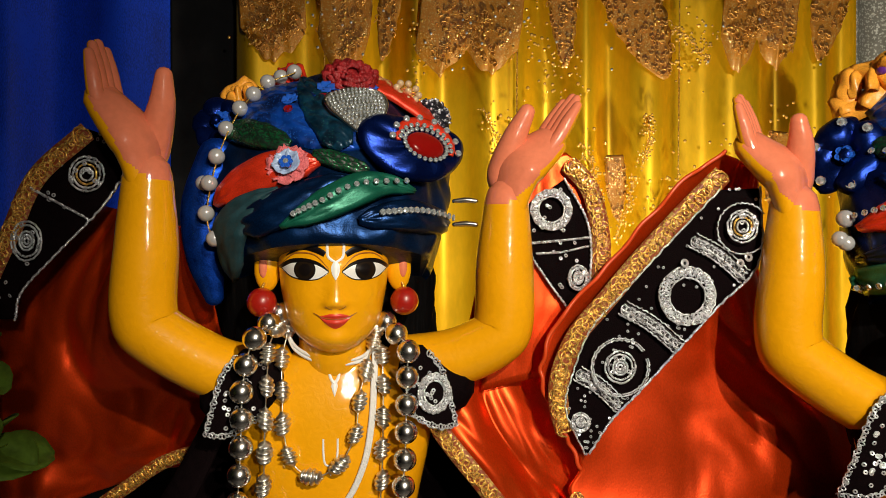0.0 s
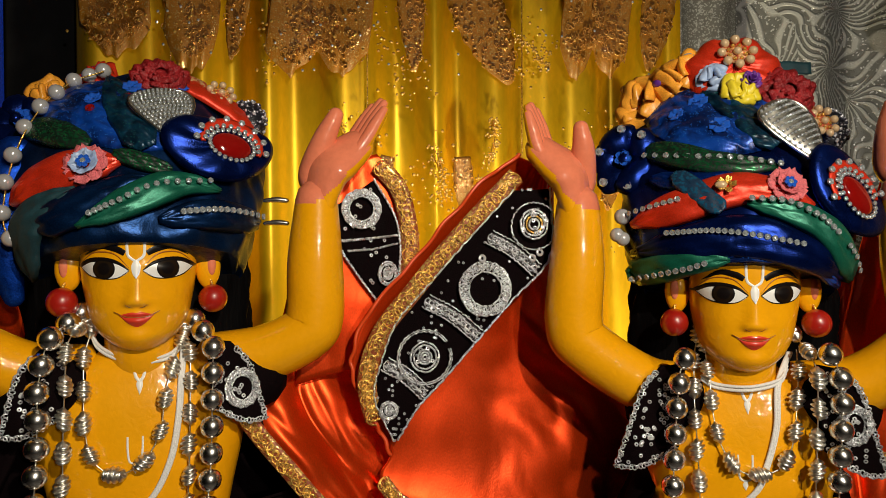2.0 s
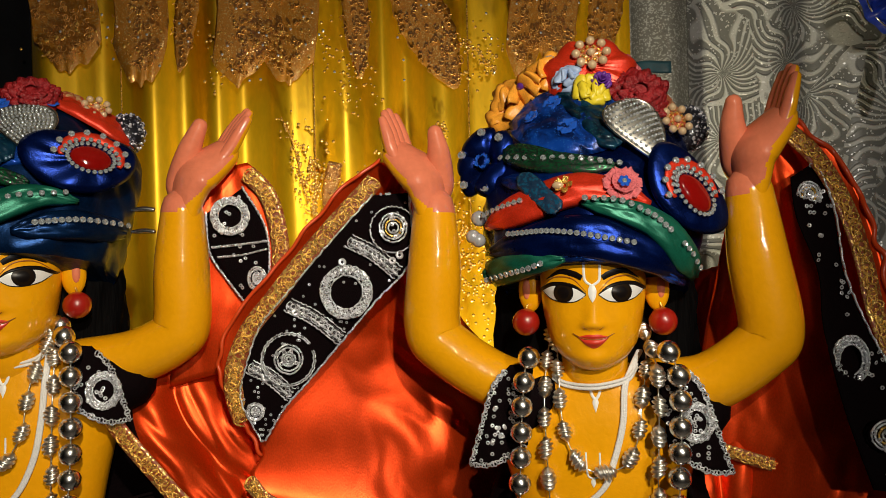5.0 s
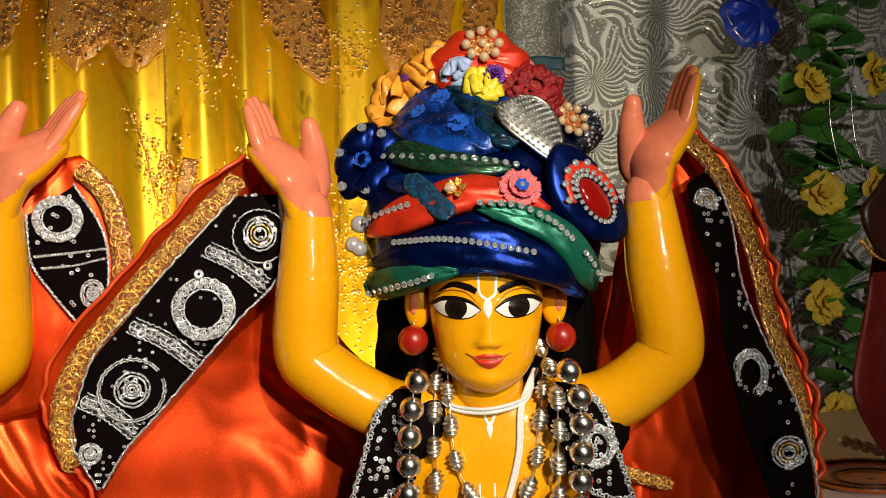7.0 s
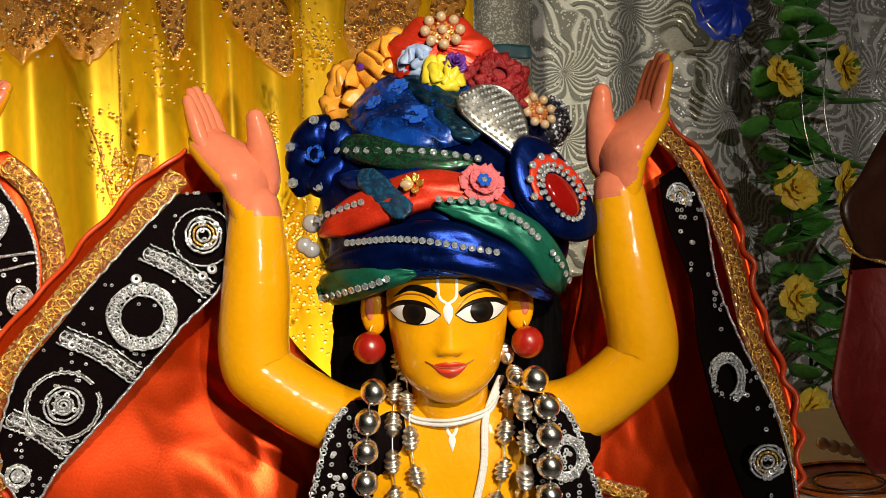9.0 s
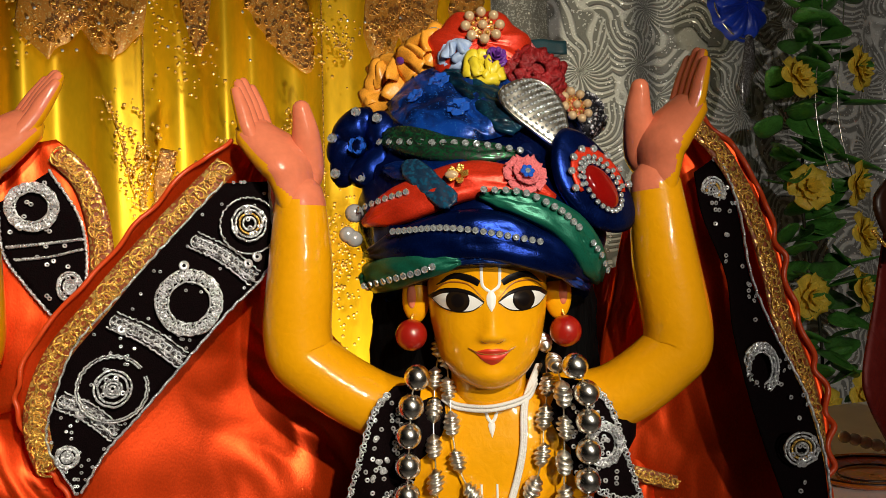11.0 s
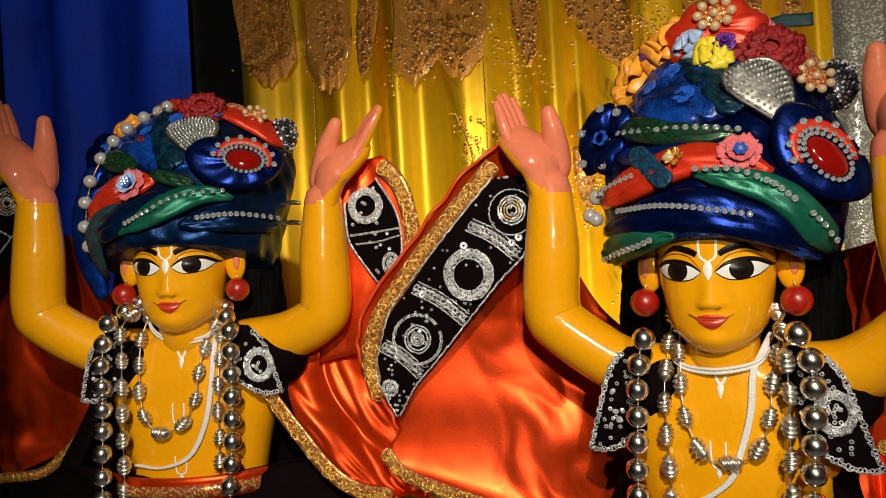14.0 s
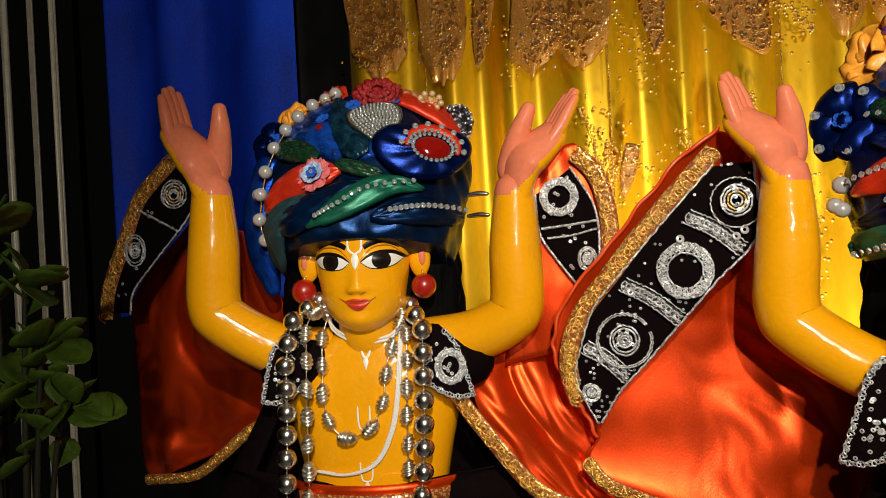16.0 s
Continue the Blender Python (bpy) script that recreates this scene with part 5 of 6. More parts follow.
vb = part("velvet_band", slab(bmesh.new(), loft(shift(BAND_O, -0.001), shift(BAND_I, -0.001), 40, 12), 0.0012), VELVET, shawl, "black velvet border with silver stitching")
thread_line(BAND_I, vb, 0.0013)
thread_line(BAND_O, vb, 0.0010)
for at, r, st in (((0.294, 0.728, 1.522), 0.0155, "flower"), ((0.2415, 0.733, 1.4535), 0.0275, "hollow"), ((0.177, 0.741, 1.382), 0.0150, "target"), ((0.139, 0.749, 1.325), 0.009, "target")):
    medallion(at, r, vb, st, 0, 1.05, int(at[0] * 1000))
for a, b in (((0.240, 0.734, 1.512), (0.303, 0.735, 1.468)), ((0.172, 0.739, 1.445), (0.240, 0.741, 1.398)), ((0.130, 0.747, 1.378), (0.182, 0.749, 1.338))):
    a, b = np.array(a), np.array(b)
    a, b = a + (b - a) * 0.09, b - (b - a) * 0.09
    mid = (a + b) / 2 + np.array((0, 0, 0.004))
    for off, r in ((-0.0055, 0.0008), (-0.001, 0.0010), (0.0035, 0.0008), (0.007, 0.0007)):
        thread_line([(p[0] + 0.7 * off, p[1], p[2] + off) for p in (a, mid, b)], vb, r, n=24)
    part("silver_mesh", slab(bmesh.new(), ribbon([a, mid, b], 0.013, 20, -0.0022), 0.0006), SILVERLACE, vb, "silver mesh between the rings")
    part("zigzag_stitching", lace_loops([a, mid, b], 0.010, 0.005, 0.0006, -0.003), THREAD, vb)
scatter_sequins(BAND_O, BAND_I, 0.05, 0.95, 90, vb, 5, 0.0016)
for at in ((0.300, 0.728, 1.492), (0.292, 0.728, 1.486), (0.238, 0.730, 1.486), (0.186, 0.735, 1.433), (0.151, 0.744, 1.362)):
    piece("sequin", sequin_mesh(0.0046), vb, pose(*at, 84, 0, 12))
# the middle cell's outline
for c, r in (((0.177, 0.743, 1.382), 0.0290), ((0.177, 0.743, 1.382), 0.0270), ((0.294, 0.730, 1.520), 0.0250)):
    pts = [(c[0] + r * math.cos(t), c[1], c[2] + r * math.sin(t)) for t in np.linspace(0.6, 6.6, 26)]
    thread_line(pts, vb, 0.0008)

# the shawl end over the forearm of the rounder-turbaned statue
LR_OUT = [(0.131, 0.79, 1.603), (0.155, 0.79, 1.58), (0.168, 0.79, 1.547), (0.176, 0.79, 1.5), (0.170, 0.79, 1.45), (0.165, 0.79, 1.38)]
LR_IN = [(0.070, 0.786, 1.59), (0.060, 0.784, 1.53), (0.055, 0.782, 1.46), (0.05, 0.782, 1.42), (0.045, 0.782, 1.39), (0.04, 0.78, 1.35)]
LRB_O = [(0.127, 0.785, 1.573), (0.149, 0.785, 1.534), (0.155, 0.785, 1.501), (0.153, 0.785, 1.460)]
LRB_I = [(0.086, 0.785, 1.545), (0.089, 0.785, 1.502), (0.106, 0.785, 1.472), (0.132, 0.785, 1.436)]
shawl = thing("shawl", ID, "orange satin shawl draped over the statue's forearm", "shawl", "orange shawls")
part("cloth", slab(bmesh.new(), loft(LR_OUT, LR_IN, 30, 24, folds(8, 0.003, 1.0)), 0.0015), SATIN, shawl)
gold_trim([(0.132, 0.786, 1.590), (0.152, 0.786, 1.568), (0.162, 0.786, 1.54), (0.167, 0.786, 1.50), (0.163, 0.786, 1.455)], 0.020, shawl)
vb = part("velvet_band", slab(bmesh.new(), loft(shift(LRB_O, -0.006), shift(LRB_I, -0.006), 24, 10), 0.0012), VELVET, shawl, "black velvet border with silver stitching")
thread_line(shift(LRB_I, -0.006), vb)
thread_line(shift(LRB_O, -0.006), vb)
medallion((0.113, 0.773, 1.541), 0.021, vb, "hollow", 0, 1, 3)
medallion((0.141, 0.773, 1.470), 0.010, vb, "target", 0, 1.3, 4)
thread_line([(0.092, 0.779, 1.506), (0.125, 0.779, 1.509), (0.152, 0.779, 1.512)], vb, 0.0014)
thread_line([(0.098, 0.779, 1.495), (0.125, 0.779, 1.497), (0.152, 0.779, 1.503)], vb, 0.0012)
scatter_sequins(shift(LRB_O, -0.006), shift(LRB_I, -0.006), 0.1, 0.9, 18, vb, 8)
# its fall beside the body
FALL_A = [(0.075, 0.79, 1.50), (0.13, 0.787, 1.44), (0.155, 0.785, 1.39), (0.175, 0.78, 1.34), (0.19, 0.775, 1.29), (0.20, 0.77, 1.25), (0.19, 0.765, 1.22), (0.17, 0.76, 1.20)]
FALL_B = [(0.04, 0.785, 1.48), (0.02, 0.775, 1.40), (-0.01, 0.765, 1.345), (-0.004, 0.755, 1.315), (0.030, 0.750, 1.272), (0.064, 0.748, 1.232), (0.10, 0.748, 1.206), (0.142, 0.748, 1.198)]
part("cloth", slab(bmesh.new(), loft(back(FALL_A, 0.09), FALL_B, 60, 60, folds(10, 0.011, 0.4)), 0.0015), SATIN, shawl, "orange satin cloth in soft folds")
gold_trim(back([(-0.012, 0.744, 1.338), (-0.001, 0.742, 1.315), (0.033, 0.738, 1.273), (0.067, 0.736, 1.233), (0.10, 0.736, 1.211), (0.142, 0.736, 1.204)], -0.01), 0.018, shawl)

# its other end, in the dark beside the plant
LL_OUT = [(-0.360, 0.735, 1.622), (-0.412, 0.74, 1.578), (-0.437, 0.74, 1.526), (-0.462, 0.74, 1.47), (-0.47, 0.74, 1.43)]
LL_IN = [(-0.30, 0.735, 1.60), (-0.335, 0.738, 1.545), (-0.384, 0.74, 1.495), (-0.418, 0.74, 1.458), (-0.425, 0.74, 1.43)]
shawl = thing("shawl", ID, "orange satin shawl end with black border in shadow", "shawl", "orange shawls")
vb = part("velvet_band", slab(bmesh.new(), loft(LL_OUT, LL_IN, 24, 10), 0.0014), VELVET, shawl, "black velvet border with silver stitching")
thread_line(LL_IN, vb)
gold_trim([(p[0] + 0.010, p[1] - 0.001, p[2] - 0.006) for p in LL_OUT], 0.020, shawl)
medallion((-0.352, 0.733, 1.574), 0.018, vb, "flower", 0, 1, 6)
medallion((-0.412, 0.734, 1.508), 0.015, vb, "target", 0, 1.3, 7)
thread_line([(-0.408, 0.738, 1.56), (-0.38, 0.738, 1.545), (-0.352, 0.738, 1.53)], vb, 0.0013)
scatter_sequins(LL_OUT, LL_IN, 0.1, 0.9, 26, vb, 9)
CLOTH_A = [(-0.33, 0.742, 1.545), (-0.418, 0.745, 1.458), (-0.424, 0.745, 1.397), (-0.418, 0.742, 1.326), (-0.418, 0.742, 1.255), (-0.407, 0.742, 1.225)]
CLOTH_B = [(-0.25, 0.735, 1.52), (-0.235, 0.755, 1.44), (-0.215, 0.760, 1.39), (-0.205, 0.760, 1.36), (-0.20, 0.755, 1.33), (-0.21, 0.75, 1.295)]
part("cloth", slab(bmesh.new(), loft(back(CLOTH_A, 0.12, 0.22), back(CLOTH_B, 0.0, 0.10), 60, 60, folds(9, 0.017, 2.0)), 0.0015), SATIN, shawl, "orange satin cloth in soft folds")
gold_trim(back([(-0.407, 0.735, 1.228), (-0.342, 0.735, 1.234), (-0.302, 0.735, 1.258), (-0.262, 0.735, 1.288), (-0.222, 0.735, 1.303)], 0.20, 0.08), 0.015, shawl)

# the taller-turbaned statue's other shawl end
RR_OUT = [(0.715, 0.655, 1.622), (0.757, 0.638, 1.569), (0.776, 0.62, 1.495), (0.781, 0.605, 1.429), (0.798, 0.59, 1.354), (0.789, 0.575, 1.304), (0.767, 0.56, 1.25)]
RR_IN = [(0.66, 0.67, 1.60), (0.655, 0.69, 1.53), (0.645, 0.70, 1.46), (0.63, 0.70, 1.40), (0.62, 0.695, 1.33), (0.62, 0.69, 1.28), (0.62, 0.68, 1.22)]
RRB_O = [(0.722, 0.645, 1.576), (0.730, 0.630, 1.524), (0.729, 0.615, 1.463), (0.741, 0.600, 1.409), (0.759, 0.585, 1.357), (0.763, 0.570, 1.307), (0.755, 0.555, 1.262)]
RRB_I = [(0.695, 0.645, 1.56), (0.690, 0.628, 1.519), (0.700, 0.610, 1.464), (0.692, 0.592, 1.413), (0.699, 0.574, 1.338), (0.712, 0.556, 1.270)]
shawl = thing("shawl", ID, "orange satin shawl end with rolled hem and black border", "shawl", "orange shawls")
part("cloth", slab(bmesh.new(), loft(RR_OUT, RR_IN, 60, 50, folds(8, 0.007, 0.7)), 0.0015), SATIN, shawl, "orange satin cloth in soft folds")
hem(shift(RR_OUT, -0.001), shawl, 0.0028, 0.0022)
gold_trim([tuple(p + np.array((-0.027, -0.008, -0.004))) for p in spline(RR_OUT, 8)], 0.020, shawl)
vb = part("velvet_band", slab(bmesh.new(), loft(shift(RRB_O, -0.011), shift(RRB_I, -0.011), 30, 10), 0.0012), VELVET, shawl, "black velvet border with sequin rings")
thread_line(shift(RRB_O, -0.011), vb)
medallion((0.708, 0.624, 1.541), 0.012, vb, "flower", -10, 1.2, 11)
medallion((0.713, 0.573, 1.383), 0.0165, vb, "hollow", -10, 1.35, 12)
medallion((0.728, 0.545, 1.318), 0.016, vb, "flower", -10, 0.9, 13)
scatter_sequins(shift(RRB_O, -0.011), shift(RRB_I, -0.011), 0.05, 0.95, 40, vb, 14)
FALL_A = [(0.70, 0.665, 1.49), (0.70, 0.655, 1.43), (0.71, 0.640, 1.36), (0.72, 0.62, 1.29), (0.73, 0.60, 1.20)]
FALL_B = [(0.60, 0.715, 1.46), (0.58, 0.71, 1.39), (0.575, 0.69, 1.345), (0.580, 0.645, 1.305), (0.575, 0.62, 1.23)]
part("cloth", slab(bmesh.new(), loft(back(FALL_A, 0.05), back(FALL_B, 0.06), 60, 60, folds(9, 0.014, 1.6)), 0.0015), SATIN, shawl, "orange satin cloth in soft folds")
gold_trim(back([(0.585, 0.605, 1.300), (0.61, 0.595, 1.292), (0.635, 0.590, 1.284), (0.66, 0.585, 1.268)], 0.10), 0.014, shawl)
gold_trim(back([(0.400, 0.722, 1.335), (0.402, 0.722, 1.312), (0.412, 0.722, 1.288), (0.425, 0.722, 1.27)], -0.03), 0.016, shawl)

PROF = [(-0.33, 0.082, 0.055), (-0.28, 0.080, 0.052), (-0.23, 0.088, 0.054), (-0.18, 0.099, 0.055), (-0.14, 0.104, 0.052), (-0.114, 0.098, 0.047), (-0.100, 0.082, 0.044), (-0.088, 0.054, 0.040), (-0.078, 0.032, 0.028), (-0.05, 0.03, 0.02)]


def chest(x, z):
    w, d = lerp([(p[0], p[1]) for p in PROF], z), lerp([(p[0], p[2]) for p in PROF], z)
    q = min(abs(x) / max(w, 0.09), 0.9)
    return 0.030 - d * (1 - q * q) ** 0.4


# ---- velvet blouses, skirts and what closes them below ----
for m, k in ((M_L, "L"), (M_R, "R")):
    blouse = thing("blouse", m, "black velvet blouse with sequin rings on its short sleeves", "blouse", "velvet blouses")
    for s, (sx, sz) in zip((-1, 1), (((-0.107, -0.100), (0.122, -0.094)) if k == "L" else ((-0.096, -0.101), (0.112, -0.098)))):
        bm = bmesh.new()
        ex = sx - s * 0.006
        tube(bm, [(sx - s * 0.060, 0.022, sz - 0.004), (sx - s * 0.042, 0.016, sz - 0.012), (sx - s * 0.024, 0.012, sz - 0.020), (sx - s * 0.010, 0.010, sz - 0.025)], (0.026, 0.033, 0.035, 0.032), 16, 26)
        sl = part("sleeve", bm, VELVET, blouse, "short black velvet sleeve with silver rings")
        inner = spline([(0.060, -0.072), (0.064, -0.105), (0.068, -0.138 if k == "L" else -0.156)], 14)
        outer = spline([(0.084, -0.076), (0.103, -0.098), (0.113, -0.130), (0.120, -0.156)] if k == "L" else [(0.084, -0.076), (0.103, -0.098), (0.117, -0.140), (0.131, -0.183)], 14)

        def flap(u, v, lift=0.0):
            i = min(int(v * 14), 13)
            f = v * 14 - i
            p, q = inner[i] + (inner[i + 1] - inner[i]) * f, outer[i] + (outer[i + 1] - outer[i]) * f
            x, z = p + (q - p) * u
            return (s * x, -0.0275 + 3.4 * (x - 0.075) ** 2 + 0.0015 * math.sin(9 * u + 5 * v) - lift, z - 0.008 * math.sin(math.pi * u) * v)
        rows = [[flap(u, v) for v in np.linspace(0, 1, 14)] for u in np.linspace(0, 1, 14)]
        fp = part("front_panel", slab(bmesh.new(), rows if s > 0 else rows[::-1], 0.0018), VELVET, blouse, "flared velvet sleeve edge with silver stitching")
        for edge_line in ([flap(u, 0.98, 0.001) for u in np.linspace(0.05, 0.98, 8)], [flap(0.97, v, 0.001) for v in np.linspace(0.1, 0.98, 8)]):
            part("silver_stitching", lace_loops(edge_line, 0.006, 0.0034, 0.0007, -0.001), THREAD, fp)
        if s > 0:
            medallion((s * 0.095, -0.0290, -0.122 if k == "L" else -0.130), 0.0165, sl, "hollow", s * 12, 1.15, 20 + s)
        rd = random.Random(31 + s)
        for _ in range(60 if k == "R" else 24):
            u, v = (min(0.95, max(0.05, rd.gauss(0.50, 0.24))), min(0.95, max(0.1, rd.gauss(0.60, 0.22))))
            piece("sequin", sequin_mesh(0.0022), fp, Matrix.Translation(flap(u, v, 0.0022)) @ pose(0, 0, 0, 90 + rd.uniform(-20, 20), 0, rd.uniform(-20, 20)))
    prof = [(-0.105, 0.104, 0.050), (-0.15, 0.126, 0.056), (-0.20, 0.152, 0.060), (-0.26, 0.190, 0.066), (-0.32, 0.235, 0.07), (-0.40, 0.26, 0.09), (-0.60, 0.27, 0.12), (-0.75, 0.28, 0.14), (0.622 - m.translation.z, 0.28, 0.145)]
    if k == "R":
        prof = [(z, w - 0.055 * min(1, max(0, (-z - 0.10) / 0.12)) * min(1, max(0, (0.62 + z) / 0.25)), d) for z, w, d in prof]
    rows = []
    for z, w, d in spline(prof, 30):
        rows.append([(w * math.sin(a) * (1 + 0.03 * math.sin(9 * a)), 0.042 + d * -math.cos(a) * (1 + 0.03 * math.sin(9 * a)), z) for a in np.linspace(0.95 if z > -0.245 else 0.02, 2 * math.pi - (0.95 if z > -0.245 else 0.02), 60)])
    part("skirt", slab(bmesh.new(), rows, 0.003), VELVET, blouse, "long black velvet skirt")
    belt = [(0.105 * math.sin(a), 0.026 - 0.068 * math.cos(a), -0.258) for a in np.linspace(-1.2, 1.2, 14)]
    rows = [[(p[0], p[1], p[2] + h) for h in (-0.014, -0.006, 0.0, 0.006, 0.012)] for p in spline(belt, 40)]
    bp = part("waistband", slab(bmesh.new(), rows, 0.003), SATIN, blouse, "orange waistband with gold lace")
    part("gold_trim", slab(bmesh.new(), [[p + np.array((0, -0.003, -0.004 + h)) for h in (-0.007, 0, 0.007)] for p in spline(belt, 40)], 0.0015), GOLDBASE, bp)

# ---- garlands of silver beads ----
def spiral_bead():
    """A bead like a double cone wound with wire."""
    bm = bmesh.new()
    prof = [(-1.0, 0.16)]
    for k in range(4):
        z0 = -0.80 + 1.60 * (k + 0.5) / 4
        e = 1 - 0.55 * abs(z0) ** 1.5
        prof += [(z0 - 0.19, 0.55 * e), (z0 - 0.12, 0.86 * e), (z0, e), (z0 + 0.12, 0.86 * e), (z0 + 0.19, 0.55 * e)]
    prof.append((1.0, 0.16))
    rows = [[(0.0082 * r * math.cos(2 * math.pi * j / 14), 0.0082 * r * math.sin(2 * math.pi * j / 14), 0.0108 * z + 0.0026 * r * math.sin(2 * math.pi * j / 14)) for j in range(14)] for z, r in prof]
    g = grid(bm, rows, True)
    bm.faces.new(g[0][::-1])
    bm.faces.new(g[-1])
    return bm


def garland(m, path, kind, label, seed, gap):
    """A strand of beads along a curve of (x, z) on the chest."""
    rd = random.Random(seed)
    c = spline([(x, min(chest(x, z), -0.0285 + 3.4 * (abs(x) - 0.075) ** 2 if abs(x) > 0.056 else 1.0) - (0.013 if kind == "round" else 0.0085), z) for x, z in path], 120)
    ob = thing("garland", m, label, "garland", "silver garlands")
    part("string", tube(bmesh.new(), c[::4], (0.0007,) * len(c[::4]), 60, 5), TARNISH, ob)
    run, nxt = 0.0, 0.0
    for a, b in zip(c, c[1:]):
        run += np.linalg.norm(b - a)
        if run >= nxt:
            t = Vector(b - a).normalized()
            turn = t.to_track_quat("Z", "Y").to_matrix().to_4x4()
            at = Vector(a) + Vector((rd.uniform(-1, 1), rd.uniform(-1, 0), 0)) * 0.0008
            if kind == "round":
                piece("silver_bead", pearl_mesh(0.0112, SILVER, "silver_ball"), ob, Matrix.Translation(at) @ turn)
            else:
                piece("silver_bead", once(SHARED, "spiral_bead", spiral_bead, TARNISH), ob, Matrix.Translation(at) @ turn @ pose(0, 0, 0, 0, 0, rd.uniform(0, 360)) @ Matrix.Scale(rd.uniform(0.95, 1.08), 4))
            nxt = run + gap


ROUND, WOUND = "garland of polished round silver beads", "garland of wire-wound silver beads"
garland(M_L, [(-0.052, -0.045), (-0.071, -0.062), (-0.080, -0.085), (-0.084, -0.12), (-0.085, -0.16), (-0.087, -0.20), (-0.090, -0.25), (-0.09, -0.31)], "round", ROUND, 1, 0.0245)
garland(M_L, [(0.050, -0.055), (0.066, -0.074), (0.067, -0.10), (0.066, -0.14), (0.065, -0.18), (0.062, -0.22), (0.058, -0.26), (0.056, -0.31)], "round", ROUND, 2, 0.0245)
garland(M_L, [(-0.045, -0.05), (-0.058, -0.066), (-0.062, -0.10), (-0.064, -0.15), (-0.065, -0.20), (-0.066, -0.25), (-0.067, -0.30)], "wound", WOUND, 3, 0.0290)
garland(M_L, [(-0.043, -0.060), (-0.049, -0.085), (-0.049, -0.12), (-0.047, -0.155), (-0.040, -0.182), (-0.020, -0.196), (0.004, -0.185), (0.019, -0.158), (0.023, -0.125), (0.031, -0.095), (0.040, -0.070)], "wound", "closed necklace of wire-wound silver beads", 4, 0.0292)
garland(M_L, [(0.040, -0.060), (0.046, -0.085), (0.046, -0.13), (0.045, -0.18), (0.043, -0.23), (0.042, -0.30)], "wound", WOUND, 5, 0.0292)
garland(M_R, [(-0.064, -0.066), (-0.068, -0.080), (-0.070, -0.10), (-0.073, -0.14), (-0.075, -0.18), (-0.077, -0.23), (-0.078, -0.30)], "round", ROUND, 6, 0.0245)
garland(M_R, [(0.070, -0.060), (0.076, -0.072), (0.079, -0.09), (0.080, -0.13), (0.078, -0.17), (0.075, -0.23), (0.073, -0.30)], "round", ROUND, 7, 0.0245)
garland(M_R, [(-0.043, -0.045), (-0.048, -0.071), (-0.051, -0.11), (-0.050, -0.15), (-0.048, -0.20), (-0.047, -0.28)], "wound", WOUND, 8, 0.0292)
garland(M_R, [(-0.038, -0.055), (-0.036, -0.09), (-0.034, -0.125), (-0.026, -0.157), (-0.006, -0.179), (0.026, -0.174), (0.040, -0.148), (0.045, -0.115), (0.049, -0.09), (0.052, -0.062)], "wound", "closed necklace of wire-wound silver beads", 9, 0.0292)
garland(M_R, [(0.050, -0.045), (0.058, -0.072), (0.060, -0.11), (0.059, -0.15), (0.057, -0.20), (0.055, -0.28)], "wound", WOUND, 10, 0.0292)

# ---- white cords ----
for m, ring, dia in ((M_L, [(-0.046, -0.058), (-0.038, -0.078), (-0.017, -0.089), (0.011, -0.092), (0.032, -0.086), (0.045, -0.062)], [(0.040, -0.085), (0.038, -0.11), (0.035, -0.15), (0.027, -0.19), (0.008, -0.225), (-0.025, -0.238), (-0.06, -0.236)]),
                     (M_R, [(-0.042, -0.090), (-0.029, -0.097), (0.0, -0.098), (0.031, -0.092), (0.042, -0.08)], [(0.045, -0.065), (0.036, -0.083), (0.029, -0.100), (0.026, -0.135), (0.016, -0.172), (0.004, -0.20), (-0.03, -0.225), (-0.06, -0.23)])):
    cord = thing("sacred_cord", m, "flat white cotton cord round the statue's neck and chest", "cord", "white cords")
    for nm, path in (("neck_loop", ring), ("long_strand", dia)):
        bm = bmesh.new()
        for o in ((-0.0018, 0.0018) if nm == "neck_loop" else (-0.0016, 0.0, 0.0016)):
            c = [(x + (o if nm != "neck_loop" else 0), min(chest(x, z), -0.019 + 0.5 * abs(x)) - 0.003, z + (o if nm == "neck_loop" else 0)) for x, z in path]
            tube(bm, c, (0.0017,) * len(c), 50, 8)
        part(nm, bm, CORD, cord)

# ---- ribbons before the dark wall, all on one rod ----
rod = thing("ribbon_rod", pose(-1.2, 1.60, 2.74), "dark rod with narrow silver ribbons hanging from it", "rod")
part("rod", tube(bmesh.new(), [(-0.30, 0, 0), (0, 0, 0), (0.24, 0, 0)], (0.008,) * 3, 12, 10), DARK, rod)
for i, (x, w) in enumerate(((-0.245, 0.012), (-0.158, 0.012), (-0.085, 0.009))):
    rows = [[(x + dx * w + 0.012 * k / 20, 0.010 * math.sin(4 * dx + i), -2.08 * k / 20) for dx in (-1, -0.5, 0, 0.5, 1)] for k in range(21)]
    part("ribbon", slab(bmesh.new(), rows, 0.0015), STEEL, rod, "narrow silver ribbon")

# ---- lace cut in leaves and lobes, sewn on the upper part of the gold curtain ----
rnd = random.Random(11)
SCROLL = paint("copper_scroll_thread", (0.80, 0.42, 0.11), 0.3, metal=0.7, vary=0.35, scale=120, bump=0.4, bump_scale=700)
lace = thing("lace_valance", pose(0, 0, 0), "copper sequin lace leaves sewn on the gold curtain", "valance")


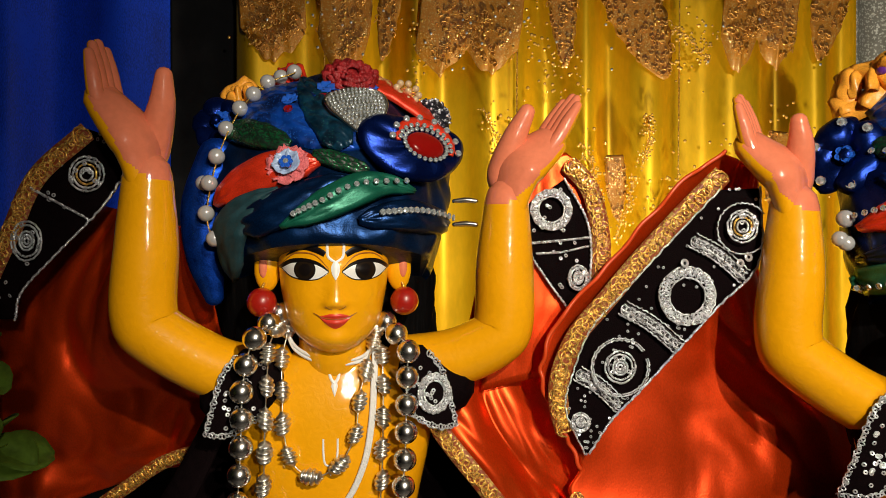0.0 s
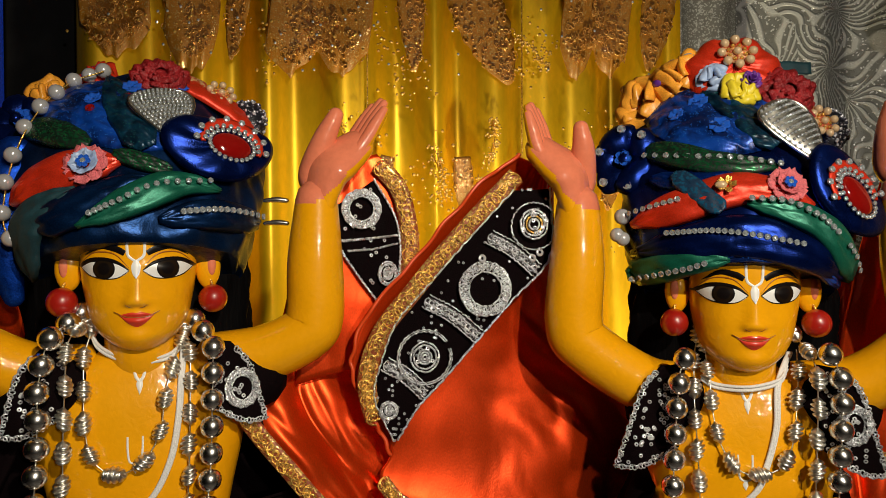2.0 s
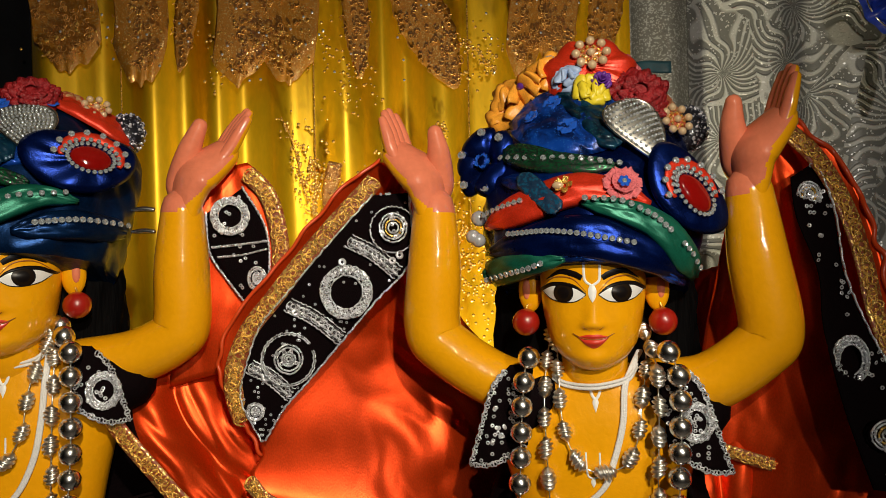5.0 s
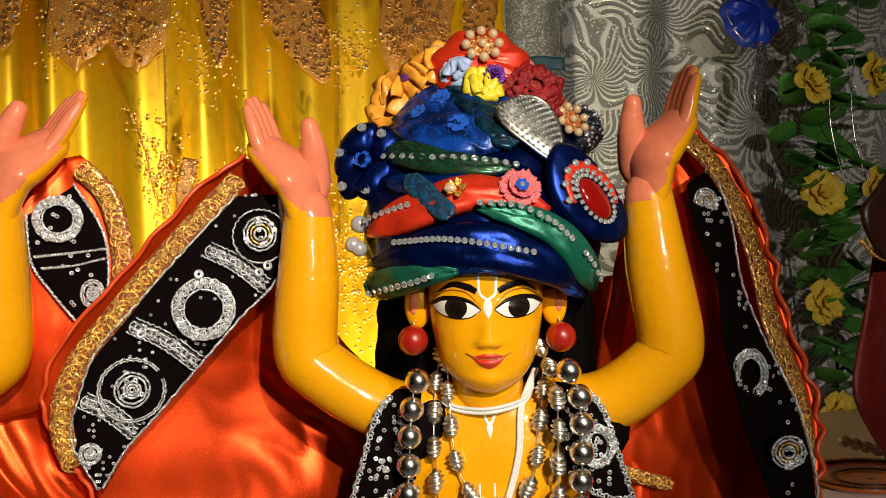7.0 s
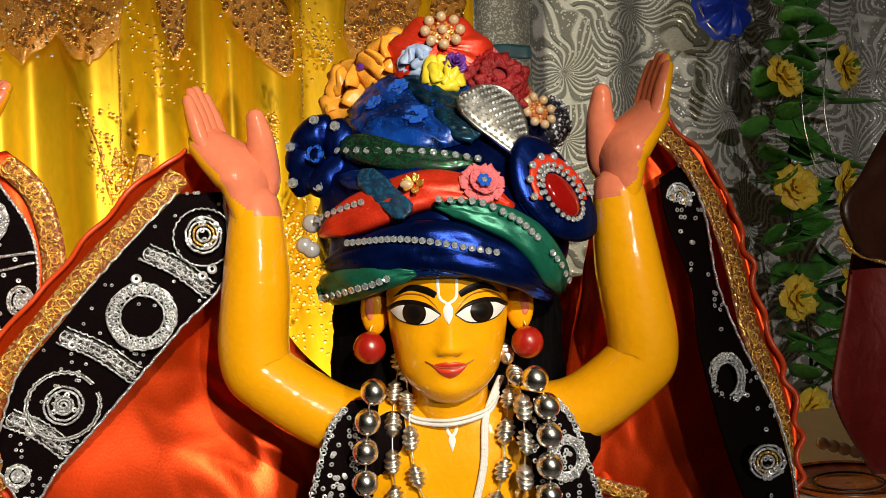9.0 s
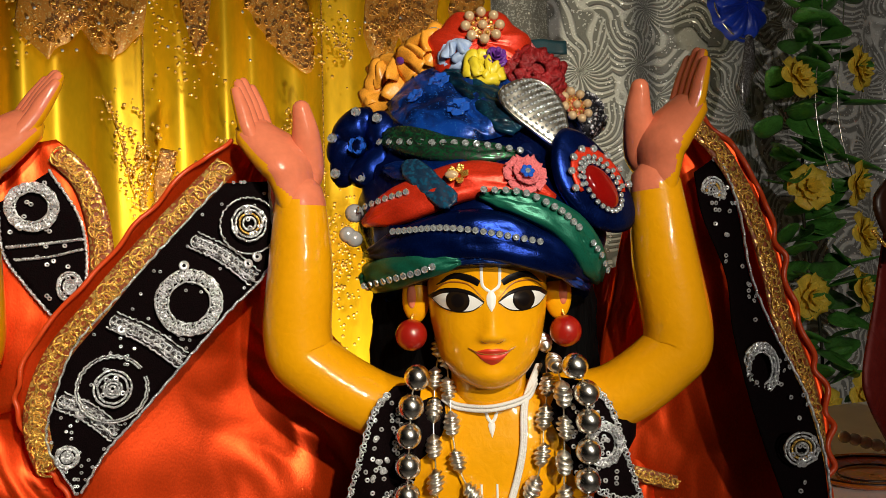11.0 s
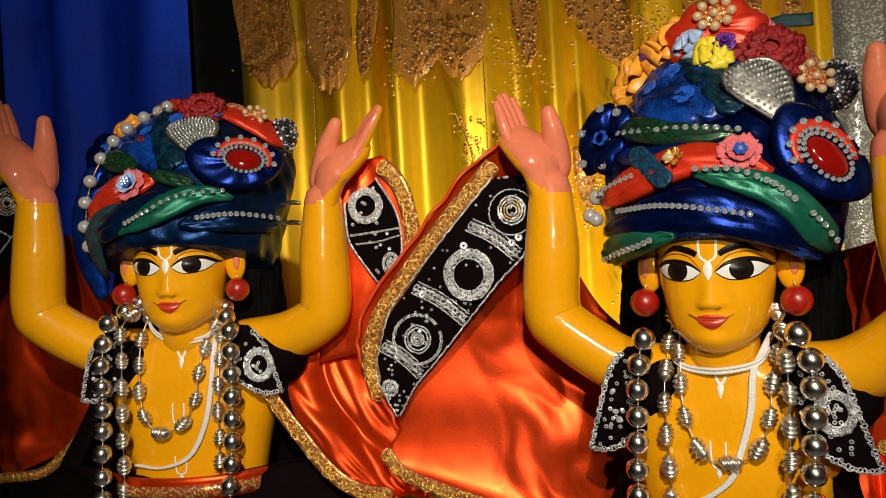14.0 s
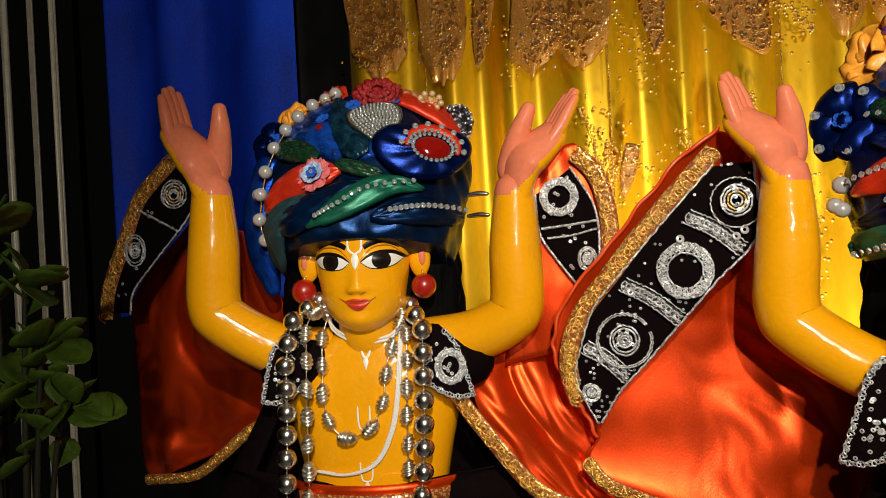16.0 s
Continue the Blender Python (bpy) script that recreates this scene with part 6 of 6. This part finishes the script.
def lobes(x0, x1, low, notch, count, seed):
    """A lace piece whose lower edge runs in round lobes that end in small points."""
    rd = random.Random(seed)
    deep = [low + rd.uniform(-0.012, 0.012) for _ in range(count)]
    rows = []
    for j in range(60):
        u = j / 59
        x = x0 + (x1 - x0) * u
        k = min(int(u * count), count - 1)
        v = u * count - k
        d = abs(2 * v - 1)
        z = deep[k] + (notch - deep[k]) * d ** 2.2 + 0.006 * math.sin(13 * u + seed) + 0.003 * math.sin(31 * u + 2 * seed) - 0.012 * bell(v - 0.5, 0.05)
        top = 2.42 + 0.02 * math.sin(9 * u)
        rows.append([(x + 0.01 * math.sin(8 * q + seed), 1.578 + 0.004 * math.sin(30 * x), top + (z - top) * q) for q in np.linspace(0, 1, 9)])
    return slab(bmesh.new(), rows, 0.0016)


def scroll(bm, x, z, r):
    """A small curl of thread at x, z."""
    a0, turn = rnd.uniform(0, 6.28), rnd.choice((-1, 1))
    curl = [(x + r * (1 - 0.12 * j) * math.cos(a0 + turn * 0.85 * j), 1.5748, z + r * (1 - 0.12 * j) * math.sin(a0 + turn * 0.85 * j)) for j in range(6)]
    tube(bm, curl, (0.0011,) * 6, 8, 4)


def leaf_lace(x0, z0, x1, z1, wide):
    """A lace leaf from a broad top to a pointed tip."""
    a, b = np.array((x0, z0)), np.array((x1, z1))
    t = (b - a) / np.linalg.norm(b - a)
    nrm = np.array((-t[1], t[0]))
    rows = []
    for u in np.linspace(0, 1, 24):
        w = wide * (math.sin(math.pi * (0.25 + 0.74 * u)) ** 0.7) * (1 + 0.05 * math.sin(40 * u))
        c = a + (b - a) * u
        rows.append([(c[0] + nrm[0] * w * s, 1.5775, c[1] + nrm[1] * w * s) for s in np.linspace(-0.5, 0.5, 7)])
    return slab(bmesh.new(), rows, 0.0016)


for i, (x0, x1, low, notch, count) in enumerate(((-0.44, -0.30, 1.90, 1.97, 1), (-0.27, -0.16, 1.885, 1.95, 1), (-0.055, 0.165, 1.872, 1.920, 2), (0.60, 0.76, 1.89, 1.95, 2))):
    sheet = part("lace", lobes(x0, x1, low, notch, count, i), LACE, lace)
    bm = bmesh.new()
    for q in range(int(1100 * (x1 - x0))):
        u = rnd.uniform(0.05, 0.95)
        x, r = x0 + (x1 - x0) * u, rnd.uniform(0.003, 0.010)
        end = low + 0.014 + (notch - low) * abs(2 * (u * count % 1) - 1) ** 2.2 + r
        scroll(bm, x, end + (2.16 - end) * rnd.random() ** 1.3, r)
    part("scroll_stitching", bm, SCROLL, sheet, "curled copper thread", "stuff")
for x0, z0, x1, z1, w in ((0.37, 2.10, 0.475, 1.862, 0.12), (0.25, 2.10, 0.262, 1.885, 0.06), (-0.10, 2.12, -0.13, 1.90, 0.05), (0.84, 2.12, 0.80, 1.90, 0.08), (0.20, 1.70, 0.175, 1.585, 0.035), (0.72, 1.75, 0.70, 1.58, 0.06), (0.62, 1.60, 0.66, 1.45, 0.05), (0.365, 1.70, 0.372, 1.56, 0.045)):
    sheet = part("lace", leaf_lace(x0, z0, x1, z1, w), LACE, lace)
    bm = bmesh.new()
    d = np.array((x1 - x0, z1 - z0))
    side = np.array((-d[1], d[0])) / np.linalg.norm(d)
    for q in range(int(3600 * w * np.linalg.norm(d))):
        u = rnd.uniform(0.02, 0.95)
        c = np.array((x0, z0)) + d * u + side * rnd.uniform(-0.5, 0.5) * w * math.sin(math.pi * (0.25 + 0.74 * u)) ** 0.7
        scroll(bm, c[0], c[1], rnd.uniform(0.003, 0.009))
    part("scroll_stitching", bm, SCROLL, sheet, "curled copper thread", "stuff")
bm = bmesh.new()
for cx, cz, sx, sz, cnt in ((0.20, 1.96, 0.02, 0.04, 26), (0.26, 1.88, 0.03, 0.04, 60), (0.56, 1.96, 0.05, 0.02, 45), (0.50, 1.90, 0.03, 0.03, 20), (-0.05, 1.93, 0.02, 0.05, 26), (0.10, 1.97, 0.06, 0.03, 40), (-0.22, 1.97, 0.03, 0.04, 36), (-0.36, 1.98, 0.04, 0.03, 30),
                            (0.16, 1.66, 0.035, 0.05, 60), (0.30, 1.62, 0.06, 0.06, 70), (0.68, 1.66, 0.06, 0.09, 90), (0.13, 1.74, 0.01, 0.05, 20), (0.475, 1.48, 0.028, 0.09, 220), (0.54, 1.45, 0.020, 0.07, 110)):
    for _ in range(cnt):
        r = rnd.uniform(0.0018, 0.0042)
        ball(bm, (cx + rnd.gauss(0, sx), 1.574, cz + rnd.gauss(0, sz)), (r, r * 0.5, r), 6, 4)
part("gold_glitter", bm, SPARKLE, lace, "loose gold sequins", "stuff")
bm = bmesh.new()
for _ in range(60):
    ball(bm, (rnd.uniform(-0.42, 0.88), 1.572, rnd.uniform(1.88, 2.10)), (0.0032, 0.0016, 0.0032), 6, 4)
part("silver_glitter", bm, SEQUIN, lace, "loose silver sequins", "stuff")
for x0, z0, x1, z1 in ((0.085, 1.80, 0.145, 1.61), (0.150, 1.70, 0.155, 1.58), (0.435, 1.78, 0.43, 1.68), (0.30, 1.72, 0.335, 1.60), (0.49, 1.97, 0.57, 1.90), (0.40, 1.66, 0.375, 1.52)):
    stem = [(x0 + (x1 - x0) * u + 0.006 * math.sin(5 * u), 1.5745, z0 + (z1 - z0) * u) for u in np.linspace(0, 1, 7)]
    spray = part("sequin_spray", tube(bmesh.new(), stem, (0.0012,) * 7, 24, 5), SCROLL, lace, "thread stem sewn with gold sequins")
    bm = bmesh.new()
    for q in spline(stem, 26):
        for _ in range(3):
            rr = rnd.uniform(0.0016, 0.0034)
            ball(bm, (q[0] + rnd.gauss(0, 0.009), 1.573, q[2] + rnd.gauss(0, 0.007)), (rr, rr * 0.5, rr), 6, 4)
    part("sequin_sprinkle", bm, SPARKLE, spray, "small gold sequins", "stuff")
for x in (-0.255, 0.155, 0.50):
    part("cord", tube(bmesh.new(), [(x, 1.580, 2.7), (x + 0.004, 1.578, 2.2), (x, 1.580, 1.5)], (0.0016,) * 3, 20, 6), GOLD, lace, "thin gold cord")

# ---- shrub with small oval leaves beside the altar ----
LEAF = paint("dark_green_leaf", (0.065, 0.115, 0.012), 0.5, spec=0.2, vary=0.5, scale=30, bump=0.15, bump_scale=200)
STEM = paint("brown_green_stem", (0.022, 0.022, 0.010), 0.7, vary=0.3, scale=80)
POT = paint("dark_clay_pot", (0.12, 0.05, 0.03), 0.7, vary=0.2, scale=20, bump=0.2, bump_scale=150)


def leaf_mesh(key, length, width, material, point=0.8):
    def make():
        rows = []
        for u in np.linspace(0, 1, 8):
            w = width / 2 * math.sin(math.pi * (0.03 + 0.94 * u ** point)) ** 0.7
            rows.append([(w * s, length * u, 0.10 * length * (u * u - 0.35 * u) + 0.25 * w * s * s) for s in (-1, -0.5, 0, 0.5, 1)])
        return slab(bmesh.new(), rows, 0.0006)
    return once(SHARED, key, make, material)


shrub = thing("shrub", pose(-0.42, 0.54, 0.622), "potted green shrub with small oval leaves in shadow", "plant")
prof = [(0.0, 0.055), (0.02, 0.062), (0.10, 0.075), (0.13, 0.082), (0.145, 0.082), (0.14, 0.072), (0.12, 0.07)]
bm = bmesh.new()
g = grid(bm, [[(r * math.cos(2 * math.pi * j / 28), r * math.sin(2 * math.pi * j / 28), z) for j in range(28)] for z, r in prof], True)
bm.faces.new(g[0][::-1])
bm.faces.new(g[-1])
part("pot", bm, POT, shrub, "dark clay pot")
rd = random.Random(4)
for b in range(7):
    a = rd.uniform(0, 6.28)
    spread = rd.uniform(0.04, 0.11)
    top = rd.uniform(0.72, 0.93)
    tip = Vector((spread * math.cos(a), 0.6 * spread * math.sin(a) - 0.02, top))
    if b < 4:
        tip = Vector(((0.08, 0.105, 0.06, 0.02)[b], -0.03, (0.80, 0.74, 0.86, 0.92)[b]))
    pts = [Vector((0, 0, 0.12)), Vector((tip.x * 0.3, tip.y * 0.3, 0.45)), tip * 0.75 + Vector((0, 0, 0.16)), tip]
    br = part("branch", tube(bmesh.new(), pts, (0.005, 0.0038, 0.0024, 0.0012), 22, 7), STEM, shrub)
    c = spline(pts, 40)
    for k in range(9):
        i = int(24 + 16 * k / 8)
        p, q = Vector(c[i]), Vector(c[min(i + 1, 40)])
        t = (q - Vector(c[i - 1])).normalized()
        out = Matrix.Rotation(k * 2.4 + b, 3, t) @ t.orthogonal().normalized()
        d = (t * 0.7 + out).normalized()
        m = d.to_track_quat("Y", "Z").to_matrix().to_4x4()
        m.translation = p
        piece("leaf", leaf_mesh("shrub_leaf", 0.040, 0.036, LEAF, 1.25), br, m @ pose(0, 0, 0, 0, rd.uniform(-40, 40), 0) @ Matrix.Scale(rd.uniform(0.75, 1.25), 4))

# ---- vine of cloth flowers and leaves before the silver curtain ----
YELLOW = paint("yellow_cloth_petal", (0.90, 0.66, 0.07), 0.55, vary=0.2, scale=40, bump=0.2, bump_scale=300)
GREENLEAF = paint("green_cloth_leaf", (0.075, 0.27, 0.045), 0.45, vary=0.55, scale=25, bump=0.2, bump_scale=200)
BLUECLOTH = paint("royal_blue_ribbon", (0.008, 0.035, 0.42), 0.35, vary=0.3, scale=40, bump=0.1, bump_scale=300)
vine = thing("flower_vine", pose(1.64, 1.47, 0), "vine of yellow cloth flowers and green leaves hanging down", "flowers")
vpts = [(0.02, 0.15, 2.78), (0.02, 0.02, 2.70), (-0.03, 0.01, 2.3), (0.03, 0.0, 1.95), (0.0, 0.01, 1.6), (0.04, 0.0, 1.2), (0.0, 0.0, 0.63)]
part("stem", tube(bmesh.new(), vpts, (0.004,) * 7, 60, 7), STEM, vine)
rd = random.Random(21)
c = spline(vpts, 120)
for i in range(2, 118):
    p = Vector(c[i])
    for _ in range(2):
        a = rd.uniform(0, 6.28)
        d = Vector((math.cos(a), -abs(math.sin(a)) * 0.8 - 0.1, rd.uniform(-0.9, 0.5))).normalized()
        m = d.to_track_quat("Y", "Z").to_matrix().to_4x4()
        m.translation = p + Vector((rd.uniform(-0.08, 0.09), rd.uniform(-0.03, 0.02), rd.uniform(-0.01, 0.01)))
        piece("leaf", leaf_mesh("vine_leaf", 0.105, 0.075, GREENLEAF, 0.65), vine, m @ pose(0, 0, 0, 0, rd.uniform(-50, 50), 0) @ Matrix.Scale(rd.uniform(0.6, 1.1), 4))


def bloom_data():
    bm = bmesh.new()
    petals(6, 0.004, 0.052, 0.024, 0.014, 0.006, 0.016, 0, bm)
    petals(5, 0.003, 0.032, 0.016, 0.022, 0.006, 0.008, 0.5, bm)
    petals(4, 0.002, 0.018, 0.010, 0.024, 0.004, 0.0, 0.2, bm)
    return bm


for x, z, ax, az in ((-0.08, 1.86, -50, 10), (0.10, 1.89, -70, 20), (-0.055, 1.61, -60, -15), (0.085, 1.62, -80, 25), (-0.06, 1.36, -70, 0), (0.09, 1.37, -60, 30), (0.10, 1.12, -60, 0), (-0.03, 1.10, -70, 0), (0.0, 2.15, -70, 0), (0.10, 1.50, -60, 20)):
    piece("flower", once(SHARED, "vine_flower", bloom_data, YELLOW), vine, pose(x, -0.07, z, -ax + 20, 0, az))
# silver bead strings of the vine
for dx in (0.0, 0.065):
    st = part("bead_string", tube(bmesh.new(), [(dx, -0.05, 2.6), (dx + 0.01, -0.06, 2.1), (dx - 0.01, -0.05, 1.8), (dx + 0.03, -0.06, 1.6)], (0.0015,) * 4, 40, 5), SILVER, vine, "string of small silver beads")
hang = thing("ribbon_flower", pose(1.43, 1.44, 1.935), "royal blue pleated ribbon flower with silver tassel", "flower")
part("pleats", local(rosette_bm(0.075, 0.075, 9, 0.010, 0.030), pose(0, 0, 0.085, 78, 0, 10)), BLUECLOTH, hang)
part("rim", local(ring_bm(0.074, 0.002, 40), pose(0, -0.004, 0.085, 78, 0, 10)), SILVER, hang)
part("tassel", tube(bmesh.new(), [(0.015, -0.02, 0.02), (0.012, -0.022, -0.03), (0.0, -0.02, -0.09), (-0.006, -0.02, -0.13)], (0.010, 0.016, 0.018, 0.008), 20, 12, flat=0.5), SILVERLACE, hang, "silver thread tassel")
part("loop", tube(bmesh.new(), [(0, 0.02, 0.08), (0, 0.1, 0.4), (0, 0.15, 0.82)], (0.002,) * 3, 12, 6), STEM, hang)

# ---- side table with a painted plate, pearl string and red drape ----
CLOTHW = paint("white_table_cloth", (0.85, 0.84, 0.82), 0.7, vary=0.06, scale=30, bump=0.3, bump_scale=400)
TERRA = paint("orange_glazed_plate", (0.55, 0.13, 0.012), 0.25, vary=0.25, scale=25, coat=0.5)
MAROON = paint("dark_red_satin", (0.15, 0.006, 0.004), 0.5, metal=0.25, vary=0.3, scale=25, bump=0.1, bump_scale=400, wrinkle=0.5, wrinkle_scale=25)
BROWN = paint("dark_brown_satin", (0.035, 0.008, 0.003), 0.4, vary=0.4, scale=18, bump=0.1, wrinkle=0.4, wrinkle_scale=20)
table = thing("side_table", pose(1.06, 0.76, 0.622), "small white-clothed side table standing on the altar", "table")
part("tabletop", box(bmesh.new(), (-0.20, -0.14, 0.565), (0.32, 0.24, 0.60), 0.008), CLOTHW, table, "white cloth-covered top")
for x, y in ((-0.17, -0.11), (0.29, -0.11), (-0.17, 0.21), (0.29, 0.21)):
    part("leg", tube(bmesh.new(), [(x, y, 0.0), (x, y, 0.3), (x, y, 0.57)], (0.014, 0.016, 0.018), 10, 12), STEM, table)
plate = thing("plate", pose(0.965, 0.69, 1.2225), "orange glazed oval plate with painted rings", "plate")
bm = bmesh.new()
g = grid(bm, [[(1.35 * r * math.cos(2 * math.pi * j / 40), r * math.sin(2 * math.pi * j / 40), z) for j in range(40)] for r, z in ((0.002, 0.004), (0.03, 0.004), (0.045, 0.006), (0.058, 0.011), (0.060, 0.010), (0.045, 0.001), (0.03, 0.0))], True)
bm.faces.new(g[-1])
part("dish", bm, TERRA, plate)
for r in (0.030, 0.052):
    part("painted_ring", local(ring_bm(r, 0.0009, 48, 0.74), pose(0, 0, 0.0062 if r < 0.04 else 0.0095) @ Matrix.Scale(1.35, 4)), BROWN, plate, "dark painted ring")
string = thing("pearl_string", pose(1.12, 0.76, 1.222), "string of white pearls lying on the table", "beads")
spts = [(-0.10, 0.02, 0.02), (-0.06, -0.01, 0.010), (0.0, -0.04, 0.008), (0.08, -0.06, 0.008)]
part("thread", tube(bmesh.new(), spts, (0.0006,) * 4, 30, 5), GOLD, string)
for q in spline(spts, 12):
    piece("pearl", pearl_mesh(0.0078), string, pose(*q))
drape = thing("drape", ID, "dark red satin drape with folds hanging over a stand", "drape")
A = [(0.93, 0.61, 1.58), (0.89, 0.60, 1.50), (0.862, 0.59, 1.43), (0.835, 0.58, 1.37), (0.842, 0.58, 1.335), (0.90, 0.60, 1.27)]
B = [(1.20, 0.66, 1.66), (1.20, 0.65, 1.55), (1.20, 0.64, 1.45), (1.20, 0.64, 1.36), (1.20, 0.65, 1.30), (1.20, 0.66, 1.222)]
part("cloth", slab(bmesh.new(), loft(A, B, 40, 40, folds(17, 0.014, 0.3)), 0.002), MAROON, drape)
part("hood", slab(bmesh.new(), loft([(0.93, 0.585, 1.617), (0.885, 0.575, 1.585), (0.845, 0.565, 1.553), (0.818, 0.56, 1.525), (0.840, 0.558, 1.487), (0.875, 0.555, 1.478)], [(1.16, 0.60, 1.72), (1.15, 0.59, 1.68), (1.14, 0.57, 1.63), (1.12, 0.55, 1.58), (1.10, 0.54, 1.53), (1.10, 0.54, 1.47)], 30, 30, lambda u, v: -0.012 * math.sin(9 * v + 3 * u)), 0.003), BROWN, drape, "dark brown upper fold")
part("gold_edge", tube(bmesh.new(), [(0.826, 0.557, 1.500), (0.842, 0.555, 1.485), (0.875, 0.552, 1.475)], (0.0018,) * 3, 24, 7), GOLD, drape, "thin gold edge")
part("stand", tube(bmesh.new(), [(1.17, 0.70, 0.625), (1.17, 0.70, 1.2), (1.15, 0.66, 1.60)], (0.02, 0.018, 0.014), 20, 12), BROWN, drape, "dark wooden stand")
